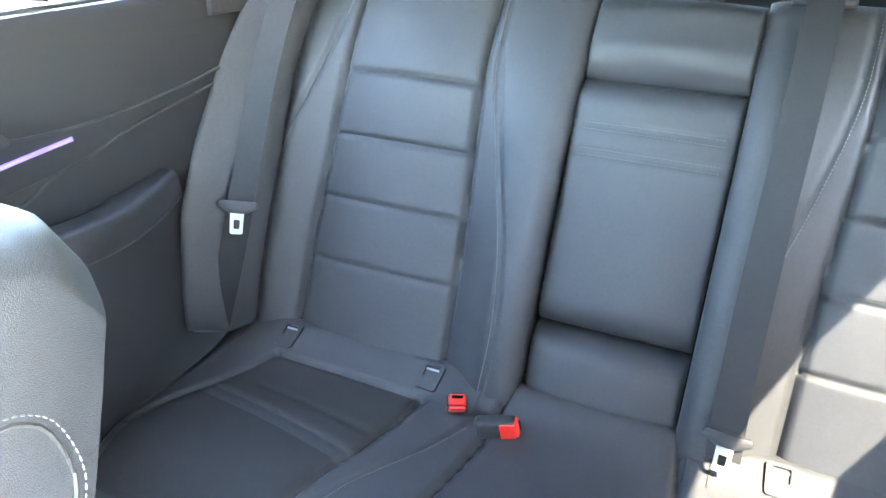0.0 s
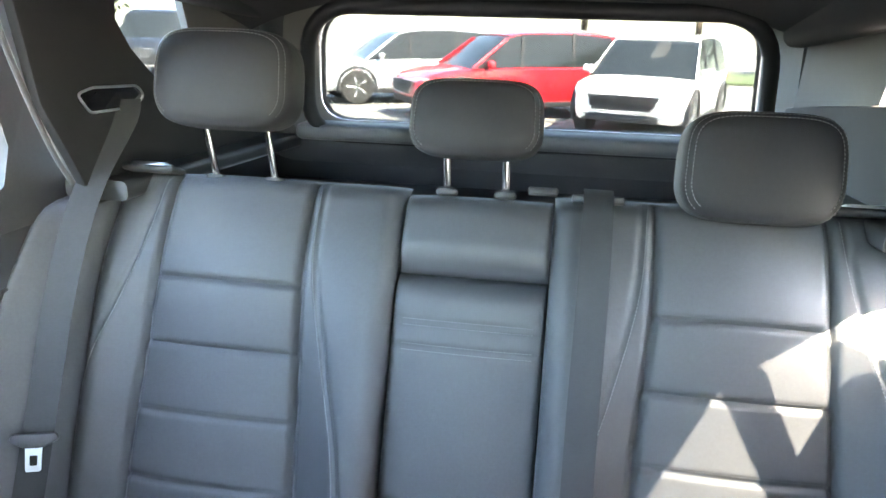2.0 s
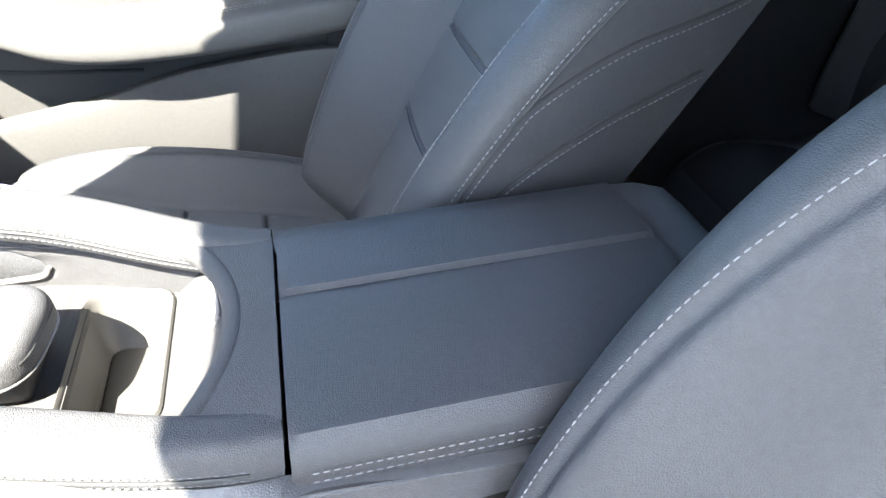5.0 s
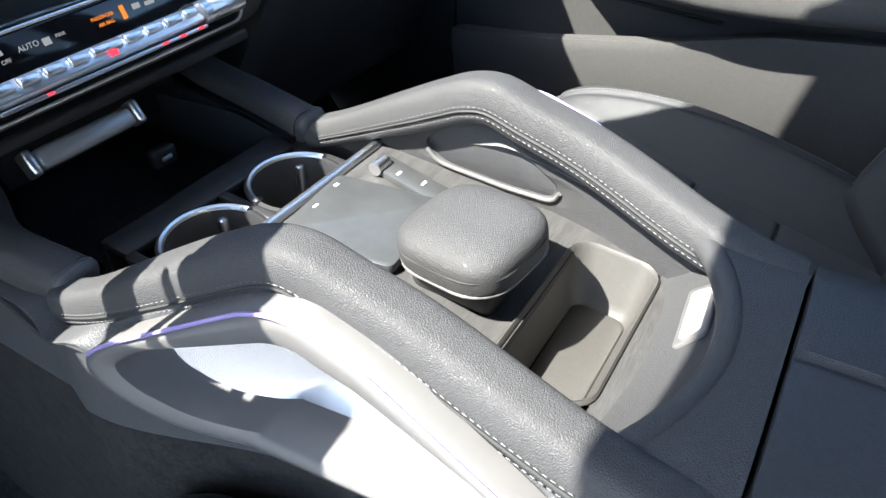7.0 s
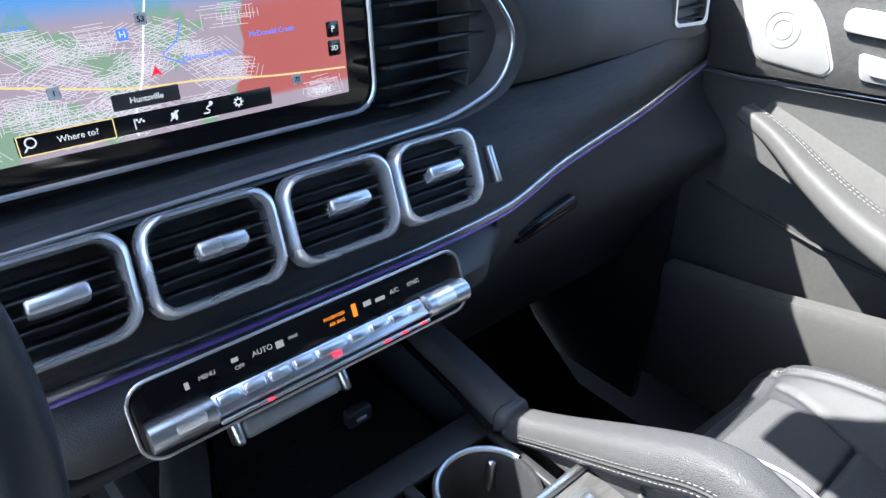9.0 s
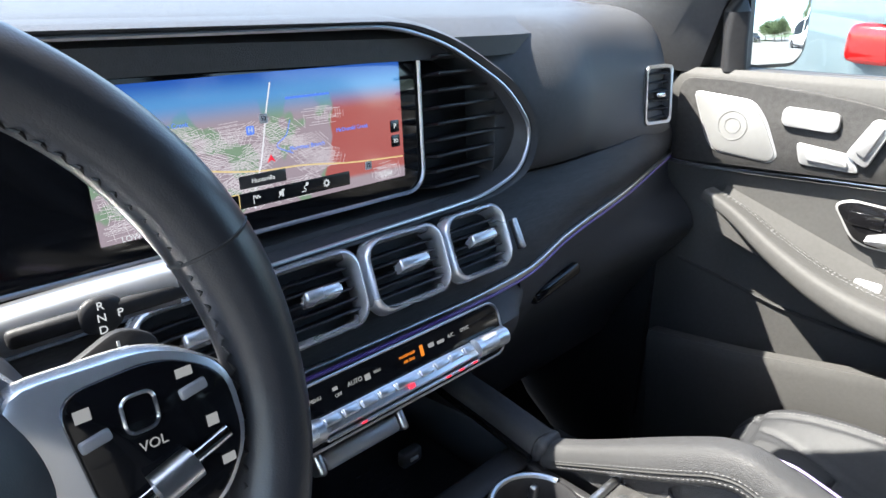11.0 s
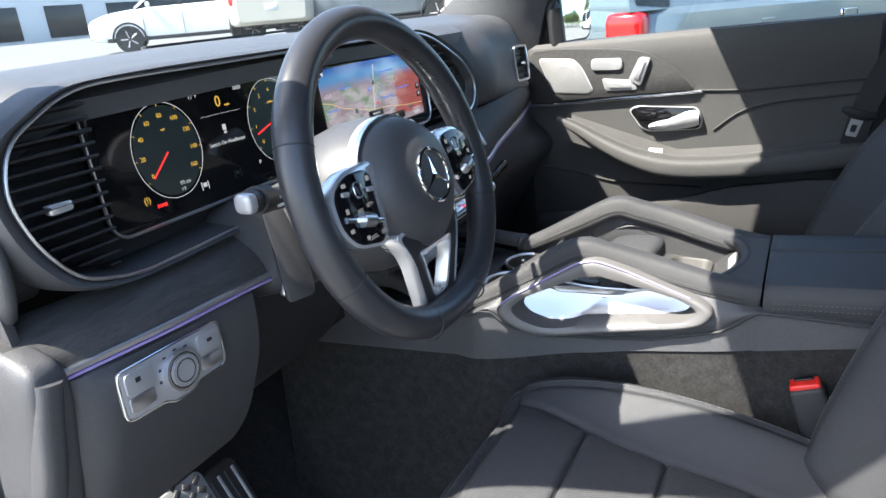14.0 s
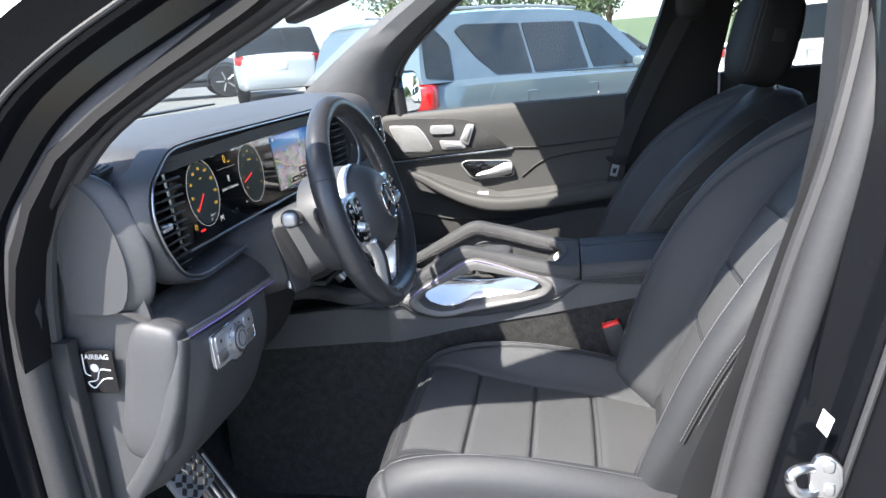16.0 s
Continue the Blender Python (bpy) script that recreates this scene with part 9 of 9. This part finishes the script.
BLACKCAR = paint("black_parked_paint", (0.012, 0.013, 0.016))
BEIGE = paint("light_beige_paint", (0.45, 0.42, 0.36))
GREYPAINT = paint("mid_grey_paint", (0.16, 0.18, 0.20), 0.4)
# row behind the car, noses towards it
car("red_crossover", (0.9, -13.9), -59, 4.35, 1.82, 1.56, REDPAINT, "red crossover parked nose-in behind the car")
car("white_crossover", (-1.75, -13.1), -20, 4.35, 1.82, 1.56, WHITEPAINT, "white crossover with a dark mesh grille")
car("silver_crossover", (3.42, -15.97), -59, 4.35, 1.82, 1.56, SILVERPAINT, "silver crossover with dark wheels")
car("black_pickup", (12.5, -21.4), 11, 5.8, 2.05, 1.92, BLACKCAR, "black pickup with a chrome grille", "pickup")
car("white_pickup", (-7.6, -10.5), -20, 5.8, 2.05, 1.92, WHITEPAINT, "white pickup with a slatted grille", "pickup")
# upper lot ahead, a little higher than the lane
lot = tagged(panel("upper_lot", [[(x, y, GROUND + 0.6 * smoothstep(0.8 * x + 0.6 * y, 11.0, 13.5)) for x in np.linspace(2, 60, 30)] for y in np.linspace(2.6, 50, 24)], ASPHALT, thick=0.05), "raised part of the pale car park", "ground", kind="structure")
LOT = 0.6
car("blue_grey_minivan", (7.54, 0.67), 233, 5.17, 2.02, 1.78, BLUEGREY, "pale blue-grey minivan parked alongside", "van")
car("white_suv", (14.2, 15.9), 46, 5.3, 2.05, 1.9, WHITEPAINT, "white full-size SUV across the lane", lift=LOT)
car("beige_pickup", (14.6, 13.3), -50, 5.8, 2.05, 1.9, BEIGE, "beige pickup seen from its tailgate", "pickup", lift=LOT)
car("grey_pickup", (15.4, 10.6), 32, 5.8, 2.05, 1.9, GREYPAINT, "grey pickup with a red tail lamp", "pickup", lift=LOT)
car("silver_hatchback", (14.0, 6.6), -66, 4.3, 1.8, 1.55, SILVERPAINT, "silver hatchback with red tail lamps", lift=LOT)
car("grey_suv", (13.6, 3.9), -70, 4.9, 1.95, 1.8, GREYPAINT, "grey SUV beyond the minivan")
car("dark_blue_suv", (27.0, -1.8), 175, 4.8, 1.95, 1.75, BLACKCAR, "dark SUV further along the row")
car("white_truck", (13.2, -4.9), 197, 5.8, 2.05, 1.95, WHITEPAINT, "white pickup with a red tail lamp", "pickup")

# low hall and trees far off
WALL = material("pale_metal_wall", (0.62, 0.63, 0.64), 0.6, vary=0.06, vary_scale=0.3, grain=0.3, grain_scale=3, stretch=(8, 8, 0.1))
hall = thing("sales_hall", (18, 55, GROUND), "long pale single-storey hall with dark windows", "building")
rbox("wall", (60, 14, 5.5), (18, 60, GROUND + 2.75), WALL, hall, "pale metal wall", r=0.05)
rbox("roof", (61, 15, 0.5), (18, 60, GROUND + 5.75), SILVER, hall, "flat roof edge", r=0.1)
for i in range(10):
    w = rbox("window", (3.4, 0.1, 2.4), (-8 + i * 5.6, 52.98, GROUND + 2.0), CARGLASS, hall, "dark window", r=0.03)
    rbox("window_frame", (3.6, 0.06, 0.12), (-8 + i * 5.6, 52.96, GROUND + 3.25), WHITE, w, r=0.02)

LEAF = material("sunlit_leaves", (0.055, 0.085, 0.03), 0.6, vary=0.4, vary_scale=1.2)
BARK = material("tree_bark", (0.10, 0.075, 0.055), 0.9, grain=1.0, grain_scale=30, vary=0.3)


def tree(at, height, spread, seed):
    rnd = random.Random(seed)
    t = thing("tree", (at[0], at[1], GROUND), "leafy green tree beyond the car park", "tree", "far trees")
    tube("trunk", arr((at[0], at[1], GROUND), (at[0] + 0.1, at[1], GROUND + height * 0.3), (at[0] - 0.1, at[1] + 0.1, GROUND + height * 0.7)), 0.16, BARK, t, "brown trunk", n=8)
    tips = []
    for i in range(9):
        a, k = rnd.uniform(0, 6.28), rnd.uniform(0.3, 0.95)
        z0 = GROUND + height * rnd.uniform(0.28, 0.5)
        tip = (at[0] + spread * k * math.cos(a), at[1] + spread * k * math.sin(a), GROUND + height * rnd.uniform(0.5, 0.95))
        tube("limb", arr((at[0], at[1], z0), ((at[0] + tip[0]) / 2, (at[1] + tip[1]) / 2, (z0 + tip[2]) / 2 + 0.3), tip), 0.05, BARK, t, n=6, sides=6)
        tips.append(tip)
    verts, faces = [], []
    for tip in tips + [(at[0], at[1], GROUND + height * 0.85)]:
        for _ in range(380):
            r = spread * 0.48 * rnd.random() ** 0.45
            a, b = rnd.uniform(0, 6.28), math.asin(rnd.uniform(-1, 1))
            p = Vector((tip[0] + r * math.cos(a) * math.cos(b), tip[1] + r * math.sin(a) * math.cos(b), tip[2] + r * 0.75 * math.sin(b)))
            d1 = Vector((rnd.uniform(-1, 1), rnd.uniform(-1, 1), rnd.uniform(-1, 1))).normalized() * rnd.uniform(0.10, 0.2)
            d2 = d1.cross(Vector((rnd.uniform(-1, 1), rnd.uniform(-1, 1), rnd.uniform(-1, 1)))).normalized() * rnd.uniform(0.06, 0.12)
            o = len(verts)
            verts += [p - d1, p + d2, p + d1, p - d2]
            faces.append((o, o + 1, o + 2, o + 3))
    tagged(solid("crown", verts, faces, LEAF, t, "green leaves", smooth=False, tidy=False), kind="stuff")


for i, (x, y, h, sp) in enumerate(((45, 4, 7, 3.2), (48, -3, 6.5, 3.4), (50, 11, 7.5, 3.6), (46, -9, 6, 3), (40, -16, 7, 3.5), (38, 20, 6.5, 3.2), (-6, -34, 7, 3.6), (-13, -32, 6.5, 3.4), (-1, -36, 6, 3), (23, -18.5, 4.2, 3.0), (20, -19.5, 3.8, 2.8), (27, -20, 4.4, 3.0), (24, -25, 4.4, 3.2), (18, -23, 4.0, 2.8))):
    tree((x, y), h, sp, i)
GRASS = material("roadside_grass", (0.075, 0.10, 0.045), 0.9, grain=1, grain_scale=40, vary=0.3, vary_scale=0.5)
hill = tagged(panel("hill", [[(x, y, GROUND + 5.5 * math.exp(-((x - 150) / 40) ** 2) * math.exp(-((y + 20) / 90) ** 2) + 0.02) for x in np.linspace(60, 240, 20)] for y in np.linspace(-160, 140, 16)], GRASS, thick=0.2), "low wooded hill on the horizon", "hill", kind="structure")
verge = tagged(rbox("grass_verge", (60, 6, 0.12), (-6, -28, GROUND + 0.05), GRASS, None, r=0.04), "mown grass verge behind the parked cars", "grass", kind="structure")
